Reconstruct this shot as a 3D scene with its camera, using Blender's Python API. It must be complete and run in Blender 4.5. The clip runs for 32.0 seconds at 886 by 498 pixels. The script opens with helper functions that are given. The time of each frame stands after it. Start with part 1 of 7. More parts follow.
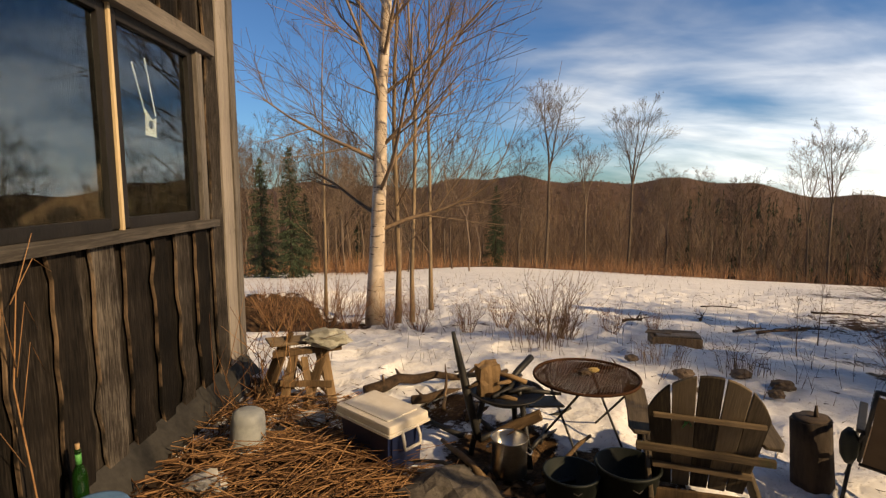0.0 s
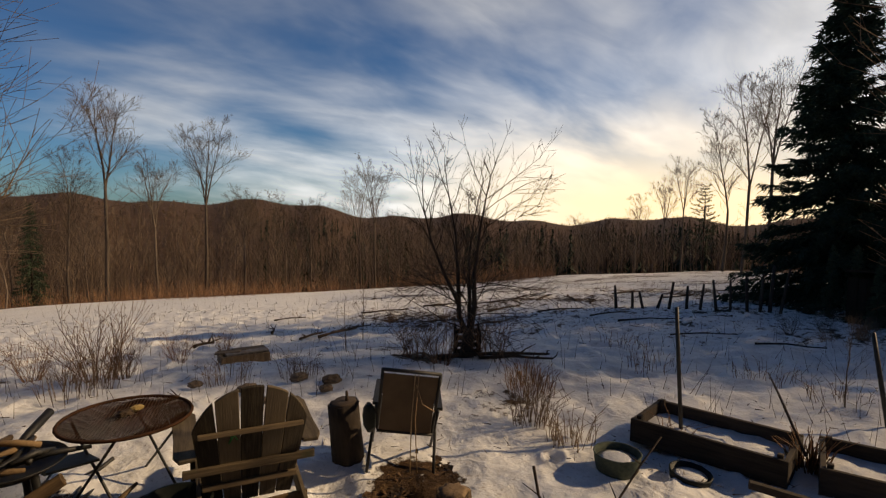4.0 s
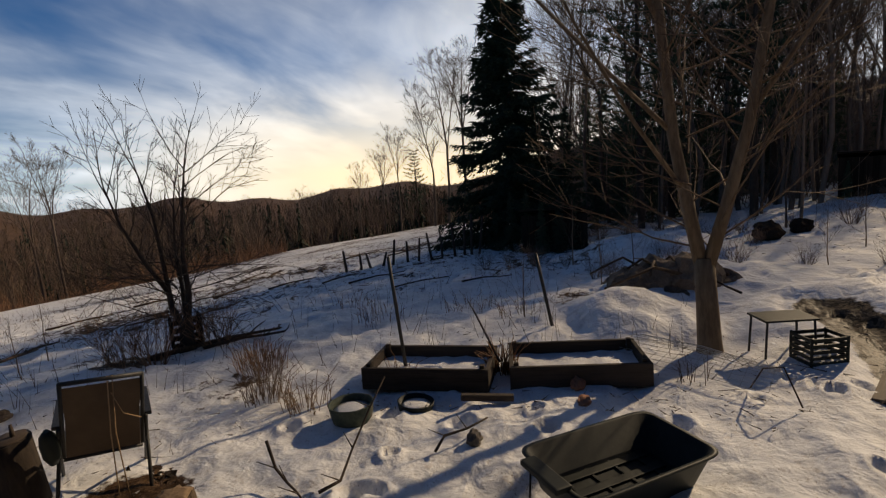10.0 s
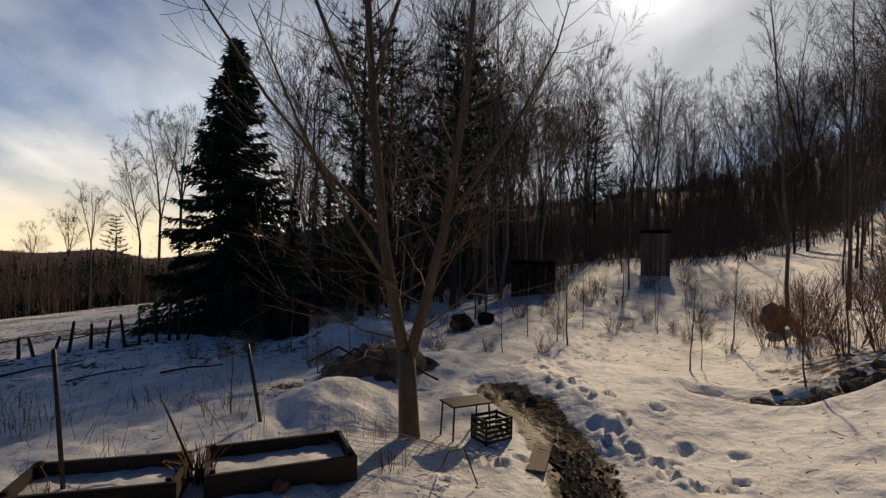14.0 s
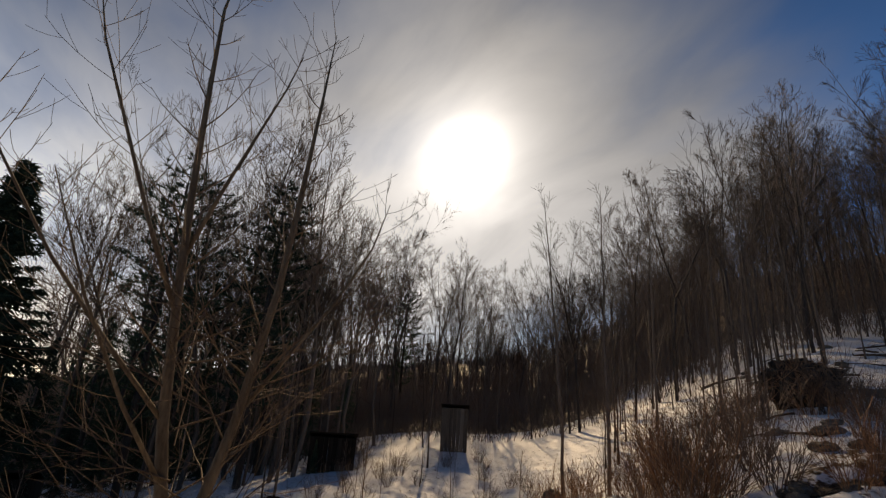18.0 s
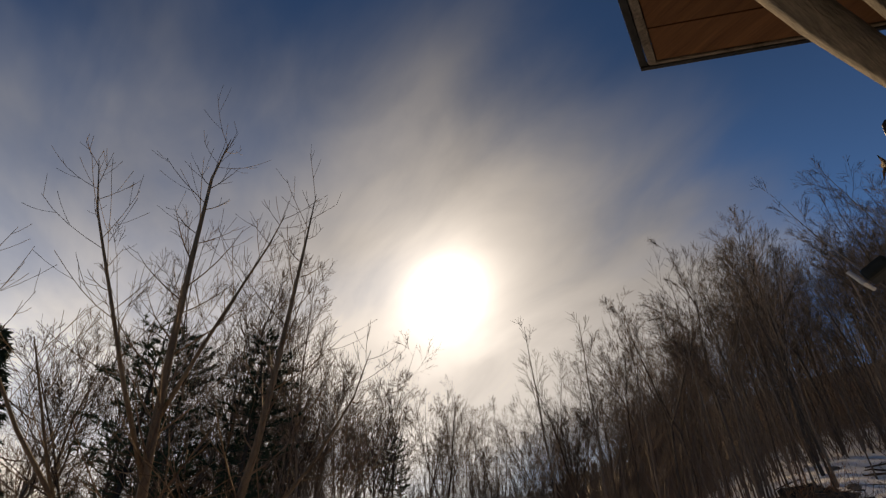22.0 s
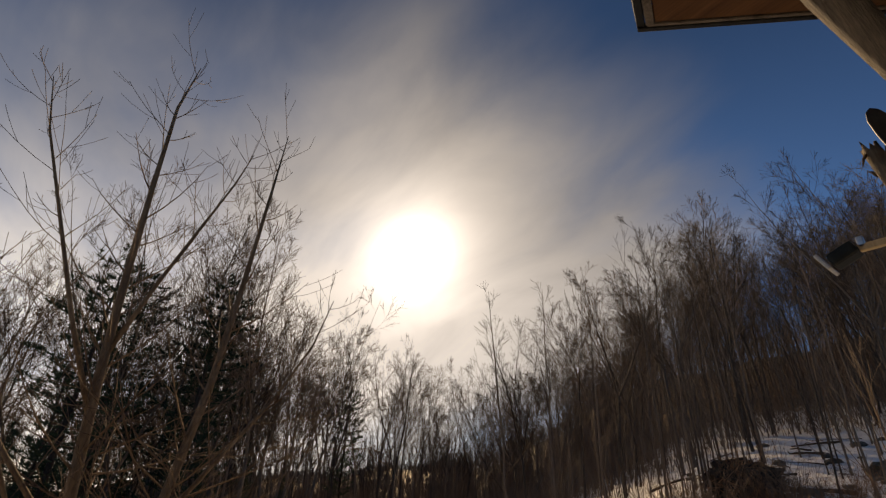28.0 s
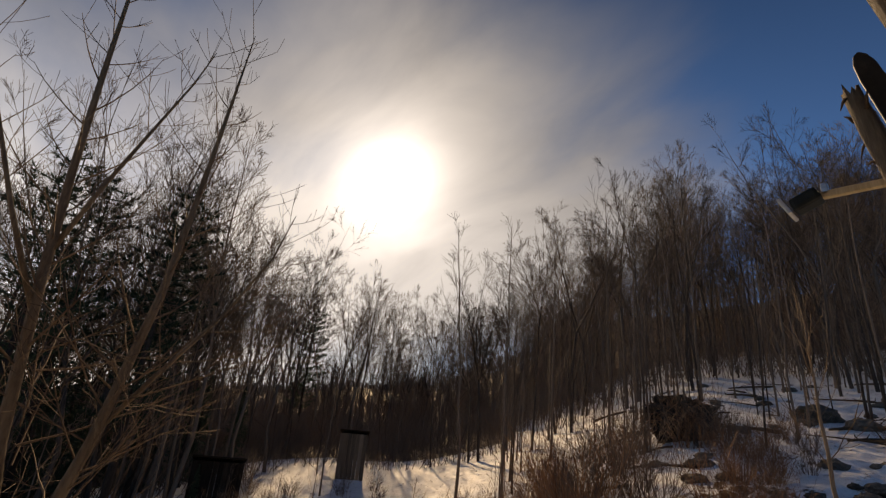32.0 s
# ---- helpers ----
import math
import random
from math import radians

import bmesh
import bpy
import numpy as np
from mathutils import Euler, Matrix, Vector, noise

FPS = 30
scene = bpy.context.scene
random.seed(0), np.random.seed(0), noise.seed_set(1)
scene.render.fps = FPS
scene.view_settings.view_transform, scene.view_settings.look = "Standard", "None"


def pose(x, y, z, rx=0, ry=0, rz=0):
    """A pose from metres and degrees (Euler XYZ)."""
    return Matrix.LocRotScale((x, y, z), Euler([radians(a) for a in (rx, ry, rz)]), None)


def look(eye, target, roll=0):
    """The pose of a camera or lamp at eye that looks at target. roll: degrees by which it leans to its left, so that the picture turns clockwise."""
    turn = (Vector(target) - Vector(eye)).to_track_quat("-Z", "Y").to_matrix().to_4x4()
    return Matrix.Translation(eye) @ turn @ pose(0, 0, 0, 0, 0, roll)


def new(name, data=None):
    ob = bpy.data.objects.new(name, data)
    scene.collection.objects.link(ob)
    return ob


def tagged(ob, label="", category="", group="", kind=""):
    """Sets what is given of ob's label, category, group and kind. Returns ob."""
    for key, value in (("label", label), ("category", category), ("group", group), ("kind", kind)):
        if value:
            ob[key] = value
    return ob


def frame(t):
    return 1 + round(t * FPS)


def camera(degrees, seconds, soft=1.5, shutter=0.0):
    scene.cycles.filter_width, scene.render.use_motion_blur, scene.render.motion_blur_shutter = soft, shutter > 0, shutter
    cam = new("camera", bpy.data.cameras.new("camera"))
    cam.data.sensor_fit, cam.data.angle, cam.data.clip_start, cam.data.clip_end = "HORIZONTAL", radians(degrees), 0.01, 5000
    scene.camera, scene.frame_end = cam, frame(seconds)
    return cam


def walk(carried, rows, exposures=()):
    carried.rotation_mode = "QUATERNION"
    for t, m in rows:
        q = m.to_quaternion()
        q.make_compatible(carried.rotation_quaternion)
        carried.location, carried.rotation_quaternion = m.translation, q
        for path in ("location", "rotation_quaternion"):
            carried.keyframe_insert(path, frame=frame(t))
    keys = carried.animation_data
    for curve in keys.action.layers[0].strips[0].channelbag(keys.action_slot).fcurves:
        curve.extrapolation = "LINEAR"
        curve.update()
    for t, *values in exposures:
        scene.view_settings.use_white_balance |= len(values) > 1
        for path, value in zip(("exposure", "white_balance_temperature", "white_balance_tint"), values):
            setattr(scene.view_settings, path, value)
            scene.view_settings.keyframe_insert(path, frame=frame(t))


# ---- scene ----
cam = camera(80.5, 32.0, soft=1.3)
PATH = [
    (0, pose(-0.008, 0.059, 1.944, 83.24, -0.02, 0.17)),
    (0.5, pose(0.005, 0.060, 1.945, 83.36, -0.59, -3.91)),
    (1, pose(0.038, 0.053, 1.943, 84.09, -1.09, -9.75)),
    (1.5, pose(0.096, 0.059, 1.927, 84.98, -1.77, -16.08)),
    (2, pose(0.146, 0.061, 1.919, 85.86, -2.19, -22.12)),
    (2.5, pose(0.168, 0.044, 1.924, 86.28, -2.10, -27.81)),
    (3, pose(0.199, 0.006, 1.925, 86.16, -1.61, -34.09)),
    (3.5, pose(0.224, -0.016, 1.929, 85.94, -1.13, -39.89)),
    (5.5, pose(0.298, 0.036, 1.834, 83.99, 0.68, -48.53)),
    (6, pose(0.345, 0.051, 1.825, 82.36, 0.93, -50.39)),
    (6.5, pose(0.350, 0.089, 1.813, 81.67, 1.09, -50.57)),
    (7, pose(0.333, 0.132, 1.813, 81.18, 0.84, -50.53)),
    (7.5, pose(0.324, 0.140, 1.813, 80.97, 0.78, -50.80)),
    (8, pose(0.329, 0.132, 1.809, 80.60, 0.88, -52.57)),
    (8.5, pose(0.353, 0.082, 1.810, 80.24, 1.72, -57.06)),
    (9, pose(0.384, 0.006, 1.800, 79.85, 3.15, -62.64)),
    (9.5, pose(0.397, -0.064, 1.784, 79.94, 4.42, -68.54)),
    (10, pose(0.386, -0.106, 1.813, 81.98, 4.19, -72.91)),
    (10.5, pose(0.412, -0.079, 1.810, 83.64, 3.20, -77.06)),
    (11, pose(0.405, -0.064, 1.814, 84.48, 2.28, -80.59)),
    (11.5, pose(0.402, -0.083, 1.817, 85.18, 1.70, -85.23)),
    (12, pose(0.384, -0.136, 1.840, 87.40, 0.54, -91.93)),
    (12.5, pose(0.352, -0.178, 1.860, 88.69, -0.14, -96.33)),
    (13, pose(0.346, -0.178, 1.873, 89.04, -0.48, -97.73)),
    (13.5, pose(0.348, -0.180, 1.878, 89.56, -0.84, -99.55)),
    (14, pose(0.345, -0.200, 1.888, 90.31, -1.08, -101.86)),
    (14.5, pose(0.288, -0.222, 1.912, 91.57, -1.39, -104.85)),
    (16.5, pose(0.219, -0.221, 2.027, 100.98, -3.99, -116.04)),
    (17, pose(0.157, -0.138, 2.133, 103.33, -4.20, -118.69)),
    (17.5, pose(0.123, -0.138, 2.180, 105.70, -4.46, -121.29)),
    (18, pose(0.127, -0.144, 2.192, 108.45, -3.56, -122.60)),
    (18.5, pose(0.077, -0.144, 2.206, 111.18, -2.63, -123.13)),
    (19, pose(0.047, -0.137, 2.222, 113.11, -2.16, -122.71)),
    (19.5, pose(0.024, -0.134, 2.231, 114.75, -1.52, -122.51)),
    (20, pose(0.002, -0.129, 2.232, 116.10, -1.00, -123.18)),
    (20.5, pose(0.015, -0.125, 2.223, 117.10, -0.88, -123.58)),
    (21, pose(0.017, -0.106, 2.215, 118.34, -0.45, -123.53)),
    (21.5, pose(0.011, -0.106, 2.193, 121.17, 0.12, -123.31)),
    (22, pose(-0.014, -0.099, 2.185, 123.37, 0.53, -122.83)),
    (22.5, pose(-0.033, -0.094, 2.183, 124.02, 0.49, -122.88)),
    (23, pose(-0.018, -0.096, 2.176, 123.31, 0.68, -123.09)),
    (23.5, pose(0.011, -0.098, 2.170, 122.82, 0.73, -123.24)),
    (24, pose(0.031, -0.103, 2.177, 122.53, 0.68, -123.61)),
    (24.5, pose(0.039, -0.087, 2.176, 122.22, 0.35, -124.15)),
    (25, pose(0.039, -0.078, 2.173, 121.93, 0.17, -124.79)),
    (25.5, pose(0.037, -0.068, 2.172, 121.56, -0.34, -125.46)),
    (27.5, pose(0.093, -0.122, 2.171, 120.47, -1.57, -127.22)),
    (28, pose(0.081, -0.146, 2.183, 119.24, -1.91, -128.23)),
    (28.5, pose(0.070, -0.190, 2.148, 116.42, -2.57, -130.69)),
    (29, pose(0.062, -0.298, 2.107, 113.44, -3.45, -133.10)),
    (29.5, pose(0.081, -0.338, 2.095, 111.07, -4.53, -135.32)),
    (30, pose(0.082, -0.361, 2.114, 110.18, -5.23, -136.55)),
    (30.5, pose(0.119, -0.376, 2.130, 110.03, -5.58, -136.95)),
    (31, pose(0.140, -0.380, 2.128, 109.95, -5.66, -136.85)),
    (31.5, pose(0.129, -0.339, 2.149, 110.51, -5.56, -135.11)),
    (32, pose(0.121, -0.291, 2.173, 111.88, -4.68, -132.73)),
]
EXPOSURES = [(0, 0.12, 7850, 12), (1.5, -0.06, 7600, 12), (3, -0.50, 7600, 12), (6, -0.62, 7250, 12), (9, -0.66, 6850, 11), (11, -0.75, 6650, 10), (14, -0.82, 6650, 10), (17, -0.60, 7150, 11), (20, -0.46, 8000, 13), (23, -0.44, 8300, 14), (28, -0.40, 8500, 15), (32, -0.36, 8200, 15)]
SKY = 0.13
walk(cam, PATH, exposures=EXPOSURES)

# ---- world, sun ----
SUN_AZ, SUN_EL = 123.6, 28.2
sun_dir = Vector((math.sin(radians(SUN_AZ)) * math.cos(radians(SUN_EL)), math.cos(radians(SUN_AZ)) * math.cos(radians(SUN_EL)), math.sin(radians(SUN_EL))))


class Nodes:
    """A short way to write node trees."""

    def __init__(self, tree):
        self.tree = tree
        tree.nodes.clear()

    def add(self, kind, op="", **inputs):
        n = self.tree.nodes.new("ShaderNode" + kind)
        if op:
            n.operation = op
        for key, value in inputs.items():
            sock = n.inputs[int(key[1:])] if key[0] == "i" and key[1:].isdigit() else n.inputs[key.replace("_", " ")]
            self.put(sock, value)
        return n

    def put(self, sock, value):
        if isinstance(value, bpy.types.NodeSocket):
            self.tree.links.new(value, sock)
        elif isinstance(value, bpy.types.Node):
            self.tree.links.new(value.outputs[0], sock)
        else:
            sock.default_value = value

    def math(self, op, a, b=0.0, c=0.0):
        return self.add("Math", op, i0=a, i1=b, i2=c).outputs[0]

    def ramp(self, fac, *stops, smooth=False):
        n = self.tree.nodes.new("ShaderNodeValToRGB")
        n.color_ramp.interpolation = "EASE" if smooth else "LINEAR"
        while len(n.color_ramp.elements) < len(stops):
            n.color_ramp.elements.new(0.5)
        for e, (pos, col) in zip(n.color_ramp.elements, stops):
            e.position = pos
            e.color = (*col, 1) if len(col) == 3 else col
        self.put(n.inputs[0], fac)
        return n.outputs[0]

    def mix(self, fac, a, b, blend="MIX"):
        n = self.tree.nodes.new("ShaderNodeMix")
        n.data_type, n.blend_type = "RGBA", blend
        self.put(n.inputs[0], fac)
        for sock, v in ((n.inputs[6], a), (n.inputs[7], b)):
            self.put(sock, (*v, 1) if isinstance(v, tuple) and len(v) == 3 else v)
        return n.outputs[2]

    def attribute(self, name):
        n = self.tree.nodes.new("ShaderNodeAttribute")
        n.attribute_name = name
        return n.outputs["Fac"]

    def noise(self, vec, scale, detail=4.0, rough=0.55, distort=0.0):
        return self.add("TexNoise", Vector=vec, Scale=scale, Detail=detail, Roughness=rough, Distortion=distort).outputs[0]


def grey(v):
    return (v, v, v)


world = bpy.data.worlds.new("sky")
scene.world = world
world.use_nodes = True
w = Nodes(world.node_tree)
sky_node = w.add("TexSky")
sky_node.sky_type, sky_node.sun_disc, sky_node.sun_elevation, sky_node.sun_rotation = "NISHITA", False, radians(SUN_EL), radians(SUN_AZ)
sky_node.altitude, sky_node.air_density, sky_node.dust_density, sky_node.ozone_density = 300.0, 1.0, 0.35, 2.5
sky = sky_node.outputs[0]
direction = w.add("TexCoord").outputs[0]
sep = w.add("SeparateXYZ", Vector=direction)
up = w.math("MAXIMUM", sep.outputs[2], 0.0)
flat = w.math("ADD", up, 0.22)
px, py = w.math("DIVIDE", sep.outputs[0], flat), w.math("DIVIDE", sep.outputs[1], flat)
plane = w.add("CombineXYZ", X=px, Y=py)
turned = w.add("Mapping", Vector=plane, Rotation=(0, 0, radians(62)), Scale=(0.6, 1.05, 1.0))
veil = w.noise(turned.outputs[0], 1.05, 5.0, 0.5, 0.35)
streak = w.noise(w.add("Mapping", Vector=plane, Rotation=(0, 0, radians(50)), Scale=(0.8, 1.6, 1.0)).outputs[0], 2.4, 6.0, 0.55, 0.5)
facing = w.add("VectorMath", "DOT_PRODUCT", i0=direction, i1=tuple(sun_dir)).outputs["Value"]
near_sun = w.add("MapRange", Value=facing, **{"From_Min": 0.80, "From_Max": 0.985}).outputs[0]
south = w.add("VectorMath", "DOT_PRODUCT", i0=direction, i1=tuple(Vector((math.sin(radians(62)), math.cos(radians(62)), 0.25)).normalized())).outputs["Value"]
cover = w.math("ADD", w.math("MULTIPLY", veil, 1.0), w.math("MULTIPLY", streak, 0.15))
cover = w.math("ADD", w.math("ADD", cover, 0.006), w.add("MapRange", Value=south, **{"From_Min": 0.35, "From_Max": 0.95, "To_Min": -0.26, "To_Max": 0.13}).outputs[0])
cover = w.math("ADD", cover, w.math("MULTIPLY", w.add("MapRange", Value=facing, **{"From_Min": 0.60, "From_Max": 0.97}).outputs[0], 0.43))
low = w.add("MapRange", Value=up, **{"From_Min": 0.20, "From_Max": 0.0, "To_Min": 0.0, "To_Max": 0.20}).outputs[0]
low = w.math("MULTIPLY", low, w.math("MAXIMUM", w.add("MapRange", Value=south, **{"From_Min": 0.55, "From_Max": 0.95}).outputs[0], w.add("MapRange", Value=facing, **{"From_Min": 0.70, "From_Max": 0.90, "To_Max": 1.8}).outputs[0]))
cover = w.math("ADD", cover, low)
for az_, el_, most in ((138, 37, 0.22), (92, 40, -0.20), (172, 46, -0.22)):
    spot_at = (math.sin(radians(az_)) * math.cos(radians(el_)), math.cos(radians(az_)) * math.cos(radians(el_)), math.sin(radians(el_)))
    patch = w.add("VectorMath", "DOT_PRODUCT", i0=direction, i1=spot_at).outputs["Value"]
    cover = w.math("ADD", cover, w.add("MapRange", Value=patch, **{"From_Min": 0.84, "From_Max": 0.985, "To_Max": most}).outputs[0])
cover = w.ramp(cover, (0.48, grey(0.0)), (0.95, grey(0.92)), smooth=True)
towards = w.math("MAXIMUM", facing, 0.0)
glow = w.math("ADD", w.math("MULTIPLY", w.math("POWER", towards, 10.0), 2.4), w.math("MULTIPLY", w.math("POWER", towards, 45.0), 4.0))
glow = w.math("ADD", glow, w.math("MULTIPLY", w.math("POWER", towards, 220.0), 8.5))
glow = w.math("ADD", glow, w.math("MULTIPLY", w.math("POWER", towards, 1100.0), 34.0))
lift = w.add("MapRange", Value=up, **{"From_Min": 0.0, "From_Max": 0.55, "To_Min": 9.5, "To_Max": 2.3}).outputs[0]
lift = w.math("MULTIPLY", lift, w.add("MapRange", Value=south, **{"From_Min": 0.45, "From_Max": 0.95, "To_Min": 0.72, "To_Max": 1.7}).outputs[0])
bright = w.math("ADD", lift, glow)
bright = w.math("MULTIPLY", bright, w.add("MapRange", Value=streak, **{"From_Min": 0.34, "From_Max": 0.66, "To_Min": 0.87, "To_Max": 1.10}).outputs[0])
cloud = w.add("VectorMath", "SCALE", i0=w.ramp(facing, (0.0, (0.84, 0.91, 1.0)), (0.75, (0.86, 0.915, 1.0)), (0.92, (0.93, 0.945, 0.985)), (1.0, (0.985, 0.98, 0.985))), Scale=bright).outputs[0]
# warm band over the low ridge
away = w.add("VectorMath", "DOT_PRODUCT", i0=direction, i1=(math.sin(radians(70)), math.cos(radians(70)), 0.0)).outputs["Value"]
warm = w.math("MULTIPLY", w.add("MapRange", Value=away, **{"From_Min": 0.84, "From_Max": 0.99}).outputs[0], w.add("MapRange", Value=up, **{"From_Min": 0.22, "From_Max": 0.02}).outputs[0])
cloud = w.mix(warm, cloud, (15.0, 12.4, 8.4))
deep = w.add("MapRange", Value=up, **{"From_Min": 0.42, "From_Max": 0.75, "To_Min": 1.0, "To_Max": 0.5}).outputs[0]
blue = w.add("VectorMath", "SCALE", i0=w.mix(1.0, sky, (0.30, 0.545, 0.83), "MULTIPLY"), Scale=deep).outputs[0]
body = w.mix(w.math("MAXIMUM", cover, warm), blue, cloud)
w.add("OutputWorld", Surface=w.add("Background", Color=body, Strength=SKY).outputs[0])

sun_data = bpy.data.lights.new("sun", "SUN")
sun_data.energy, sun_data.angle, sun_data.color = 5.0, radians(0.9), (1.0, 0.775, 0.51)
sun = new("sun", sun_data)
sun.matrix_world = look((0, 0, 60), tuple(Vector((0, 0, 60)) - sun_dir))

# ---- materials ----


def material(name, build):
    m = bpy.data.materials.new(name)
    m.use_nodes = True
    n = Nodes(m.node_tree)
    n.pos = n.add("TexCoord").outputs["Object"]
    n.world = n.add("NewGeometry").outputs["Position"]
    n.rnd = n.add("ObjectInfo").outputs["Random"]
    made = build(n)
    n.add("OutputMaterial", Surface=made.outputs[0])
    return m


def principled(n, color, rough=0.7, metal=0.0, height=None, bump=0.3, dist=0.01, **more):
    p = n.add("BsdfPrincipled", Base_Color=(*color, 1) if isinstance(color, tuple) and len(color) == 3 else color, Roughness=rough, Metallic=metal, **more)
    if height is not None:
        n.put(p.inputs["Normal"], n.add("Bump", Strength=bump, Distance=dist, Height=height).outputs[0])
    return p


def scaled(n, vec, sx, sy, sz):
    return n.add("Mapping", Vector=vec, Scale=(sx, sy, sz)).outputs[0]


def worn(name, dark, light, rough=0.75, scale=9.0, stretch=(1, 1, 1), bump=0.35, dist=0.006, metal=0.0, patch=None, patch_scale=2.5, vary=0.25, spec=0.3, patch_at=0.55, island=False):
    """Two-scale mottled surface: fine grain, broad patches, a different tone for every object."""

    def build(n):
        v = scaled(n, n.pos, *stretch)
        fine = n.noise(v, scale * 6, 5, 0.65)
        broad = n.noise(v, scale, 5, 0.6, 0.4)
        k = n.math("ADD", n.math("MULTIPLY", fine, 0.45), n.math("MULTIPLY", broad, 0.55))
        own = n.add("NewGeometry").outputs["Random Per Island"] if island else n.rnd
        k = n.math("ADD", k, n.math("MULTIPLY", n.math("SUBTRACT", own, 0.5), vary))
        c = n.ramp(k, (0.3, dark), (0.72, light))
        if patch:
            c = n.mix(n.ramp(n.noise(n.pos, patch_scale, 6, 0.65), (patch_at, grey(0)), (patch_at + 0.13, grey(1))), c, patch)
        return principled(n, c, rough, metal, fine, bump, dist, Specular_IOR_Level=spec)

    return material(name, build)


def build_ground(n):
    bare, wet, wood = (n.attribute(name) for name in ("bare", "wet", "wood"))
    v = n.world
    fine = n.noise(v, 38, 6, 0.7)
    mid = n.noise(v, 5.5, 3.5, 0.55, 0.3)
    wide = n.noise(v, 0.7, 5, 0.6)
    snow = n.ramp(n.math("ADD", n.math("MULTIPLY", mid, 0.6), n.math("MULTIPLY", wide, 0.4)), (0.30, (0.60, 0.60, 0.61)), (0.48, (0.80, 0.80, 0.80)), (0.66, (0.88, 0.88, 0.875)))
    clump = n.noise(v, 1.6, 5, 0.65)
    speck = n.ramp(n.math("ADD", n.noise(v, 48, 4, 0.75), n.math("MULTIPLY", clump, 0.30)), (0.76, grey(0)), (0.84, grey(1)))
    blotch = n.ramp(n.math("ADD", n.noise(v, 15, 5, 0.7, 0.6), n.math("MULTIPLY", clump, 0.35)), (0.76, grey(0)), (0.90, grey(1)))
    snow = n.mix(n.math("MULTIPLY", blotch, 0.55), snow, (0.30, 0.22, 0.15))
    snow = n.mix(n.math("MULTIPLY", speck, 0.7), snow, (0.10, 0.066, 0.04))
    litter = n.ramp(n.math("ADD", n.math("MULTIPLY", fine, 0.6), n.math("MULTIPLY", mid, 0.4)), (0.34, (0.022, 0.014, 0.009)), (0.52, (0.075, 0.045, 0.025)), (0.66, (0.20, 0.13, 0.07)))
    gravel = n.ramp(n.add("TexVoronoi", Vector=v, Scale=26.0).outputs["Color"], (0.2, (0.025, 0.02, 0.014)), (0.8, (0.13, 0.10, 0.07)))
    brush = n.ramp(n.math("ADD", n.math("MULTIPLY", n.noise(v, 0.35, 8, 0.75), 0.6), n.math("MULTIPLY", n.noise(v, 3.0, 4, 0.7), 0.4)), (0.34, (0.035, 0.022, 0.014)), (0.52, (0.10, 0.062, 0.04)), (0.68, (0.18, 0.115, 0.075)))
    ragged = n.math("ADD", n.math("MULTIPLY", n.math("SUBTRACT", n.noise(v, 5, 8, 0.72), 0.5), 1.5), n.math("MULTIPLY", n.math("SUBTRACT", wide, 0.5), 0.8))
    k = n.ramp(n.math("ADD", bare, ragged), (0.46, grey(0)), (0.56, grey(1)))
    c = n.mix(k, snow, litter)
    c = n.mix(n.ramp(n.math("ADD", wood, n.math("MULTIPLY", ragged, 0.6)), (0.42, grey(0)), (0.6, grey(1))), c, brush)
    kw = n.ramp(n.math("ADD", wet, n.math("MULTIPLY", ragged, 0.5)), (0.45, grey(0)), (0.56, grey(1)))
    c = n.mix(kw, c, gravel)
    rough = n.ramp(kw, (0, grey(0.62)), (1, grey(0.48)))
    height = n.math("ADD", n.math("MULTIPLY", mid, 1.0), n.math("MULTIPLY", fine, n.math("ADD", 0.07, n.math("MULTIPLY", k, 0.3))))
    p = principled(n, c, 0.6, 0.0, height, 0.8, 0.05, Specular_IOR_Level=0.3)
    n.put(p.inputs["Roughness"], rough)
    n.put(p.inputs["Specular IOR Level"], n.ramp(n.math("MAXIMUM", wood, bare), (0.3, grey(0.05)), (0.6, grey(0.02))))
    return p


M = {}
M["ground"] = material("snowy_ground", build_ground)
M["bark"] = worn("grey_bark", (0.055, 0.04, 0.029), (0.20, 0.15, 0.108), 0.85, 5, (1, 1, 0.25), 0.5)
M["bark_wood"] = worn("woodland_bark", (0.06, 0.043, 0.032), (0.21, 0.155, 0.115), 0.9, 4, (1, 1, 0.3), 0.3, vary=0.5)
M["bark_tan"] = worn("smooth_tan_bark", (0.13, 0.09, 0.055), (0.36, 0.265, 0.165), 0.85, 5, (1, 1, 0.25), 0.4)
M["bark_brown"] = worn("brown_bark", (0.09, 0.058, 0.036), (0.30, 0.21, 0.135), 0.85, 5, (1, 1, 0.25), 0.4)
M["bark_dark"] = worn("dark_bark", (0.022, 0.016, 0.012), (0.085, 0.062, 0.046), 0.9, 5, (1, 1, 0.3), 0.5)
M["twig"] = worn("bare_twigs", (0.09, 0.06, 0.045), (0.25, 0.18, 0.13), 0.85, 3)
M["twig_red"] = worn("reddish_brush_stems", (0.14, 0.068, 0.034), (0.40, 0.22, 0.115), 0.8, 3, vary=0.5, island=True)
M["straw"] = worn("dry_straw", (0.11, 0.053, 0.023), (0.37, 0.205, 0.095), 0.75, 6, vary=0.8, island=True)
M["needle"] = worn("dark_fir_needles", (0.008, 0.016, 0.009), (0.032, 0.055, 0.026), 0.8, 4)
M["pine"] = worn("pine_needles", (0.02, 0.032, 0.018), (0.075, 0.10, 0.05), 0.8, 4)
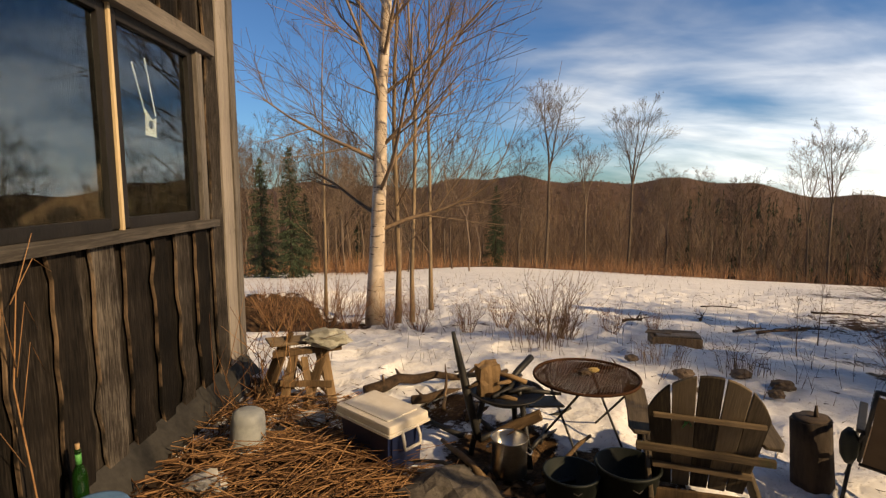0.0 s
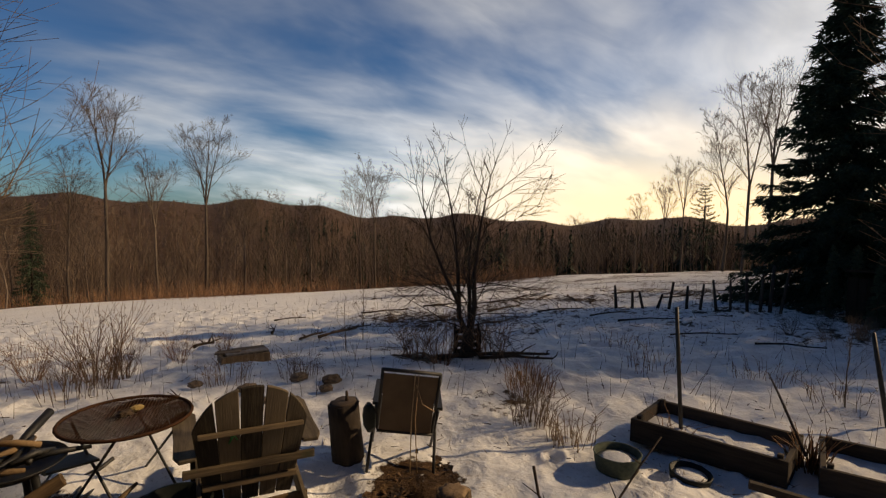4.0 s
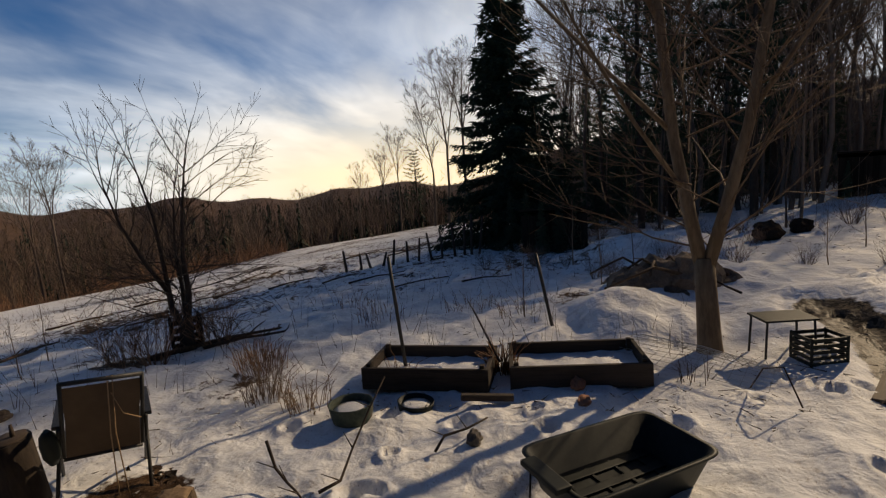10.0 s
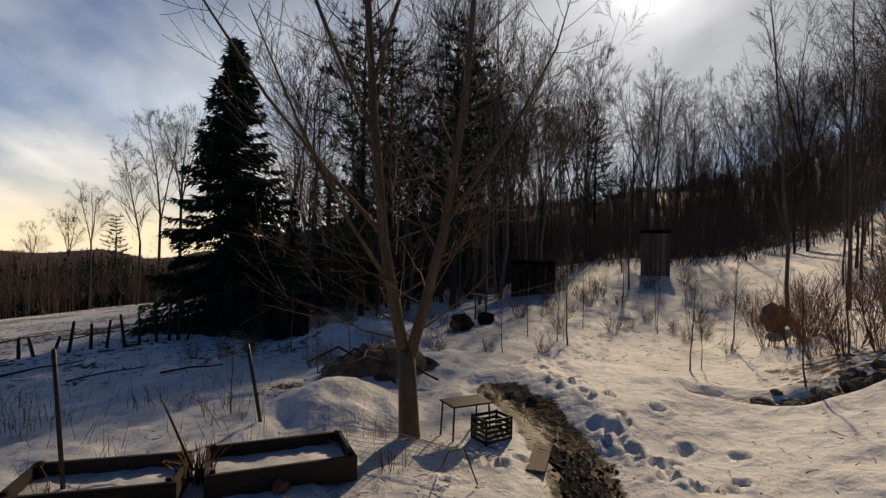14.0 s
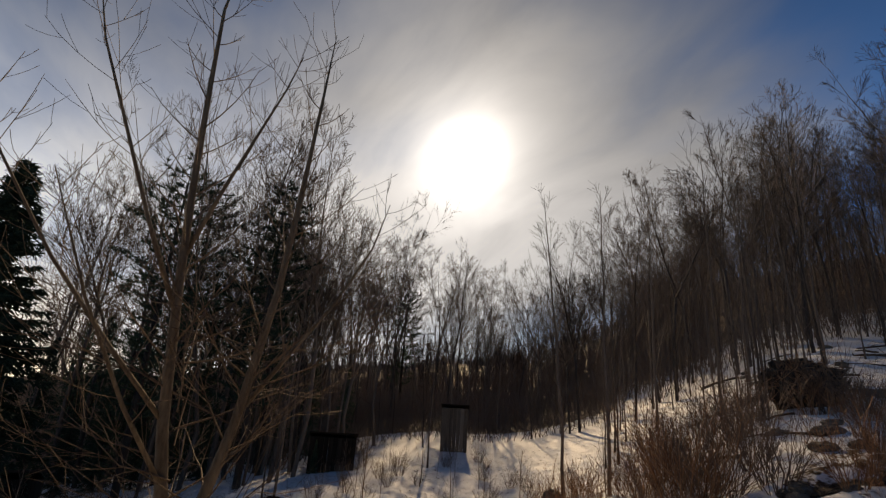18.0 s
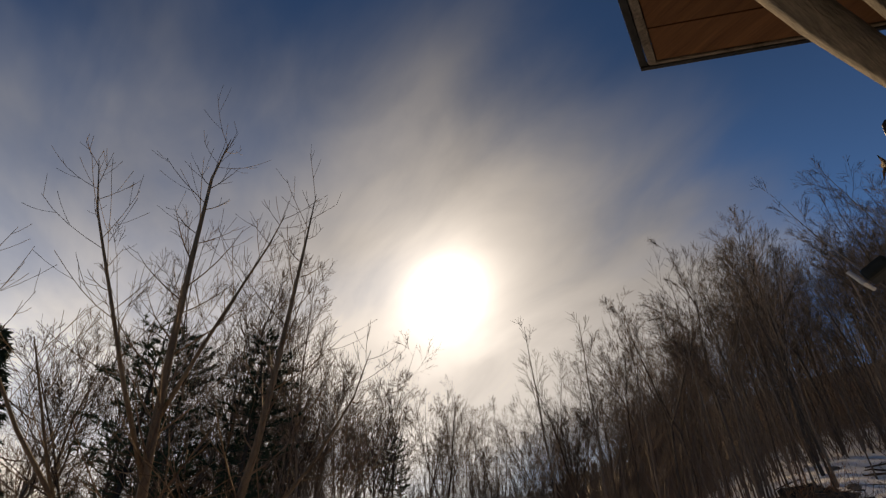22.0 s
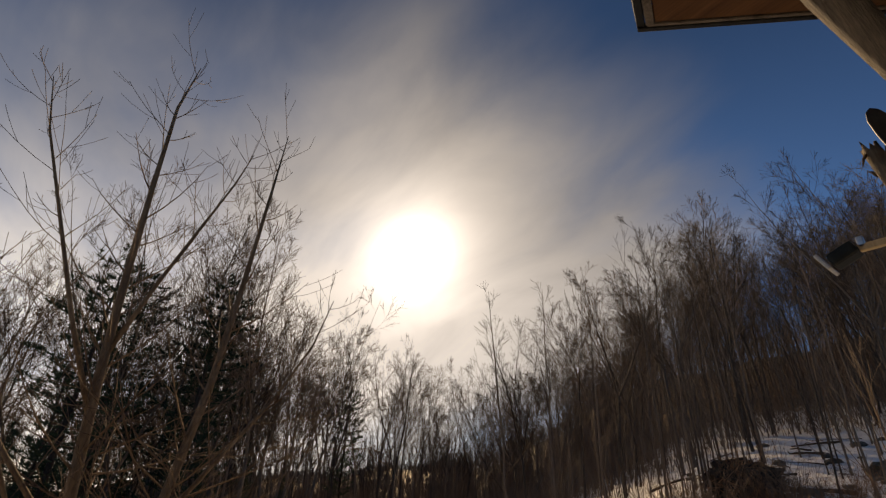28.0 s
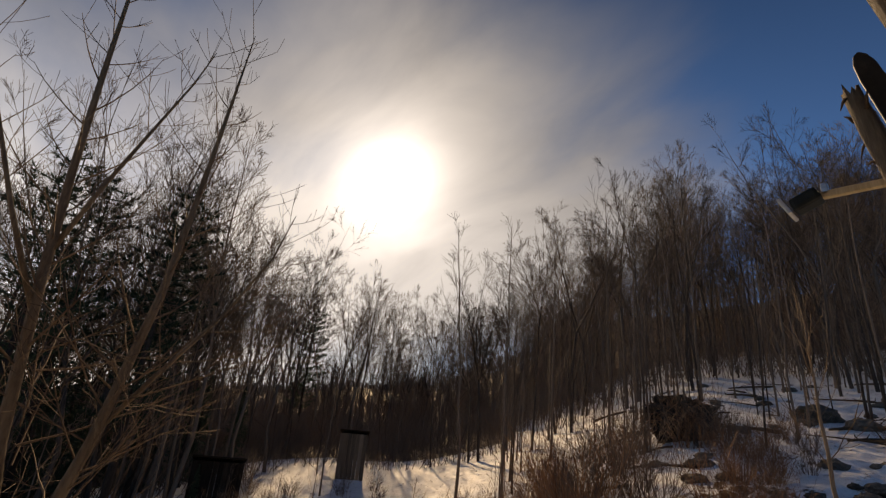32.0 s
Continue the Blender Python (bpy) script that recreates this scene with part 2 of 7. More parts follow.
M["far_wood"] = worn("distant_bare_woods", (0.092, 0.063, 0.043), (0.245, 0.172, 0.117), 0.9, 0.09, vary=0.45, island=True)


def build_birch(n):
    v = scaled(n, n.pos, 3.0, 3.0, 14.0)
    marks = n.ramp(n.noise(v, 1.5, 5, 0.6), (0.60, grey(0)), (0.66, grey(1)))
    tone = n.ramp(n.noise(n.pos, 5.0, 5, 0.6), (0.3, (0.36, 0.28, 0.20)), (0.7, (0.66, 0.56, 0.45)))
    c = n.mix(marks, tone, (0.05, 0.038, 0.03))
    return principled(n, c, 0.6, 0, n.noise(v, 6, 4), 0.35, 0.006)


M["birch"] = material("birch_bark", build_birch)

# ---- building blocks ----


def mesh_of(name, verts, faces, mat=None, smooth=False):
    me = bpy.data.meshes.new(name)
    me.from_pydata([tuple(v) for v in verts], [], [tuple(f) for f in faces])
    if mat is not None:
        me.materials.append(mat)
    if smooth:
        me.polygons.foreach_set("use_smooth", [True] * len(me.polygons))
    me.update()
    return me


class Bag:
    """Collects tubes and blades, then becomes one mesh."""

    def __init__(self):
        self.v, self.f = [], []

    def tube(self, pts, radii, sides=5, cap=True):
        pts = np.asarray(pts, float)
        base = len(self.v)
        d = np.gradient(pts, axis=0)
        d /= np.linalg.norm(d, axis=1)[:, None] + 1e-9
        ref = np.array([0.0, 0.0, 1.0]) if abs(d[0][2]) < 0.85 else np.array([1.0, 0.0, 0.0])
        a = np.cross(d, ref)
        a /= np.linalg.norm(a, axis=1)[:, None] + 1e-9
        b = np.cross(d, a)
        ang = np.arange(sides) * 2 * math.pi / sides
        ring = pts[:, None, :] + np.asarray(radii)[:, None, None] * (np.cos(ang)[None, :, None] * a[:, None, :] + np.sin(ang)[None, :, None] * b[:, None, :])
        self.v.extend(ring.reshape(-1, 3).tolist())
        for i in range(len(pts) - 1):
            for j in range(sides):
                k = (j + 1) % sides
                self.f.append((base + i * sides + j, base + i * sides + k, base + (i + 1) * sides + k, base + (i + 1) * sides + j))
        if cap:
            self.f.append(tuple(base + (len(pts) - 1) * sides + j for j in range(sides)))
            self.f.append(tuple(base + j for j in reversed(range(sides))))

    def blade(self, a, b, width, rng):
        """A thin three-sided spike from a to b."""
        ax, ay, az = float(a[0]), float(a[1]), float(a[2])
        dx, dy, dz = float(b[0]) - ax, float(b[1]) - ay, float(b[2]) - az
        rx, ry, rz = rng.normal(size=3).tolist()
        px, py, pz = dy * rz - dz * ry, dz * rx - dx * rz, dx * ry - dy * rx
        k = width / (math.sqrt(px * px + py * py + pz * pz) + 1e-9)
        px, py, pz = px * k, py * k, pz * k
        qx, qy, qz = dy * pz - dz * py, dz * px - dx * pz, dx * py - dy * px
        k = width / (math.sqrt(qx * qx + qy * qy + qz * qz) + 1e-9)
        qx, qy, qz = 0.87 * k * qx, 0.87 * k * qy, 0.87 * k * qz
        i = len(self.v)
        hx, hy, hz = ax - 0.5 * px, ay - 0.5 * py, az - 0.5 * pz
        self.v.extend([(ax + px, ay + py, az + pz), (hx + qx, hy + qy, hz + qz), (hx - qx, hy - qy, hz - qz), (ax + dx, ay + dy, az + dz)])
        self.f.extend([(i, i + 1, i + 3), (i + 1, i + 2, i + 3), (i + 2, i, i + 3)])

    def mesh(self, name, mat, smooth=True):
        return mesh_of(name, self.v, self.f, mat, smooth)


def part(name, bm, mat, parent, label=""):
    """Links a bmesh (or a mesh) as one mesh object under a thing."""
    if isinstance(bm, bpy.types.Mesh):
        me = bm
    else:
        me = bpy.data.meshes.new(name)
        bm.to_mesh(me)
        bm.free()
        me.materials.append(mat)
    ob = new(name, me)
    ob.parent = parent
    if label:
        ob["label"] = label
    return ob


def thing(name, m, label, category, group="", kind=""):
    ob = new(name)
    ob.matrix_world = m if isinstance(m, Matrix) else Matrix.Translation(m)
    return tagged(ob, label, category, group, kind)


def polar(az, d, z=0.0):
    return Vector((d * math.sin(radians(az)), d * math.cos(radians(az)), z))


def smooth(a, b, x):
    t = np.clip((x - a) / (b - a), 0, 1)
    return t * t * (3 - 2 * t)


def wave(x, y, s, seed):
    """Cheap smooth noise from a few crossed sines."""
    r = np.random.RandomState(seed)
    out = 0
    for k in range(7):
        a, f, p = r.uniform(0, math.pi), s * r.uniform(0.6, 1.9), r.uniform(0, 6.28)
        out = out + np.sin((x * math.cos(a) + y * math.sin(a)) * f + p)
    return out / 7


def crest_at(az):
    """Elevation of the skyline of the land, in degrees."""
    crest = np.interp(az, [-60, -20, 12, 30, 40, 62, 75, 84, 90, 100, 112, 131, 150, 200, 260], [0.3, -0.2, 0.9, 0.2, -0.8, -0.9, -0.7, 1.0, 2.4, 3.9, 4.7, 5.5, 12, 14, 8])
    return crest + 0.35 * np.sin(az * 0.31) + 0.22 * np.sin(az * 0.83 + 1)


def land(x, y):
    """Height of the broad ground, without small bumps."""
    x, y = np.asarray(x, float), np.asarray(y, float)
    d = np.hypot(x, y) + 1e-6
    az = np.degrees(np.arctan2(x, y))
    az = np.where(az < -120, az + 360, az)
    fall = np.interp(az, [-60, 30, 45, 57, 74, 88, 112], [1, 1, 0.88, 0.68, 0.46, 0.32, 0])
    z = -0.125 * fall * np.maximum(d - 5.2, 0) * smooth(5, 9, d)
    z = z - 0.22 * fall * np.maximum(d - 46, 0)
    hill = smooth(126, 160, az) * (1 - smooth(215, 250, az))
    p = 0.259 * x - 0.966 * y
    z = z + 0.26 * hill * np.maximum(p - 2.6, 0) * smooth(2, 6, d)
    z = z + smooth(100, 124, az) * (1 - hill) * 0.105 * np.maximum(d - 17, 0)
    crest = crest_at(az)
    far = np.interp(az, [60, 110], [330, 150])
    top = 1.95 + far * np.tan(np.radians(crest))
    k = smooth(0.28, 1.0, d / far)
    z = np.where(d > 60, np.maximum(z, -22), z)
    z = z * (1 - k) + top * k
    return z - np.maximum(d - far, 0) * 0.06


def ground_z(x, y):
    return float(land(x, y))

# ---- ground ----


def near_line(x, y, pts, width):
    """1 on the broken line, fading to 0 at its width."""
    best = np.full(np.shape(x), 1e9)
    for (ax, ay), (bx, by) in zip(pts, pts[1:]):
        dx, dy = bx - ax, by - ay
        t = np.clip(((x - ax) * dx + (y - ay) * dy) / (dx * dx + dy * dy), 0, 1)
        best = np.minimum(best, np.hypot(x - ax - t * dx, y - ay - t * dy))
    return 1 - smooth(0, 1, best / width)


def spot(x, y, cx, cy, r):
    return 1 - smooth(0.35, 1.0, np.hypot(x - cx, y - cy) / r)


CREEK = [(1.6, -1.35), (2.6, -1.7), (3.8, -2.12), (4.85, -2.45), (6.1, -2.5), (6.9, -2.35)]
CREEK_HIGH = [(6.35, -4.95), (5.75, -5.6), (5.3, -6.6), (4.4, -8.2), (2.2, -10.5), (1.4, -13.5)]
PATH_FEET = [(2.9, -3.0), (4.3, -3.2), (5.6, -3.3), (7.2, -3.0), (8.6, -3.6), (11.0, -6.0), (15.0, -10.0)]


def build_land():
    r = np.concatenate([np.geomspace(0.25, 2, 24)[:-1], np.geomspace(2, 26, 260)[:-1], np.geomspace(26, 2600, 96)])
    a = np.radians(np.concatenate([np.linspace(-48, 188, 860, endpoint=False), np.linspace(188, 312, 60, endpoint=False)]))
    na, rings = len(a), len(r)
    R, A = np.meshgrid(r, a, indexing="ij")
    x, y = R * np.sin(A), R * np.cos(A)
    z = land(x, y)
    close = 1 - smooth(14, 40, R)
    lumps = 0.045 * wave(x, y, 1.3, 3) + 0.028 * wave(x, y, 3.7, 5) + 0.016 * wave(x, y, 9.0, 8)
    z = z + lumps * close + 0.25 * wave(x, y, 0.35, 11) * smooth(12, 60, R)
    # crusted, dimpled snow
    near = (R < 32) & (R > 1.2)
    xs, ys, rr_ = x[near], y[near], R[near]
    pairs = list(zip(xs.tolist(), ys.tolist()))
    rough = np.array([noise.noise((a * 2.6, b * 2.6, 0.0)) + 0.6 * noise.noise((a * 6.3, b * 6.3, 4.0)) + 0.3 * noise.noise((a * 14, b * 14, 7.0)) for a, b in pairs])
    crust = np.array([abs(noise.noise((a * 1.5, b * 1.5, 9.0))) for a, b in pairs])
    pits = np.array([max(0.0, noise.noise((a * 2.1, b * 2.1, 17.0)) - 0.12) for a, b in pairs])
    calm = (0.55 + 0.45 * smooth(5, 9, rr_)) * np.where((xs > 4) & (ys < -2.2) & (rr_ < 14), 0.35, 1.0)
    z[near] += (0.036 * rough - 0.075 * crust - 0.16 * pits) * calm * (1 - smooth(20, 32, rr_))
    # banks, mounds and the brook
    creek = np.maximum(near_line(x, y, CREEK, 0.7), 0.8 * near_line(x, y, CREEK_HIGH, 0.55))
    bank = np.maximum(near_line(x, y, CREEK, 1.25), near_line(x, y, CREEK_HIGH, 1.0))
    z = z + 0.10 * bank - 0.24 * creek
    for cx, cy, rr, hh in ((6.6, -0.45, 1.0, 0.20), (7.6, 0.1, 1.4, 0.16), (6.9, -3.6, 2.4, 0.22), (1.0, 4.9, 1.3, 0.12), (9.2, -1.4, 2.0, 0.2), (12.5, -1.0, 2.2, 0.4), (-3.6, 11.4, 3.0, -0.45), (-4.6, 15.0, 3.0, 0.3), (-2.05, 2.65, 0.55, 0.14)):
        z = z + hh * spot(x, y, cx, cy, rr)
    # trodden snow
    rs = np.random.RandomState(4)
    feet = []
    for (ax, ay), (bx, by) in zip(PATH_FEET, PATH_FEET[1:]):
        steps = int(math.hypot(bx - ax, by - ay) / 0.10)
        for k in range(steps):
            f = k / steps
            feet.append((ax + (bx - ax) * f + rs.normal(0, 0.34), ay + (by - ay) * f + rs.normal(0, 0.30)))
    for k in range(36):
        feet.append((rs.uniform(1.6, 5.2), rs.uniform(-3.6, 2.6)))
    for fx, fy in feet:
        rr = rs.uniform(0.065, 0.115)
        sel = (np.abs(x - fx) < 0.35) & (np.abs(y - fy) < 0.35)
        q = np.hypot(x[sel] - fx, y[sel] - fy) / rr
        z[sel] += -0.055 * (1 - smooth(0.5, 1.0, q)) + 0.022 * (smooth(0.8, 1.1, q) - smooth(1.2, 1.9, q))
    # what shows through the snow
    bare = 0.12 + 0.10 * wave(x, y, 0.9, 21)
    for cx, cy, rr, v in ((-1.15, 3.2, 1.35, 0.95), (-0.2, 2.6, 1.2, 0.85), (0.55, 3.0, 0.75, 0.7), (1.2, 2.75, 0.6, 0.7), (2.62, 2.75, 0.5, 0.75), (-1.8, 4.8, 0.8, 0.6), (-2.2, 2.0, 1.6, 0.9), (0.1, 0.9, 1.9, 0.6),
                          (-2.4, 9.9, 2.0, 0.9), (-3.4, 10.9, 2.6, 1.0), (-4.4, 12.2, 2.6, 1.0), (0.45, 3.65, 0.7, 0.85), (0.0, 4.4, 0.6, 0.6), (1.0, 3.3, 0.7, 0.8), (0.4, 9.2, 1.0, 0.4), (0.9, 2.2, 0.9, 0.75), (-1.0, 2.1, 1.3, 0.95), (5.2, 5.6, 0.75, 0.6), (3.6, 5.2, 0.7, 0.45), (5.6, 7.0, 0.8, 0.5), (4.2, 3.3, 0.8, 0.42), (7.4, 0.2, 0.8, 0.5), (3.3, -9.6, 2.6, 0.45), (6.1, -6.9, 1.8, 0.5)):
        bare = np.maximum(bare, v * spot(x, y, cx, cy, rr))
    az = np.degrees(np.arctan2(x, y))
    az = np.where(az < -120, az + 360, az)
    bare = np.maximum(bare, (0.43 + 0.18 * wave(x, y, 0.55, 33)) * smooth(7.5, 13, R) * smooth(24, 40, az) * (1 - smooth(85, 100, az)))
    bare = np.maximum(bare, (0.30 + 0.14 * wave(x, y, 1.1, 37)) * smooth(118, 145, az) * smooth(6, 12, R))
    bare = np.maximum(bare, 0.25 * smooth(86, 95, az) * smooth(8, 14, R))
    edge = 43 - 9 * smooth(10, -20, az) + 4 * np.sin(az * 0.22)
    edge = np.where(az > 84, 27 + 4 * smooth(84, 122, az) * (1 - smooth(132, 150, az)), edge)
    wood = smooth(0, 1, (R - edge) / 5)
    wood = np.where(az > 140, 0.30 * smooth(18, 30, R) + 0.70 * smooth(36, 60, R), wood)
    wet = np.maximum(near_line(x, y, CREEK, 0.62), 0.85 * near_line(x, y, CREEK_HIGH, 0.42))
    verts = np.stack([x, y, z], -1).reshape(-1, 3)
    i, j = np.meshgrid(np.arange(rings - 1), np.arange(na), indexing="ij")
    k = (j + 1) % na
    quads = np.stack([i * na + j, i * na + k, (i + 1) * na + k, (i + 1) * na + j], -1).reshape(-1, 4)[:, ::-1]
    faces = [tuple(q) for q in quads.tolist()] + [(k, len(verts), (k + 1) % na) for k in range(na)]
    verts = np.concatenate([verts, [[0.0, 0.0, float(z[0].mean())]]])
    me = mesh_of("ground", verts.tolist(), faces, M["ground"], True)
    for name, values in (("bare", np.append(bare, 0.6)), ("wet", np.append(wet, 0)), ("wood", np.append(wood, 0))):
        me.attributes.new(name, "FLOAT", "POINT").data.foreach_set("value", values.ravel().astype(np.float32))
    return tagged(new("ground", me), "snow-covered yard and sloping field with bare brown patches", "ground", kind="structure")


build_land()

# ---- trees ----


def limb(bag, rng, start, way, length, r0, depth, cfg):
    """One branch with its own branches, bending towards the light."""
    n = 5 if depth == 0 else (cfg.get("seg1", 4) if depth == 1 else cfg.get("seg2", 3))
    pts, p, d = [np.array(start)], np.array(start, float), np.array(way, float)
    for _ in range(n - 1):
        d = d + rng.normal(0, cfg["wander"] * (1.0 if depth == 0 else 0.6), 3) + np.array([0, 0, cfg["rise"]])
        d /= np.linalg.norm(d)
        p = p + d * length / (n - 1)
        pts.append(p)
    radii = np.linspace(r0, max(r0 * 0.25, cfg["thin"]), n)
    bag.tube(pts, radii, 4 if r0 > 0.02 else 3, cap=False)
    if depth >= cfg["depth"]:
        return
    for _ in range(cfg["kids"][min(depth, len(cfg["kids"]) - 1)]):
        f = rng.uniform(0.25, 0.98)
        q = f * (n - 1)
        i = min(int(q), n - 2)
        at = pts[i] + (pts[i + 1] - pts[i]) * (q - i)
        ahead = (pts[i + 1] - pts[i]) / np.linalg.norm(pts[i + 1] - pts[i])
        side = np.cross(ahead, rng.normal(size=3))
        side /= np.linalg.norm(side) + 1e-9
        way2 = ahead * rng.uniform(0.7, 1.0) + side * rng.uniform(0.35, 0.8)
        way2 /= np.linalg.norm(way2)
        limb(bag, rng, at, way2, length * rng.uniform(0.35, 0.72) * (1.15 - 0.5 * f), max(radii[i] * 0.55, cfg["thin"]), depth + 1, cfg)


def bare_tree(seed, height, r0, limbs, first=0.3, reach=0.3, angle=45, lean=(0, 0), **over):
    """Meshes of a leafless tree: the trunk, and the crown of limbs and twigs."""
    rng = np.random.RandomState(seed)
    cfg = dict(wander=0.16, rise=0.10, thin=0.006, depth=2, kids=(5, 4, 3))
    cfg.update(over)
    n = 9
    t = np.linspace(0, 1, n)
    bend = np.cumsum(rng.normal(0, over.pop("sway", 0.005) * height, (n, 2)), 0)
    bend[:2] *= 0.2
    spine = np.stack([bend[:, 0] + lean[0] * t * height, bend[:, 1] + lean[1] * t * height, t * height - 0.15], -1)
    radii = r0 * (1 - t) ** 0.8 + cfg["thin"]
    radii[0] *= 1.35
    trunk, crown = Bag(), Bag()
    trunk.tube(spine, radii, 8)
    for k in range(limbs):
        f = first + (1 - first) * ((k + rng.uniform(0, 1)) / limbs) ** 0.9
        q = min(f, 0.985) * (n - 1)
        i = min(int(q), n - 2)
        at = spine[i] + (spine[i + 1] - spine[i]) * (q - i)
        turn = k * 2.4 + rng.uniform(-0.5, 0.5)
        tilt = radians(angle * rng.uniform(0.7, 1.2) * (1.1 - 0.45 * f))
        way = np.array([math.cos(turn) * math.sin(tilt), math.sin(turn) * math.sin(tilt), math.cos(tilt)])
        length = height * reach * (1.12 - 0.85 * (f - first) / (1 - first)) * rng.uniform(0.7, 1.2)
        limb(crown, rng, at, way, length, max(np.interp(f, t, radii) * 0.34, cfg["thin"]), 0, cfg)
    return trunk, crown


def tree_thing(name, m, meshes, label, category="tree", group=""):
    ob = thing(name, m, label, category, group)
    part("trunk", meshes[0], None, ob)
    part("crown", meshes[1], None, ob)
    return ob


def plant(kind, x, y, turn=0.0, scale=1.0, sink=0.05, tip=0.0):
    return Matrix.Translation((x, y, ground_z(x, y) - sink)) @ Euler((radians(tip), 0, radians(turn))).to_matrix().to_4x4() @ Matrix.Diagonal((scale, scale, scale, 1))


def conifer(seed, height, r0, spread, boughs, droop, mat, base=0.05, ragged=0.25, dense=30, power=0.85, upturn=0.25):
    """A spruce or fir: trunk, and hanging boughs of uneven length thick with short needle sprays."""
    rng = np.random.RandomState(seed)
    trunk, crown = Bag(), Bag()
    trunk.tube([(0, 0, -0.2), (0, 0, height * 0.5), (0, 0, height)], [r0, r0 * 0.55, 0.01], 7)
    lobes = rng.uniform(-1, 1, (9, 3))
    for k in range(boughs):
        f = base + (0.99 - base) * (k + rng.uniform(0, 1)) / boughs
        a = rng.uniform(0, 6.283)
        lump = sum(q[0] * math.sin(a * (1 + i % 3) + q[1] * 9 + f * (6 + 5 * q[2])) for i, q in enumerate(lobes)) / 5
        r = (spread * (1 - f) ** power * (0.86 + ragged * lump) + 0.10) * rng.uniform(0.72, 1.12)
        z0 = height * f
        root = np.array([0, 0, z0])
        tip = np.array([math.cos(a) * r, math.sin(a) * r, z0 - droop * r * rng.uniform(0.6, 1.2) * (1.15 - 0.9 * f) + 0.25 * r * f])
        mid = root * 0.45 + tip * 0.55 - np.array([0, 0, upturn * r * 0.5])
        crown.tube([root, mid, tip], [0.02, 0.014, 0.004], 3, cap=False)
        side = np.array([-math.sin(a), math.cos(a), 0.0])
        for _ in range(max(5, int(r * dense))):
            u = rng.uniform(0.1, 1.0)
            q = root * (1 - u) ** 2 + 2 * mid * u * (1 - u) + tip * u * u
            q = q + side * rng.normal(0, 0.10) * r * (1.2 - u) + np.array([0, 0, -abs(rng.normal(0, 0.08))])
            way = (tip - root) / (np.linalg.norm(tip - root) + 1e-9) * 0.6 + side * rng.normal(0, 0.7) + np.array([0, 0, rng.normal(-0.30, 0.4)])
            way /= np.linalg.norm(way)
            crown.blade(q, q + way * rng.uniform(0.10, 0.30) * (0.7 + 0.12 * spread), rng.uniform(0.016, 0.038), rng)
    return trunk.mesh("trunk", M["bark_dark"]), crown.mesh("crown", mat, False)


def white_pine(seed, height, r0, spread, boughs, base, dense=16):
    """An open pine: whorls of long level boughs that sweep up at the ends into flat plumes of needles."""
    rng = np.random.RandomState(seed)
    trunk, crown = Bag(), Bag()
    trunk.tube([(0, 0, -0.2), (0.05, 0.03, height * 0.4), (-0.04, 0.02, height * 0.75), (0, 0, height)], [r0, r0 * 0.7, r0 * 0.4, 0.012], 8)
    for k in range(boughs):
        f = base + (0.985 - base) * ((k // 4) * 4 + rng.uniform(0, 1.5)) / boughs
        a = k * 1.72 + rng.uniform(-0.5, 0.5)
        t = (f - base) / (1 - base)
        r = (spread * (0.55 + 0.75 * t) * (1 - t) ** 0.55 + 0.25) * rng.uniform(0.55, 1.2)
        root = np.array([0, 0, height * f])
        out = np.array([math.cos(a), math.sin(a), 0.0])
        tip = root + out * r + np.array([0, 0, r * rng.uniform(0.10, 0.42)])
        mid = (root + tip) / 2 + np.array([0, 0, -0.10 * r])
        crown.tube([root, mid, tip], [0.032, 0.02, 0.006], 4, cap=False)
        side = np.array([-out[1], out[0], 0.0])
        for s in range(max(3, int(r * 4.5))):
            u = 0.28 + 0.72 * (s + rng.uniform(0, 1)) / max(3, int(r * 4.5))
            q = root * (1 - u) ** 2 + 2 * mid * u * (1 - u) + tip * u * u
            arm = out * rng.uniform(0.25, 0.7) + side * rng.choice([-1, 1]) * rng.uniform(0.3, 0.8) + np.array([0, 0, rng.uniform(0.1, 0.45)])
            end = q + arm * r * 0.30 * (1.15 - 0.5 * u)
            crown.tube([q, end], [0.009, 0.004], 3, cap=False)
            for _ in range(dense):
                w_ = rng.uniform(0.3, 1.05)
                c = q + (end - q) * w_
                way = arm * 0.6 + rng.normal(0, 0.5, 3) + np.array([0, 0, 0.25])
                way /= np.linalg.norm(way)
                crown.blade(c, c + way * rng.uniform(0.14, 0.30), rng.uniform(0.014, 0.026), rng)
    return trunk.mesh("trunk", M["bark_dark"]), crown.mesh("crown", M["pine"], False)


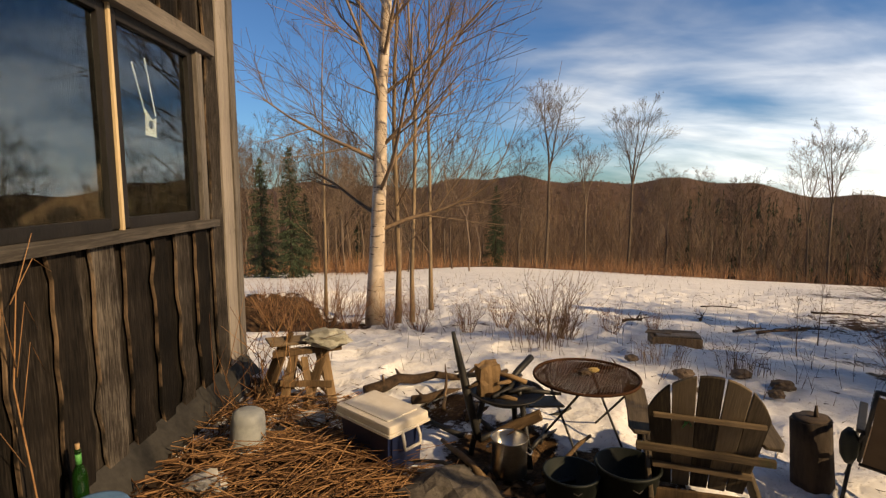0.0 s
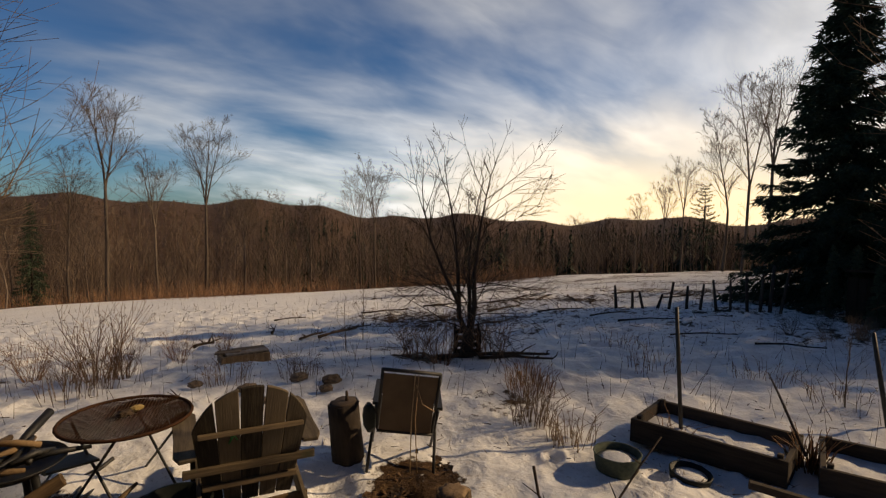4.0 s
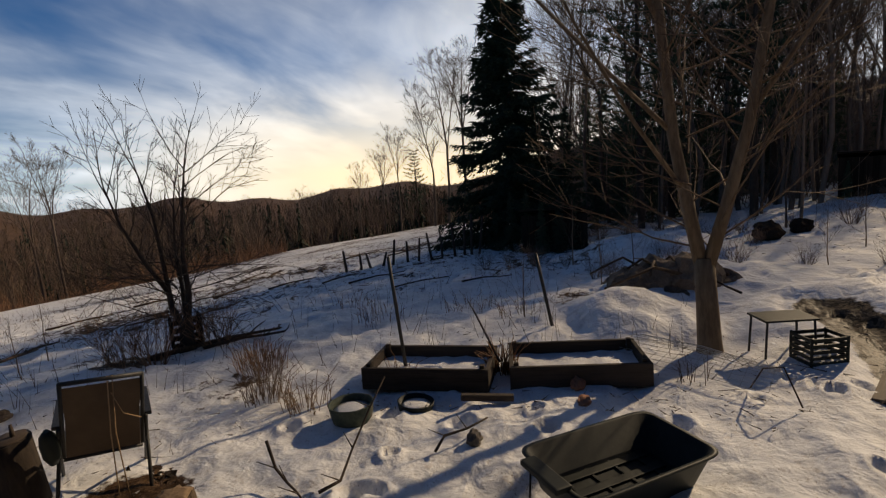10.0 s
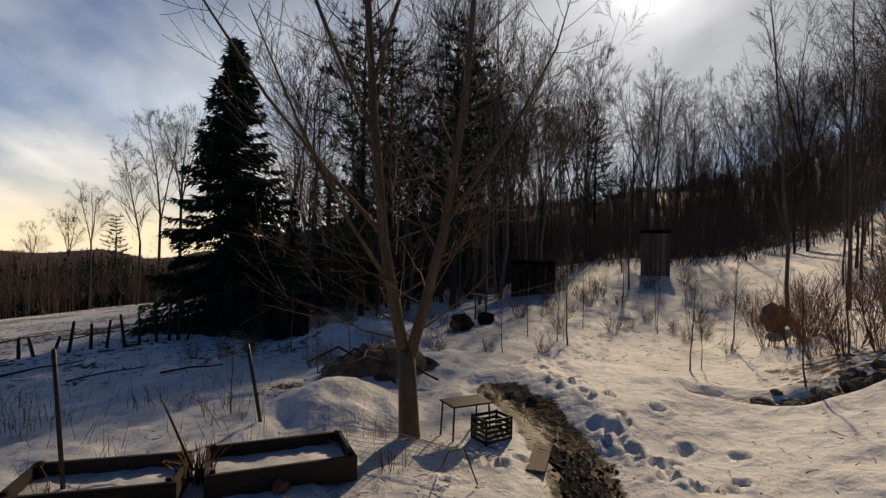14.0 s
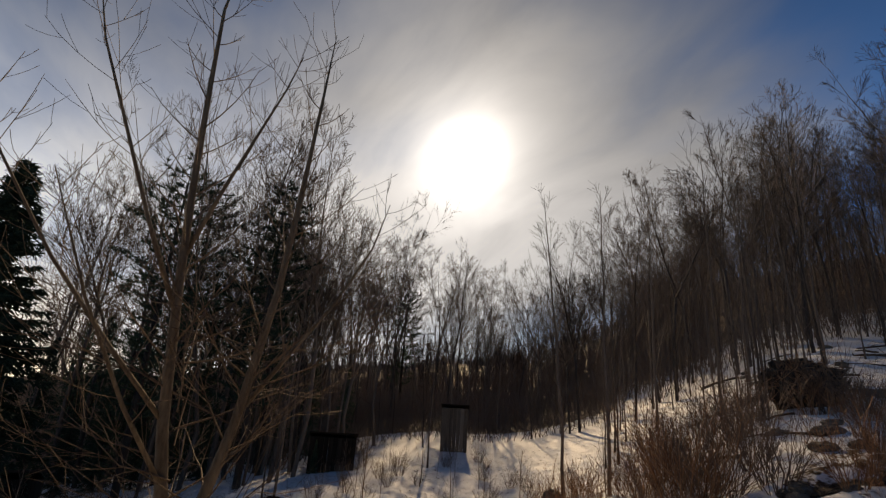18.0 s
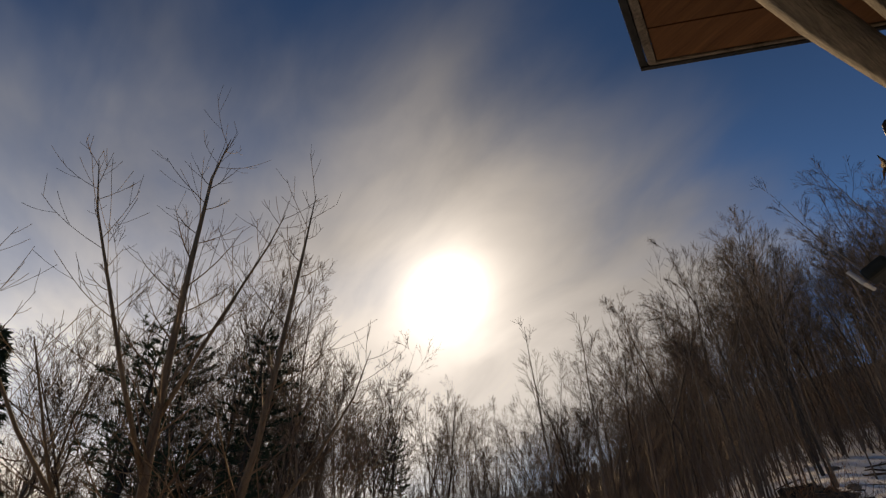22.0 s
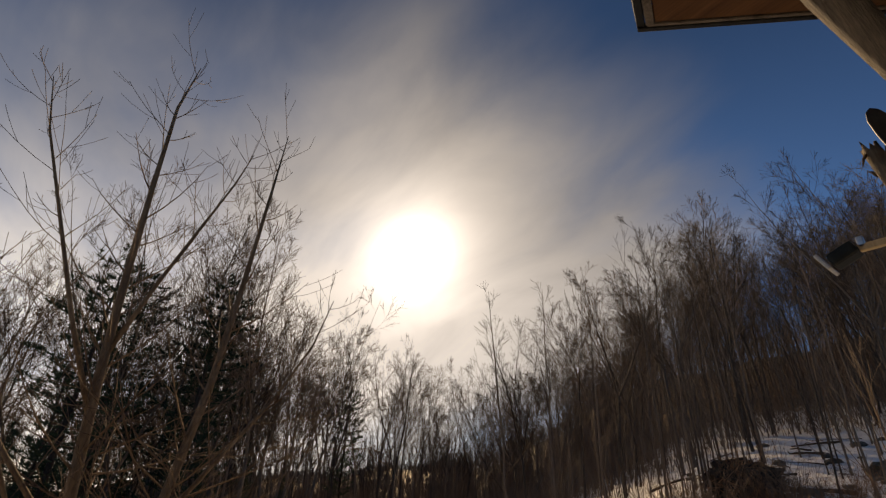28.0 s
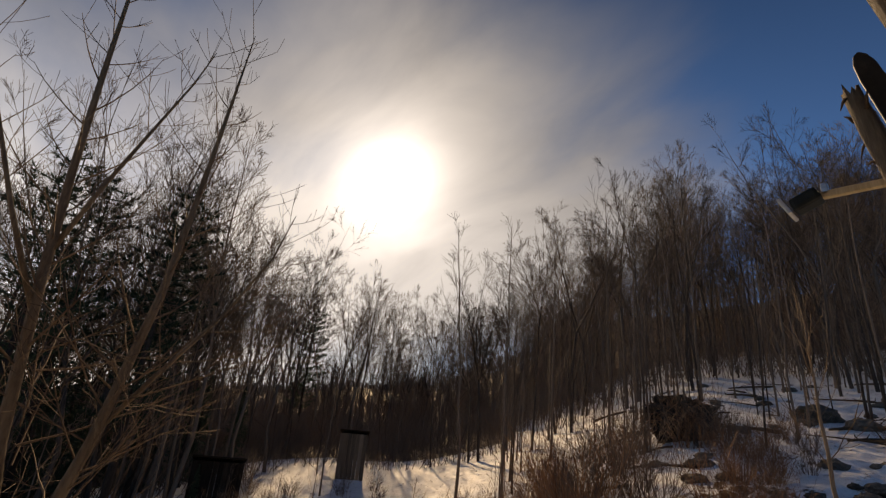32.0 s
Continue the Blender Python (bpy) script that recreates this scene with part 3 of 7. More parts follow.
def forked_tree(seed, height, r0, limbs, fork, leaders, splay, reach, angle, lean=(0, 0), **over):
    """Meshes of a leafless hardwood whose trunk parts into a few rising leaders with a fan of limbs."""
    rng = np.random.RandomState(seed)
    cfg = dict(wander=0.09, rise=0.10, thin=0.006, depth=2, kids=(6, 5), seg1=3, seg2=2)
    cfg.update(over)
    trunk, crown = Bag(), Bag()
    zf = height * fork
    foot = np.array([0.0, 0.0, -0.2])
    top = np.array([lean[0] * zf, lean[1] * zf, zf])
    bow = rng.normal(0, 0.012 * height, 2)
    mid = (foot + top) / 2 + np.array([bow[0], bow[1], 0])
    trunk.tube([foot, foot + (mid - foot) * 0.08, mid, top], [r0 * 1.35, r0, r0 * 0.86, r0 * 0.74], 7)
    for j in range(leaders):
        a = 6.283 * j / leaders + rng.uniform(-0.6, 0.6)
        tilt = radians(splay * rng.uniform(0.3, 1.2))
        n, L = 6, (height - zf) * rng.uniform(0.75, 1.05)
        d = np.array([math.cos(a) * math.sin(tilt) + lean[0], math.sin(a) * math.sin(tilt) + lean[1], math.cos(tilt)])
        pts, q = [top - (0, 0, 0.05 * zf * (j > 0))], top.copy()
        for _ in range(n - 1):
            d = d + rng.normal(0, 0.07, 3) + np.array([0, 0, 0.06])
            d /= np.linalg.norm(d)
            q = q + d * L / (n - 1)
            pts.append(q.copy())
        rad = np.linspace(r0 * (0.66 if j == 0 else 0.5), cfg["thin"], n)
        trunk.tube(pts, rad, 5, cap=False)
        for k in range(limbs // leaders):
            f = 0.04 + 0.93 * (k + rng.uniform(0, 1)) / (limbs // leaders)
            i = min(int(f * (n - 1)), n - 2)
            at = pts[i] + (pts[i + 1] - pts[i]) * (f * (n - 1) - i)
            ahead = (pts[i + 1] - pts[i]) / np.linalg.norm(pts[i + 1] - pts[i])
            turn = k * 2.4 + rng.uniform(-0.6, 0.6)
            s_ = math.tan(radians(angle * rng.uniform(0.6, 1.25)))
            way = ahead + np.array([math.cos(turn) * s_, math.sin(turn) * s_, 0])
            limb(crown, rng, at, way / np.linalg.norm(way), height * reach * (1.05 - 0.75 * f) * rng.uniform(0.6, 1.2), max(rad[i] * 0.42, cfg["thin"]), 0, cfg)
    for k in range(5):
        f = fork * rng.uniform(0.45, 0.95)
        turn = rng.uniform(0, 6.28)
        way = np.array([math.cos(turn), math.sin(turn), rng.uniform(0.2, 0.9)])
        at = foot + (mid - foot) * f / fork * 2 if f < fork / 2 else mid + (top - mid) * (f / fork * 2 - 1)
        limb(crown, rng, at, way / np.linalg.norm(way), height * 0.09 * rng.uniform(0.5, 1.3), cfg["thin"] * 1.5, 1, cfg)
    return trunk, crown


def bark_pair(bags, bark, twig=None):
    return bags[0].mesh("trunk", bark), bags[1].mesh("crown", twig or bark)


rng = np.random.RandomState(21)

# the birch beside the cabin
birch = bark_pair(bare_tree(7, 11.5, 0.145, 40, 0.16, 0.24, 55, (0.035, 0.0), depth=2, kids=(7, 5), thin=0.0035, wander=0.10, rise=0.06), M["birch"], M["bark_brown"])
p = polar(-7.9, 9.4)
tree_thing("birch_tree", plant(0, p.x, p.y, 0, 1, 0.1), birch, "tall white-barked birch with peeling patches, leafless, in the snow")
slim = bark_pair(bare_tree(9, 9.0, 0.046, 24, 0.12, 0.30, 44, (0.03, 0), depth=2, kids=(7, 5), thin=0.0032, wander=0.09, rise=0.07), M["bark_tan"], M["bark_brown"])
for az_, d_, turn_, s_ in ((-5.2, 9.6, 0, 1.05), (-3.6, 9.9, 120, 0.95), (-1.5, 11.5, 240, 1.0), (-13, 12.5, 60, 0.8)):
    p = polar(az_, d_)
    tree_thing("slender_tree", plant(0, p.x, p.y, turn_, s_), slim, "slender grey leafless tree standing beside the birch", group="slender trees by the birch")

# two-stemmed tree by the raised beds
def two_stemmed():
    rng2 = np.random.RandomState(31)
    cfg = dict(wander=0.04, rise=0.15, thin=0.0026, depth=1, kids=(3, 2))
    low = dict(wander=0.13, rise=0.085, thin=0.0026, depth=2, kids=(5, 3), seg2=2)
    trunk, crown = Bag(), Bag()
    trunk.tube([(0, 0, -0.2), (0, 0, 0.1), (0.01, 0.02, 0.5), (0.04, 0.04, 0.92)], [0.155, 0.110, 0.097, 0.090], 10)

    def leader(stem, r, shoots, first, longest):
        """A rising stem with paired shoots that leave wide and curve upwards."""
        pts = np.array(stem)
        rad = r * (1 - np.linspace(0, 1, len(pts))) ** 0.8 + 0.004
        trunk.tube(pts, rad, 7)
        n = len(pts) - 1
        for k in range(shoots):
            f = first + (0.99 - first) * (k + rng2.uniform(0, 0.9)) / shoots
            i = min(int(f * n), n - 1)
            at = pts[i] + (pts[i + 1] - pts[i]) * (f * n - i)
            ahead = (pts[i + 1] - pts[i]) / np.linalg.norm(pts[i + 1] - pts[i])
            turn = k * 2.4 + rng2.uniform(-0.4, 0.4)
            side = np.cross(ahead, (math.cos(turn), math.sin(turn), 0.3))
            way = ahead * 0.55 + side / (np.linalg.norm(side) + 1e-9) * 0.85
            limb(crown, rng2, at, way / np.linalg.norm(way), longest * (1.1 - 0.55 * f) * rng2.uniform(0.5, 1.15), max(rad[i] * 0.26, 0.0045), 0, cfg)

    leader([(0.04, 0.05, 0.80), (0.06, 0.17, 1.4), (0.07, 0.29, 2.06), (0.08, 0.42, 3.4), (-0.02, 0.50, 4.4), (-0.06, 0.56, 5.5), (-0.07, 0.60, 6.5), (-0.1, 0.52, 7.2)], 0.064, 30, 0.34, 1.3)
    leader([(0.03, 0.02, 0.80), (0.0, -0.14, 1.4), (-0.03, -0.31, 2.12), (-0.08, -0.50, 3.45), (-0.09, -0.58, 4.6), (-0.18, -0.62, 5.7), (-0.22, -0.66, 6.7)], 0.060, 25, 0.36, 1.2)
    leader([(0.07, 0.40, 3.1), (-0.02, 0.80, 3.9), (-0.10, 1.20, 4.8), (-0.12, 1.55, 5.6), (-0.12, 1.72, 6.2)], 0.022, 17, 0.25, 1.0)
    leader([(0.05, 0.44, 3.6), (0.00, 0.22, 4.4), (-0.05, 0.0, 5.1), (-0.08, -0.22, 5.8), (-0.1, -0.34, 6.3)], 0.021, 15, 0.3, 0.95)
    leader([(0.07, 0.30, 2.1), (0.02, 0.85, 2.7), (-0.05, 1.45, 3.4), (-0.10, 2.0, 4.2), (-0.10, 2.45, 5.0)], 0.022, 20, 0.2, 1.1)
    leader([(-0.03, -0.32, 2.2), (-0.1, -0.7, 2.8), (-0.15, -1.1, 3.4), (-0.2, -1.45, 4.1), (-0.2, -1.62, 4.7)], 0.021, 18, 0.2, 1.05)
    leader([(0.06, 0.20, 1.55), (-0.35, 0.65, 2.2), (-0.7, 1.1, 3.0), (-0.9, 1.5, 3.9)], 0.020, 18, 0.2, 1.0)
    for k in range(26):
        left = k % 2
        z0 = 0.95 + 1.9 * k / 26
        at = (0.05, 0.06 + 0.10 * (z0 - 0.8), z0) if left else (0.01, 0.0 - 0.20 * (z0 - 0.8), z0)
        turn = k * 2.4 + rng2.uniform(-0.5, 0.5)
        way = np.array([0.8 * math.cos(turn), math.sin(turn), rng2.uniform(0.18, 0.62)])
        limb(crown, rng2, at, way / np.linalg.norm(way), rng2.uniform(0.8, 1.7), 0.0115, 0, low)
    return trunk.mesh("trunk", M["bark_tan"]), crown.mesh("crown", M["bark_brown"])


p = polar(100, 5.75)
tree_thing("two_stemmed_tree", plant(0, p.x, p.y, 0), two_stemmed(), "young leafless tree forking into two stems, snow at its foot")


# old apple tree in the field
def apple():
    rng2 = np.random.RandomState(44)
    cfg = dict(wander=0.17, rise=0.05, thin=0.0030, depth=3, kids=(7, 6, 3), seg2=2)
    whip = dict(wander=0.06, rise=-0.05, thin=0.0030, depth=2, kids=(8, 3), seg2=2)
    droop = dict(wander=0.12, rise=-0.03, thin=0.0028, depth=2, kids=(7, 4), seg2=2)
    trunk, crown = Bag(), Bag()
    trunk.tube([(0, 0, -0.2), (0.02, -0.02, 0.25), (0.05, -0.03, 0.6)], [0.17, 0.115, 0.095], 9)
    stems = ([(0.05, -0.03, 0.45), (0.14, -0.05, 1.0), (0.13, -0.10, 1.6), (0.22, -0.12, 2.4), (0.34, -0.15, 3.1)], [(0.04, -0.02, 0.4), (-0.14, 0.05, 0.8), (-0.17, 0.12, 1.5), (-0.22, 0.15, 2.3), (-0.36, 0.2, 3.0)],
             [(0.05, 0.0, 0.55), (0.05, 0.12, 1.1), (0.02, 0.3, 1.8), (0.1, 0.4, 2.6)], [(-0.15, 0.05, 1.05), (-0.42, 0.0, 1.6), (-0.66, -0.05, 2.2), (-0.80, -0.1, 2.8)])
    for j, stem in enumerate(stems):
        pts = np.array(stem)
        rad = np.linspace(0.062 if j < 2 else 0.045, 0.012, len(pts))
        trunk.tube(pts, rad, 7)
        n = len(pts) - 1
        for k in range(10):
            f = 0.2 + 0.8 * (k + rng2.uniform(0, 1)) / 10
            i = min(int(f * n), n - 1)
            at = pts[i] + (pts[i + 1] - pts[i]) * (f * n - i)
            a = k * 2.4 + j
            way = np.array((math.cos(a), math.sin(a), 0.6 + 2.2 * f))
            limb(crown, rng2, at, way / np.linalg.norm(way), rng2.uniform(0.6, 1.1), 0.012, 1, cfg)
        way = pts[-1] - pts[-2] + rng2.normal(0, 0.1, 3)
        limb(crown, rng2, pts[-1], way / np.linalg.norm(way), 0.9, 0.013, 1, cfg)
    for a, z0 in ((0.0, 2.4), (0.25, 2.7), (-0.25, 2.1), (0.1, 2.9)):
        way = np.array((math.cos(a), math.sin(a), 0.85))
        limb(crown, rng2, (0.24, -0.12, z0), way / np.linalg.norm(way), 1.35, 0.012, 0, whip)
    for k in range(22):
        a, z0 = k * 2.4 + 0.7, 0.55 + 1.1 * k / 22
        way = np.array((math.cos(a), math.sin(a), rng2.uniform(0.0, 0.45)))
        limb(crown, rng2, (0.06 * math.cos(a), 0.06 * math.sin(a), z0), way / np.linalg.norm(way), rng2.uniform(0.9, 1.5), 0.014, 0, droop)
    return trunk.mesh("trunk", M["bark_dark"]), crown.mesh("crown", M["bark_dark"])


p = polar(47.6, 7.6)
tree_thing("apple_tree", plant(0, p.x, p.y, -48, 0.78), apple(), "old dark leafless apple tree with a dense twiggy crown", "apple tree")

# spruce, pines
spruce = conifer(3, 9.45, 0.17, 3.0, 430, 0.36, M["needle"], 0.03, 0.45, dense=70, power=0.86)
p = polar(80.8, 18.5)
tree_thing("spruce_tree", plant(0, p.x, p.y, 30), spruce, "tall dark green spruce with drooping boughs")
pine = white_pine(5, 15.0, 0.17, 3.1, 84, 0.20)
pine_b = white_pine(6, 13.5, 0.16, 2.3, 84, 0.24)
for az_, d_, m_, s_, turn_ in ((93.6, 19, pine, 0.72, 0), (96.4, 22, pine_b, 0.86, 50), (103.4, 19.5, pine_b, 0.80, 80), (104.8, 24, pine_b, 0.86, 200), (118, 44, pine_b, 0.8, 20), (70.2, 52, pine_b, 0.62, 10)):
    p = polar(az_, d_)
    tree_thing("pine_tree", plant(0, p.x, p.y, turn_, s_), m_, "dark pine with sparse level boughs at the wood's edge", group="pines at the wood's edge")
fir = conifer(8, 9.0, 0.13, 1.75, 300, 0.42, M["pine"], 0.03, 0.25, dense=24)
for az_, d_, s_ in ((90.0, 30, 0.80), (93.2, 28, 0.86), (96.4, 30, 0.92), (98.8, 27, 0.75), (101.6, 31, 0.72), (104.6, 29, 0.66), (107.6, 32, 0.62), (-19.3, 33, 0.80), (-16.4, 31, 0.84), (5.6, 48, 0.9), (-14.9, 36, 0.6), (86.5, 22, 0.55), (88.6, 26, 0.7), (91.5, 24, 0.5), (93.4, 28, 0.65), (105.8, 27, 0.62), (109.2, 29, 0.58), (112.6, 31, 0.5), (89.2, 20.5, 0.34), (91.8, 21, 0.38), (94.6, 21.5, 0.34), (97.6, 22.5, 0.42), (100.2, 23, 0.36)):
    p = polar(az_, d_)
    tree_thing("fir_tree", plant(0, p.x, p.y, az_ * 7, s_), fir, "dark green fir among bare trees past the field", group="firs past the field")

# bare forest
FOREST = [bark_pair(forked_tree(50 + k, 15.0, 0.098, 21 + 3 * (k % 3), 0.28 + 0.06 * (k % 4), 1 + (k + 1) % 3, 20, 0.27, 40, (rng.normal(0, 0.035), rng.normal(0, 0.035)), thin=0.0065), M["bark_wood"], M["bark_wood"]) for k in range(7)]
POLE = [bark_pair(bare_tree(70 + k, 9.0, 0.042, 16, 0.2, 0.2, 40, (rng.normal(0, 0.05), rng.normal(0, 0.05)), depth=1, kids=(6, 3), thin=0.005, seg1=3, wander=0.05, rise=0.05), M["bark_wood"], M["bark_wood"]) for k in range(4)]
EDGE = [bark_pair(forked_tree(90 + k, 14.0, 0.115, 30, 0.34 + 0.08 * k, 1 + k, 14, 0.22, 40, (rng.normal(0, 0.02), rng.normal(0, 0.02)), thin=0.006, kids=(7, 5)), M["bark"], M["bark"]) for k in range(3)]
SITES = [(rng.uniform(86, 180), 22 + 42 * rng.uniform() ** 0.85) for _ in range(330)] + [(rng.uniform(136, 182), rng.uniform(24, 52)) for _ in range(90)]
for az_, d_, s_ in ((86.6, 22, 0.80), (88.5, 24.5, 0.88), (90.5, 23, 0.86), (92.4, 21, 0.90), (95.3, 20.4, 0.93), (98.4, 20, 0.90), (100.6, 21, 0.95), (102.2, 22.5, 0.98), (106.2, 20.5, 0.88), (108.3, 21.5, 0.90)):
    p = polar(az_, d_)
    tree_thing("forest_tree", plant(0, p.x, p.y, az_ * 41, s_), FOREST[int(az_ * 10) % 7], "tall bare hardwood beside the pines", group="bare trees of the wood")
for k in range(10):
    az_, d_ = rng.uniform(103, 117), rng.uniform(24.5, 34)
    p = polar(az_, d_)
    tree_thing("forest_tree", plant(0, p.x, p.y, rng.uniform(0, 360), rng.uniform(0.6, 0.95)), FOREST[rng.randint(7)], "bare hardwood crowding the wood's edge", group="bare trees of the wood")
for k in range(90):
    az_, d_ = rng.uniform(-26, 62), rng.uniform(47, 95)
    p = polar(az_, d_)
    room = 1.95 + d_ * math.tan(radians(float(crest_at(az_)) + rng.uniform(-1.5, 1.0))) - ground_z(p.x, p.y)
    tree_thing("valley_tree", plant(0, p.x, p.y, rng.uniform(0, 360), min(max(room / 15.0, 0.4), 1.1)), FOREST[rng.randint(7)], "bare hardwood in the brown valley woods", group="trees of the valley woods")
for k in range(34):
    az_, d_ = rng.uniform(-23, 4), rng.uniform(33, 46)
    p = polar(az_, d_)
    room = 1.95 + d_ * math.tan(radians(rng.uniform(2.5, 8.2))) - ground_z(p.x, p.y)
    tree_thing("valley_tree", plant(0, p.x, p.y, rng.uniform(0, 360), room / 15.0), FOREST[rng.randint(7)], "slim tan leafless tree past the birch", group="trees of the valley woods")
for az_, d_ in SITES:
    if 117 < az_ < 134 and d_ < 36 or az_ > 150 and d_ < 23:
        continue
    if az_ < 108 and rng.uniform() < 0.30 or 110 < az_ < 134 and rng.uniform() < 0.38:
        continue
    if 134 < az_ < 164 and d_ < 48 and rng.uniform() < 0.6:
        continue
    if az_ < 100 and d_ < 24:
        continue
    p = polar(az_, d_)
    tall = rng.uniform(0.75, 1.12) * np.interp(az_, [86, 100, 118, 126, 136, 144, 152, 180], [0.85, 0.98, 0.98, 0.84, 0.78, 0.80, 0.92, 0.88]) * np.interp(d_, [20, 62], [0.85, 1.12])
    tree_thing("forest_tree", plant(0, p.x, p.y, rng.uniform(0, 360), tall), FOREST[rng.randint(7)], "tall bare hardwood on the wooded slope", group="bare trees of the wood")
for k in range(150):
    az_, d_ = rng.uniform(84, 180), rng.uniform(14, 46)
    if 112 < az_ < 134 and d_ < 30 and rng.uniform() < 0.82 or az_ < 92 and d_ < 19:
        continue
    p = polar(az_, d_)
    tree_thing("young_tree", plant(0, p.x, p.y, rng.uniform(0, 360), rng.uniform(0.45, 1.0)), POLE[rng.randint(4)], "thin bare young tree in the wood", group="young trees of the wood")
for k in range(70):
    az_, d_ = rng.uniform(138, 182), rng.uniform(15, 34)
    p = polar(az_, d_)
    tree_thing("young_tree", plant(0, p.x, p.y, rng.uniform(0, 360), rng.uniform(0.35, 0.8)), POLE[rng.randint(4)], "thin bare young tree on the snowy slope", group="young trees of the wood")
for k in range(14):
    az_, d_ = rng.uniform(106, 137), rng.uniform(9.5, 25)
    p = polar(az_, d_)
    tree_thing("young_tree", plant(0, p.x, p.y, rng.uniform(0, 360), rng.uniform(0.09, 0.26)), POLE[rng.randint(4)], "thin bare sapling rising from the open snow", group="saplings on the open slope")
for az_, d_, s_ in ((11.0, 46, 1.22), (8.2, 50, 1.0), (19.4, 47, 1.12), (15.2, 50, 0.98), (23.0, 52, 0.85), (27.0, 50, 0.8), (29.6, 54, 0.85), (36.5, 50, 0.98), (34.9, 52, 0.95), (39, 52, 0.7), (4.0, 50, 0.8), (66.5, 50, 0.66), (68.3, 46, 0.7), (72.0, 44, 0.95), (73.6, 40, 1.0), (75.5, 36, 0.95), (64.0, 46, 0.5), (0.0, 44, 0.7), (-2.5, 46, 0.75), (-11, 40, 0.8), (-14.3, 42, 0.75), (-9, 44, 0.7), (42, 54, 0.66), (27, 58, 0.55)):
    p = polar(az_, d_)
    tree_thing("field_edge_tree", plant(0, p.x, p.y, az_ * 31, s_), EDGE[int(az_ * 10) % 3], "tall bare tree at the far edge of the field", group="trees at the field's edge")


def far_woods(seed, n, az0, az1, d0, d1, h0, h1, name, label, mat="far_wood"):
    rs = np.random.RandomState(seed)
    bag = Bag()
    for _ in range(n):
        az_, d_ = rs.uniform(az0, az1), d0 + (d1 - d0) * rs.uniform(0, 1) ** 1.2
        x, y = d_ * math.sin(radians(az_)), d_ * math.cos(radians(az_))
        z, h = ground_z(x, y) - 0.3, rs.uniform(h0, h1) * (1 - 0.4 * (d_ - d0) / (d1 - d0))
        room = 1.95 + d_ * math.tan(radians(float(crest_at(az_)) + rs.uniform(-2.2, 0.25))) - z
        if az_ < 95:
            h = min(h, max(room, 1.2))
        wide = 0.00042 * d_ + 0.012
        bag.blade((x, y, z), (x + rs.normal(0, 0.3), y + rs.normal(0, 0.3), z + h), wide, rs)
        for _ in range(15):
            f = rs.uniform(0.25, 0.92)
            q = h * (1.05 - f) * rs.uniform(0.35, 0.75)
            a = rs.uniform(0, 6.28)
            bag.blade((x, y, z + h * f), (x + math.cos(a) * q * 0.6, y + math.sin(a) * q * 0.6, z + h * f + q), wide * 0.55, rs)
    return tagged(new(name, bag.mesh(name, M[mat], False)), label, "woods", kind="stuff")


far_woods(5, 9000, -40, 92, 48, 330, 5, 11, "valley_woods", "brown leafless woods covering the valley and far ridge")
far_woods(6, 1250, 141, 184, 44, 150, 6, 11, "hillside_woods", "dense bare woods on the hillside")
far_woods(16, 5600, 84, 131, 34, 150, 1.4, 2.8, "ridge_brush", "low bare scrub on the ridge behind the wood", "bark_wood")

far_woods(36, 2300, 108, 149, 35, 80, 1.4, 3.0, "ridge_scrub", "brown bare scrub thick along the foot of the ridge", "bark_wood")
far_woods(46, 900, 127, 149, 44, 115, 3, 6, "hill_scrub", "brown bare scrub at the foot of the hillside", "bark_wood")
far_woods(26, 520, 98, 137, 52, 150, 6, 9.5, "ridge_trees", "thin bare trees along the ridge behind the wood", "bark_wood")
rs, bag = np.random.RandomState(9), Bag()
for _ in range(3800):
    az_ = rs.uniform(-30, 56)
    d_ = (43 - 9 * float(smooth(10, -20, az_)) + 4 * math.sin(az_ * 0.22)) + rs.uniform(-1.5, 9)
    x, y = d_ * math.sin(radians(az_)), d_ * math.cos(radians(az_))
    z, h = ground_z(x, y) - 0.1, rs.uniform(0.4, 2.0)
    bag.blade((x, y, z), (x + rs.normal(0, 0.3), y + rs.normal(0, 0.3), z + h), 0.014, rs)
    bag.blade((x, y, z + 0.3), (x + rs.normal(0, 0.5), y + rs.normal(0, 0.5), z + h * 0.9), 0.011, rs)
tagged(new("edge_brush", bag.mesh("edge_brush", M["twig_red"], False)), "reddish leafless brush along the field's far edge", "brush", kind="stuff")

rs, bag = np.random.RandomState(19), Bag()
for _ in range(4200):
    az_ = rs.uniform(83, 184)
    d0 = float(np.interp(az_, [83, 92, 112, 118, 134, 140, 150, 184], [24, 23, 24, 30, 30, 28, 28, 30]))
    d_ = d0 + 26 * rs.uniform(0, 1) ** 1.5
    x, y = d_ * math.sin(radians(az_)), d_ * math.cos(radians(az_))
    z, h = ground_z(x, y) - 0.1, rs.uniform(0.6, 3.2) * (0.8 if az_ < 136 else 1.1)
    bag.blade((x, y, z), (x + rs.normal(0, 0.5), y + rs.normal(0, 0.5), z + h), 0.018, rs)
    for _ in range(2):
        a, f = rs.uniform(0, 6.28), rs.uniform(0.2, 0.7)
        bag.blade((x, y, z + h * f), (x + math.cos(a) * 0.7, y + math.sin(a) * 0.7, z + h * f + rs.uniform(0.2, 1.1)), 0.011, rs)
tagged(new("undergrowth", bag.mesh("undergrowth", M["bark_wood"], False)), "dark leafless undergrowth inside the wood", "undergrowth", kind="stuff")
rs, bag = np.random.RandomState(29), Bag()
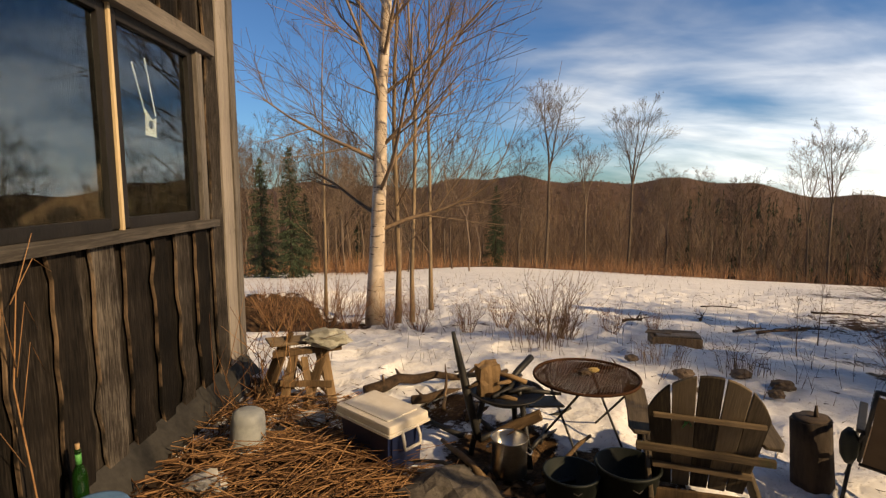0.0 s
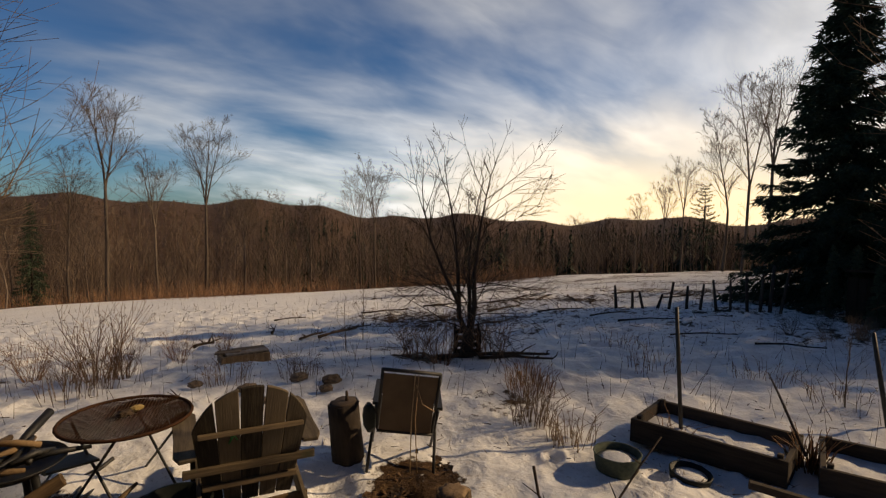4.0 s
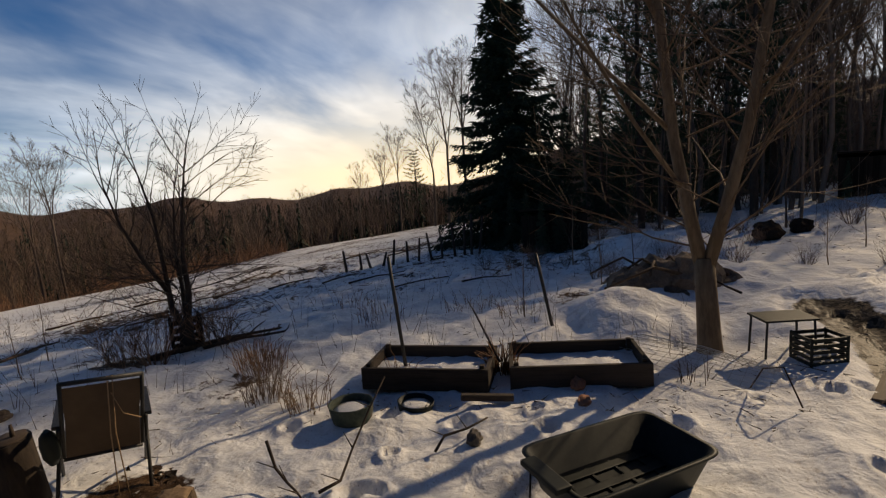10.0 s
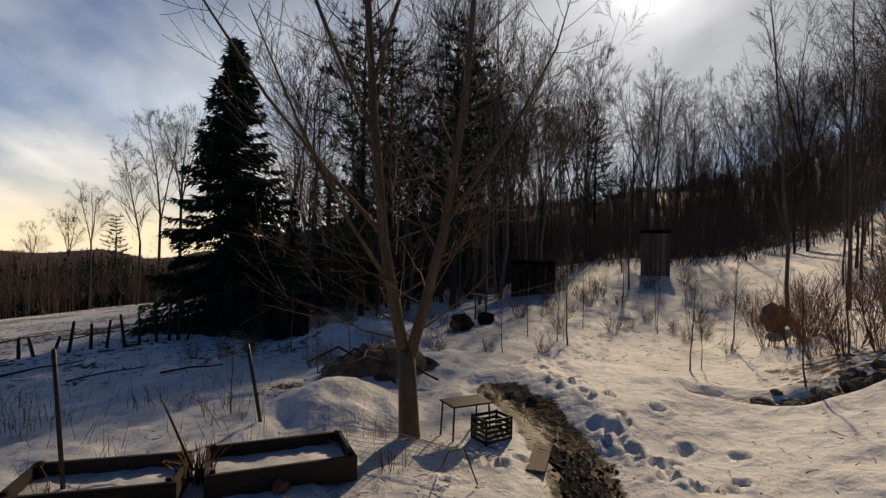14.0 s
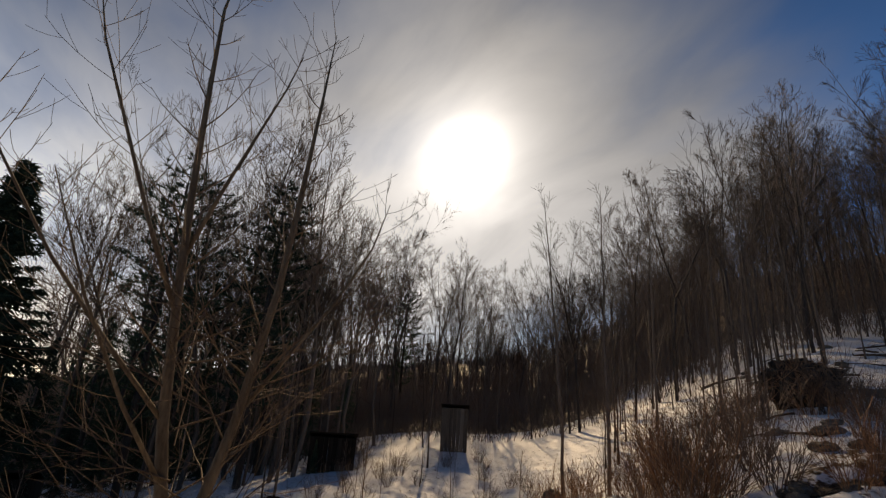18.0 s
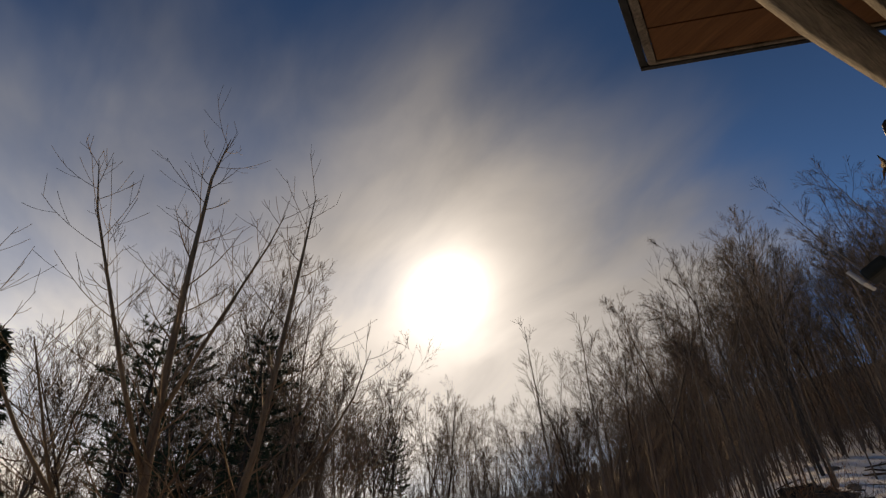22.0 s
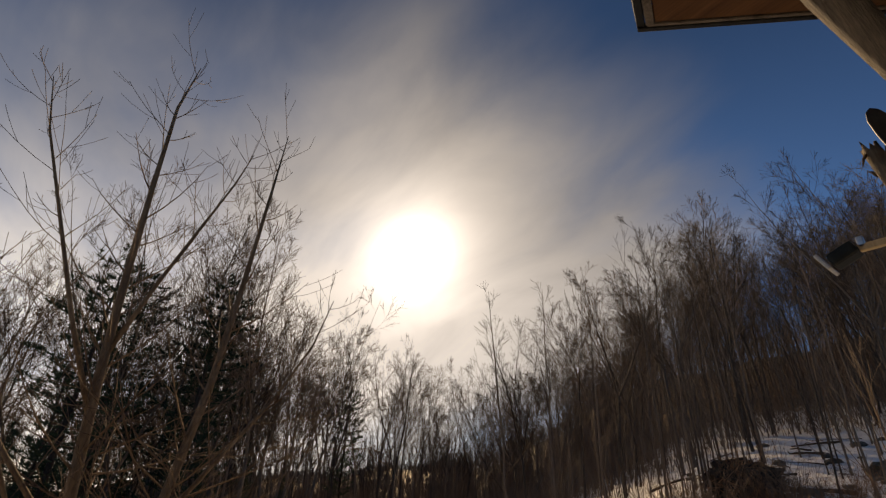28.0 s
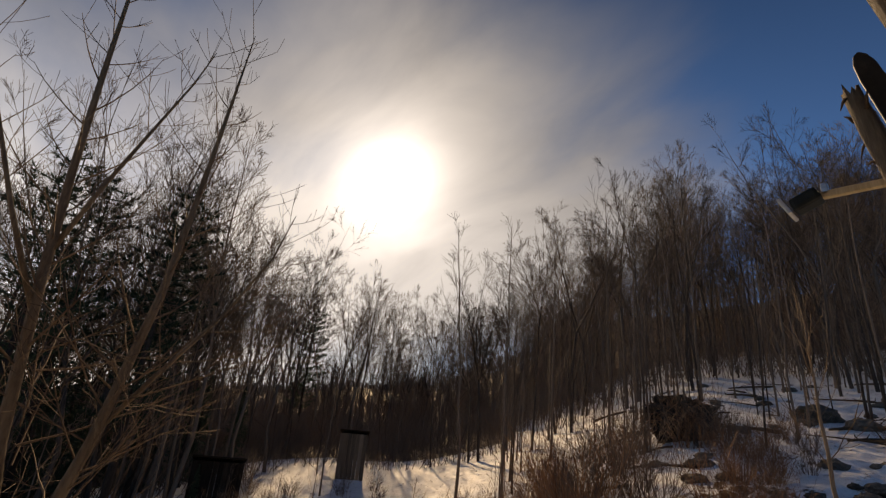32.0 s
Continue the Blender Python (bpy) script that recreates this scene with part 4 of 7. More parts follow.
for _ in range(900):
    az_ = rs.choice([rs.uniform(46, 78), rs.uniform(24, 40), rs.uniform(-22, 0)], p=[0.72, 0.18, 0.10])
    d_ = rs.uniform(56, 230)
    x, y = d_ * math.sin(radians(az_)), d_ * math.cos(radians(az_))
    z = ground_z(x, y) - 0.3
    h = min(rs.uniform(5, 10), max(1.95 + d_ * math.tan(radians(float(crest_at(az_)) - rs.uniform(0.1, 1.5))) - z, 2.5))
    for k in range(16):
        f, a = rs.uniform(0.05, 0.95), rs.uniform(0, 6.28)
        q = h * 0.2 * (1.05 - f)
        bag.blade((x, y, z + h * f + 0.3), (x + math.cos(a) * q, y + math.sin(a) * q, z + h * f - q * 0.4), 0.25 * q + 0.12, rs)
    bag.blade((x, y, z), (x, y, z + h), 0.3, rs)
tagged(new("far_conifers", bag.mesh("far_conifers", M["needle"], False)), "scattered dark conifers on the far slopes", "woods", kind="stuff")

# ---- shapes ----


def box(sx, sy, sz, at=(0, 0, 0), rot=(0, 0, 0), bev=0.005, bm=None):
    bm = bm or bmesh.new()
    one = bmesh.new()
    bmesh.ops.create_cube(one, size=1)
    bmesh.ops.scale(one, vec=(sx, sy, sz), verts=one.verts)
    if bev:
        bmesh.ops.bevel(one, geom=one.edges[:], offset=min(bev, 0.3 * min(sx, sy, sz)), segments=2, affect="EDGES", profile=0.6)
    bmesh.ops.transform(one, matrix=pose(*at, *rot), verts=one.verts)
    return joined(bm, one)


def joined(bm, one):
    me = bpy.data.meshes.new("piece")
    one.to_mesh(me)
    one.free()
    bm.from_mesh(me)
    bpy.data.meshes.remove(me)
    return bm


def lathe(profile, sides=24, at=(0, 0, 0), rot=(0, 0, 0), bm=None, rough=0.0, seed=0):
    """Turns a profile of (radius, height) about z."""
    bm = bm or bmesh.new()
    one = bmesh.new()
    rs = np.random.RandomState(seed)
    rings = []
    wob = 1 + rough * rs.normal(size=sides)
    for r, h in profile:
        rings.append([one.verts.new((r * wob[k] * math.cos(k * 2 * math.pi / sides), r * wob[k] * math.sin(k * 2 * math.pi / sides), h + rough * 0.2 * r * rs.normal())) for k in range(sides)])
    for a, b in zip(rings, rings[1:]):
        for k in range(sides):
            one.faces.new((a[k], a[(k + 1) % sides], b[(k + 1) % sides], b[k])).smooth = True
    for ring, flip in ((rings[0], True), (rings[-1], False)):
        if profile[0 if flip else -1][0] > 1e-3:
            one.faces.new(ring[::-1] if flip else ring)
    bmesh.ops.transform(one, matrix=pose(*at, *rot), verts=one.verts)
    return joined(bm, one)


def rod(pts, radius, sides=8, bm=None):
    bm = bm or bmesh.new()
    bag = Bag()
    radii = radius if isinstance(radius, (list, tuple)) else [radius] * len(pts)
    bag.tube(pts, radii, sides)
    me = bag.mesh("piece", None)
    bm.from_mesh(me)
    bpy.data.meshes.remove(me)
    return bm


def slab(outline, thick, at=(0, 0, 0), rot=(0, 0, 0), bev=0.004, bm=None):
    """A flat board cut to an outline in its own x-y plane."""
    bm = bm or bmesh.new()
    one = bmesh.new()
    low = [one.verts.new((x, y, -thick / 2)) for x, y in outline]
    face = one.faces.new(low)
    made = bmesh.ops.extrude_face_region(one, geom=[face])
    bmesh.ops.translate(one, vec=(0, 0, thick), verts=[v for v in made["geom"] if isinstance(v, bmesh.types.BMVert)])
    bmesh.ops.recalc_face_normals(one, faces=one.faces[:])
    if bev:
        bmesh.ops.bevel(one, geom=one.edges[:], offset=bev, segments=1, affect="EDGES")
    bmesh.ops.transform(one, matrix=pose(*at, *rot), verts=one.verts)
    return joined(bm, one)


def live_board(width, length, thick, seed, rough=0.012):
    """An upright plank from z = 0 with wavy, waney edges, its face towards +x."""
    rs = np.random.RandomState(seed)
    n = 9
    left = [(-width / 2 + rs.normal(0, rough), length * k / n) for k in range(n + 1)]
    right = [(width / 2 + rs.normal(0, rough), length * k / n) for k in range(n, -1, -1)]
    left[0] = (left[0][0], rs.uniform(-0.03, 0.03))
    right[-1] = (right[-1][0], rs.uniform(-0.03, 0.03))
    return slab([*left, *right][::-1], thick, rot=(90, 0, 90), bev=0.004)


def wood(name, dark, light, axis="z", **more):
    s = {"x": (0.12, 1.6, 1.6), "y": (1.6, 0.12, 1.6), "z": (1.6, 1.6, 0.12)}[axis]
    return worn(name, dark, light, more.pop("rough", 0.8), more.pop("scale", 9.0), s, more.pop("bump", 0.5), 0.004, **more)


OLD, OLD_L = (0.017, 0.012, 0.009), (0.10, 0.073, 0.052)


def build_siding(n):
    v = scaled(n, n.pos, 1.6, 1.6, 0.12)
    fine, broad = n.noise(v, 54, 5, 0.65), n.noise(v, 9, 5, 0.6, 0.4)
    k = n.math("ADD", n.math("ADD", n.math("MULTIPLY", fine, 0.75), n.math("MULTIPLY", broad, 0.3)), n.math("MULTIPLY", n.math("SUBTRACT", n.rnd, 0.5), 0.35))
    k = n.math("ADD", k, n.math("MULTIPLY", n.math("SUBTRACT", n.noise(n.pos, 2.2, 5, 0.65), 0.5), 0.6))
    # old dark boards, taken further to near black: the wall's shade in the colour
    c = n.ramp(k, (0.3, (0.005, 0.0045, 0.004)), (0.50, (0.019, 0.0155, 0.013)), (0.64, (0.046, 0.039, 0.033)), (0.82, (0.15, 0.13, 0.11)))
    side = n.add("SeparateXYZ", Vector=n.add("TexCoord").outputs["Normal"]).outputs[1]
    # side faces paler: sapwood, plus the sunlit board edge put into the colour
    rim = n.ramp(n.math("ADD", n.math("ABSOLUTE", side), n.math("MULTIPLY", n.math("SUBTRACT", broad, 0.5), 0.8)), (0.5, grey(0)), (0.75, grey(1)))
    c = n.mix(n.math("MULTIPLY", n.math("MULTIPLY", rim, 0.7), n.ramp(n.noise(n.pos, 5, 4), (0.42, grey(0)), (0.62, grey(1)))), c, (0.24, 0.165, 0.105))
    return principled(n, c, 0.9, 0, fine, 0.9, 0.008, Specular_IOR_Level=0.1)


M["siding"] = material("weathered_shaded_siding", build_siding)
M["siding_grey"] = wood("silvery_corner_boards", (0.055, 0.048, 0.041), (0.29, 0.255, 0.22), "z", vary=0.35, patch=(0.05, 0.042, 0.035), patch_at=0.6)
M["old_y"] = wood("weathered_rail", (0.04, 0.035, 0.03), (0.19, 0.165, 0.14), "y", vary=0.3, patch=(0.035, 0.03, 0.026), patch_at=0.58)
M["old_x"] = wood("weathered_crosspiece", (0.06, 0.044, 0.027), (0.26, 0.185, 0.11), "x", vary=0.3, patch=(0.05, 0.06, 0.03))
M["bed_x"] = wood("dark_wet_planks", (0.015, 0.0115, 0.009), (0.072, 0.054, 0.04), "x", vary=0.3)
M["slat"] = wood("mossy_chair_slats", (0.030, 0.023, 0.015), (0.18, 0.138, 0.088), "y", vary=0.4, patch=(0.055, 0.065, 0.025), patch_at=0.6)
M["new_wood"] = wood("fresh_sawn_wood", (0.42, 0.31, 0.17), (0.75, 0.60, 0.38), "z")
M["old_tan"] = wood("weathered_tan_boards", (0.07, 0.043, 0.022), (0.27, 0.175, 0.09), "z", vary=0.4)
M["drift"] = worn("brown_driftwood", (0.02, 0.013, 0.008), (0.13, 0.08, 0.045), 0.85, 7, bump=0.8, dist=0.01, patch=(0.22, 0.15, 0.09), patch_at=0.6)
M["tan_wood"] = wood("tan_boards", (0.16, 0.10, 0.05), (0.42, 0.29, 0.16), "z", vary=0.3)
M["ply"] = wood("soffit_plywood", (0.075, 0.034, 0.015), (0.19, 0.092, 0.042), "x", vary=0.15, bump=0.2)
M["log_bark"] = worn("rough_log_bark", (0.022, 0.015, 0.010), (0.15, 0.10, 0.062), 0.9, 8, (1, 1, 0.3), 0.9, 0.012)
M["log_end"] = worn("cut_log_end", (0.16, 0.10, 0.055), (0.42, 0.30, 0.18), 0.8, 12)
M["peeled"] = worn("peeled_grey_log", (0.035, 0.028, 0.021), (0.27, 0.22, 0.165), 0.85, 8, (3, 3, 0.22), 1.0, 0.02, patch=(0.05, 0.032, 0.02), patch_at=0.5)
M["peeled_y"] = worn("weathered_header_timber", (0.045, 0.04, 0.035), (0.33, 0.29, 0.24), 0.85, 8, (3, 0.22, 3), 1.0, 0.02, patch=(0.045, 0.034, 0.025), patch_at=0.52)
M["black_metal"] = worn("sooty_black_metal", (0.006, 0.006, 0.006), (0.035, 0.033, 0.03), 0.55, 8, spec=0.5)
M["rust"] = worn("rusted_steel_mesh", (0.014, 0.008, 0.006), (0.075, 0.036, 0.02), 0.9, 10, patch=(0.02, 0.018, 0.016), spec=0.05)
M["stump_bark"] = worn("tan_stump_bark", (0.045, 0.03, 0.018), (0.30, 0.205, 0.12), 0.9, 8, (1, 1, 0.2), 0.9, 0.012)
M["steel"] = worn("scratched_steel_pot", (0.45, 0.43, 0.40), (0.75, 0.73, 0.69), 0.28, 6, (1, 1, 4), 0.1, 0.002, metal=1.0)
M["white_plastic"] = worn("yellowed_white_plastic", (0.62, 0.56, 0.47), (0.82, 0.77, 0.68), 0.5, 3, bump=0.05, vary=0.05)
M["blue_plastic"] = worn("navy_plastic", (0.008, 0.014, 0.05), (0.02, 0.035, 0.105), 0.42, 4, bump=0.06, vary=0.0, spec=0.5)
M["tub_blue"] = worn("faded_blue_plastic", (0.05, 0.12, 0.24), (0.11, 0.22, 0.38), 0.5, 4, bump=0.06)
M["grey_plastic"] = worn("grey_white_plastic", (0.28, 0.30, 0.30), (0.47, 0.49, 0.48), 0.5, 4, bump=0.1, patch=(0.25, 0.24, 0.21))
M["black_plastic"] = worn("black_green_plastic", (0.006, 0.008, 0.007), (0.020, 0.026, 0.022), 0.55, 5, bump=0.12, spec=0.25)
M["green_pot"] = worn("mossy_green_pot", (0.035, 0.05, 0.04), (0.13, 0.15, 0.11), 0.8, 7, patch=(0.20, 0.15, 0.10))
M["clay"] = worn("broken_clay_pot", (0.16, 0.07, 0.04), (0.36, 0.18, 0.11), 0.85, 6)
M["stone"] = worn("mossy_stone", (0.045, 0.04, 0.034), (0.22, 0.19, 0.155), 0.9, 4, bump=0.8, dist=0.02, patch=(0.06, 0.055, 0.03))
M["pale_stone"] = worn("pale_stone", (0.20, 0.20, 0.16), (0.44, 0.43, 0.36), 0.9, 5, bump=0.6, dist=0.02)
M["rope"] = worn("hemp_rope", (0.24, 0.15, 0.08), (0.50, 0.36, 0.21), 0.9, 30)
M["skirt"] = worn("grey_foundation_skirt", (0.02, 0.019, 0.017), (0.06, 0.056, 0.05), 0.85, 4)
M["frame_dark"] = worn("dark_window_frame", (0.005, 0.0045, 0.004), (0.018, 0.015, 0.013), 0.6, 8, (1, 1, 0.3))
M["roof_metal"] = worn("dark_roof_edge", (0.012, 0.013, 0.014), (0.04, 0.042, 0.044), 0.5, 6, metal=0.5)
# near-black lining: the unlit room's shade is put into its colour
M["room_shade"] = worn("room_shade_lining", (0.006, 0.0055, 0.005), (0.018, 0.016, 0.014), 0.9, 2)
M["shed"] = wood("dark_shed_boards", (0.014, 0.010, 0.007), (0.05, 0.036, 0.026), "z", vary=0.3, spec=0.02, rough=0.95)
M["sap_green"] = worn("green_tie", (0.04, 0.20, 0.05), (0.10, 0.36, 0.10), 0.5, 9)
M["yellow"] = worn("dried_yellow_peel", (0.20, 0.13, 0.04), (0.46, 0.34, 0.14), 0.7, 12)
M["lamp_lens"] = worn("lamp_lens", (0.30, 0.31, 0.32), (0.55, 0.56, 0.57), 0.2, 6, spec=0.6)
M["leaf"] = worn("dry_leaf_litter", (0.025, 0.015, 0.008), (0.15, 0.085, 0.04), 0.8, 14, vary=0.6, island=True)
M["privy"] = wood("brown_privy_boards", (0.09, 0.066, 0.046), (0.30, 0.22, 0.155), "z", vary=0.3, spec=0.05, rough=0.95)
M["wet_wood"] = wood("wet_plank", (0.05, 0.038, 0.026), (0.15, 0.115, 0.08), "x")


def build_sling(n):
    v = n.pos
    weave = n.add("TexChecker", Vector=v, Scale=260.0).outputs["Fac"]
    c = n.mix(n.noise(v, 5, 5, 0.6), (0.05, 0.032, 0.019), (0.18, 0.12, 0.07))
    return principled(n, c, 0.8, 0, weave, 0.3, 0.002)


M["sling"] = material("brown_mesh_sling", build_sling)


def build_glass(n):
    p = n.add("BsdfGlass", Roughness=0.01, IOR=1.5)
    p.inputs["Color"].default_value = (0.75, 0.8, 0.8, 1)
    g = n.add("BsdfGlossy", Roughness=0.015)
    g.inputs["Color"].default_value = (0.85, 0.9, 1.0, 1)
    return n.add("MixShader", i0=0.05, i1=p.outputs[0], i2=g.outputs[0])


M["pane"] = material("old_window_glass", build_glass)


def build_bottle(n):
    p = n.add("BsdfPrincipled", Base_Color=(0.012, 0.07, 0.012, 1), Roughness=0.08, Transmission_Weight=0.7, IOR=1.45)
    return p


M["bottle"] = material("green_bottle_glass", build_bottle)


def build_bag(n):
    return n.add("BsdfPrincipled", Base_Color=(0.72, 0.72, 0.70, 1), Roughness=0.22, Transmission_Weight=0.55, IOR=1.2)


M["bag"] = material("clear_crumpled_plastic", build_bag)


def build_water(n):
    return principled(n, (0.02, 0.018, 0.013), 0.14, 0, n.noise(n.world, 40, 5, 0.7, 0.8), 1.0, 0.05, Specular_IOR_Level=0.6)


M["water"] = material("brook_water", build_water)

# ---- cabin ----
WALL_X, CORNER_Y, WALL_END = -2.15, 5.44, -3.3
SILL, HEAD = 1.66, 3.10
WIN_A, WIN_M, WIN_B = 0.9, 3.50, 4.64

wall = thing("wall_cabin", (0, 0, 0), "cabin wall of rough upright weathered boards", "wall", kind="structure")
rs = random.Random(5)
part("backing", box(0.05, CORNER_Y - WALL_END, SILL - 0.10, (WALL_X - 0.055, (CORNER_Y + WALL_END) / 2, (SILL + 0.10) / 2), bev=0), M["frame_dark"], wall)
part("backing", box(0.05, CORNER_Y - WALL_END, 1.5, (WALL_X - 0.055, (CORNER_Y + WALL_END) / 2, HEAD + 0.75), bev=0), M["frame_dark"], wall)
part("backing", box(0.05, CORNER_Y - WIN_B, HEAD - SILL, (WALL_X - 0.055, (CORNER_Y + WIN_B) / 2, (HEAD + SILL) / 2), bev=0), M["frame_dark"], wall)
part("backing", box(0.05, WIN_A - WALL_END, HEAD - SILL, (WALL_X - 0.055, (WIN_A + WALL_END) / 2, (HEAD + SILL) / 2), bev=0), M["frame_dark"], wall)
y, k = CORNER_Y - 0.36, 0
while y > WALL_END + 0.2:
    wide = rs.uniform(0.18, 0.23)
    foot = 0.11 + rs.uniform(-0.05, 0.06)
    tall = (SILL - 0.06 if WIN_A - 0.1 < y < WIN_B + 0.1 else 4.5) - foot
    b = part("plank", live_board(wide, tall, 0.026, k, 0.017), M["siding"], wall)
    b.location = (WALL_X + (0.032 if k % 2 else -0.014), y, foot)
    if WIN_A - 0.1 < y < WIN_B + 0.1:
        b = part("plank", live_board(wide, 1.3, 0.034, k + 100, 0.014), M["siding"], wall)
        b.location = (WALL_X + (0.018 if k % 2 else -0.018), y, HEAD + 0.08)
    y -= rs.uniform(0.155, 0.18)
    k += 1
for dy, wide, out in ((-0.05, 0.13, 0.03), (-0.19, 0.14, 0.012), (-0.32, 0.12, 0.028)):
    b = part("corner_board", live_board(wide, 5.2, 0.03, 300 + k, 0.004), M["siding_grey"], wall, "silvery weathered corner board")
    b.location = (WALL_X + out, CORNER_Y + dy, 0.12)
    k += 1
part("skirt_board", box(0.03, CORNER_Y - WALL_END, 0.40, (WALL_X + 0.13, (CORNER_Y + WALL_END) / 2, 0.05), (0, -38, 0)), M["skirt"], wall, "dark grey foundation skirt board")
north = thing("wall_cabin_end", (0, 0, 0), "gable end wall of the weathered cabin", "wall", kind="structure")
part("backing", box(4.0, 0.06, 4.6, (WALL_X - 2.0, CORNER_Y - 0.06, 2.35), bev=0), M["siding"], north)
for k in range(18):
    b = part("plank", live_board(0.2, 4.6, 0.024, 500 + k), M["siding"], north)
    b.location, b.rotation_euler = (WALL_X - 0.1 - 0.215 * k, CORNER_Y - 0.005, 0.1), (0, 0, radians(90))
# plain shell behind the panes, coloured almost black in place of indoor shade
room = thing("cabin_room", (0, 0, 0), "cabin interior behind the window, its shade painted near black", "room", kind="structure")
part("room_wall", box(0.05, 6.4, 3.4, (WALL_X - 3.4, 2.2, 2.2), bev=0), M["room_shade"], room)
part("room_wall", box(3.3, 0.05, 3.4, (WALL_X - 1.75, WIN_A - 1.2, 2.2), bev=0), M["room_shade"], room)
part("room_floor", box(3.3, 6.4, 0.05, (WALL_X - 1.75, 2.2, 0.5), bev=0), M["room_shade"], room)
part("room_ceiling", box(3.3, 6.4, 0.05, (WALL_X - 1.75, 2.2, 3.9), bev=0), M["room_shade"], room)

window = thing("window_1", (0, 0, 0), "wide cabin window in a dark frame, reflecting trees and sky", "window", kind="structure")
mid = (SILL + HEAD) / 2
for y0, y1 in ((WIN_A + 0.05, WIN_M - 0.05), (WIN_M + 0.05, WIN_B - 0.05)):
    pane = part("pane", box(0.006, y1 - y0, HEAD - SILL - 0.06, (WALL_X - 0.03, (y0 + y1) / 2, mid), bev=0), M["pane"], window)
    pane.visible_shadow = False
    for yy in (y0, y1):
        part("window_frame", box(0.05, 0.09, HEAD - SILL - 0.02, (WALL_X - 0.015, yy, mid)), M["frame_dark"], window)
    for zz in (SILL + 0.04, HEAD - 0.04):
        part("window_frame", box(0.05, y1 - y0 - 0.09, 0.08, (WALL_X - 0.015, (y0 + y1) / 2, zz)), M["frame_dark"], window)
part("mullion", box(0.03, 0.026, HEAD - SILL, (WALL_X + 0.015, WIN_M, mid)), M["new_wood"], window, "pale new wood mullion")
part("window_sill", box(0.11, WIN_B - WIN_A + 0.35, 0.06, (WALL_X + 0.045, (WIN_A + WIN_B) / 2, SILL - 0.035), (0, 6, 0)), M["old_y"], window, "weathered wooden sill")
part("head_board", box(0.10, WIN_B - WIN_A + 0.5, 0.13, (WALL_X + 0.04, (WIN_A + WIN_B) / 2, HEAD + 0.06)), M["old_y"], window, "weathered head board")
part("jamb", box(0.06, 0.10, HEAD - SILL + 0.02, (WALL_X + 0.02, WIN_B + 0.03, mid)), M["siding_grey"], window)

tag = thing("hanging_tag", (WALL_X - 0.09, 4.10, 2.42), "white plastic tag hung by two straps inside the window", "tag")
part("plate", slab([(-0.075, -0.09), (0.07, -0.10), (0.085, 0.05), (0.03, 0.03), (-0.06, 0.10)], 0.006, (0, 0, 0), (90, 0, 90), bev=0.002), M["grey_plastic"], tag)
# solid disc in the room's shade colour, standing for the hole
part("hole", lathe([(0.0, 0.0), (0.03, 0.0), (0.03, 0.004), (0.0, 0.004)], 16, (0.004, 0.0, -0.01), (0, 90, 0)), M["room_shade"], tag, "dark round hole")
for y0, y1, L_ in ((-0.06, -0.20, 0.36), (0.08, -0.03, 0.42)):
    part("strap", box(0.004, 0.018, L_, (0, (y0 + y1) / 2, 0.06 + L_ / 2), (math.degrees(math.atan2(y0 - y1, L_)), 0, 0), 0.001), M["grey_plastic"], tag, "white strap")

roof = thing("cabin_roof", (0, 0, 0), "cabin roof with a plain board overhang", "roof", kind="structure")
part("roof_slab", box(4.4, CORNER_Y - WALL_END + 0.7, 0.12, (WALL_X - 1.9, (CORNER_Y + WALL_END) / 2, 4.95), (0, -12, 0)), M["roof_metal"], roof)
closing = thing("wall_cabin_back", (0, 0, 0), "rear wall of the cabin in weathered boards", "wall", kind="structure")
part("backing", box(3.6, 0.06, 4.6, (WALL_X - 2.0, WALL_END, 2.35), bev=0), M["siding"], closing)

# overhang behind the porch: plywood soffit, dark edge, header beam
overhang = thing("porch_overhang", (0, 0, 0), "porch roof overhang with brown plywood soffit and dark metal edge", "roof", kind="structure")
CORNER, RAKE, EAVE = Vector((0.95, -2.045)), Vector((-0.445, 0.896)), Vector((-0.704, -0.710))


def roof_piece(a0, a1, b0, b1):
    """Outline on the roof: a along the rake, b along the eave."""
    return [tuple(CORNER + RAKE * a + EAVE * b) for a, b in ((a0, b0), (a1, b0), (a1, b1), (a0, b1))]


for a0, a1 in ((0.035, 0.255), (0.262, 0.80), (0.807, 1.6)):
    part("soffit", slab(roof_piece(a0, a1, 0.095, 1.7), 0.016, (0, 0, 4.608), bev=0.002), M["ply"], overhang, "brown plywood soffit")
part("rake_board", slab(roof_piece(0.03, 1.6, 0.045, 0.09), 0.16, (0, 0, 4.66), bev=0.004), M["siding_grey"], overhang, "grey rake board")
part("eave_board", slab(roof_piece(0.012, 0.032, 0.05, 1.7), 0.16, (0, 0, 4.67), bev=0.004), M["old_y"], overhang)
part("metal_edge", slab(roof_piece(-0.005, 1.6, 0.0, 0.042), 0.20, (0, 0, 4.70), bev=0.004), M["roof_metal"], overhang, "dark metal drip edge")
part("metal_edge", slab(roof_piece(-0.02, 0.008, 0.0, 1.7), 0.05, (0, 0, 4.615), bev=0.004), M["roof_metal"], overhang, "dark metal drip edge")
part("roof_deck", slab(roof_piece(-0.02, 1.6, 0.0, 1.7), 0.03, (0, 0, 4.83), bev=0.004), M["roof_metal"], overhang)
beam = thing("header_beam", (0, 0, 0), "weathered timber header beam under the porch roof", "beam", kind="structure")
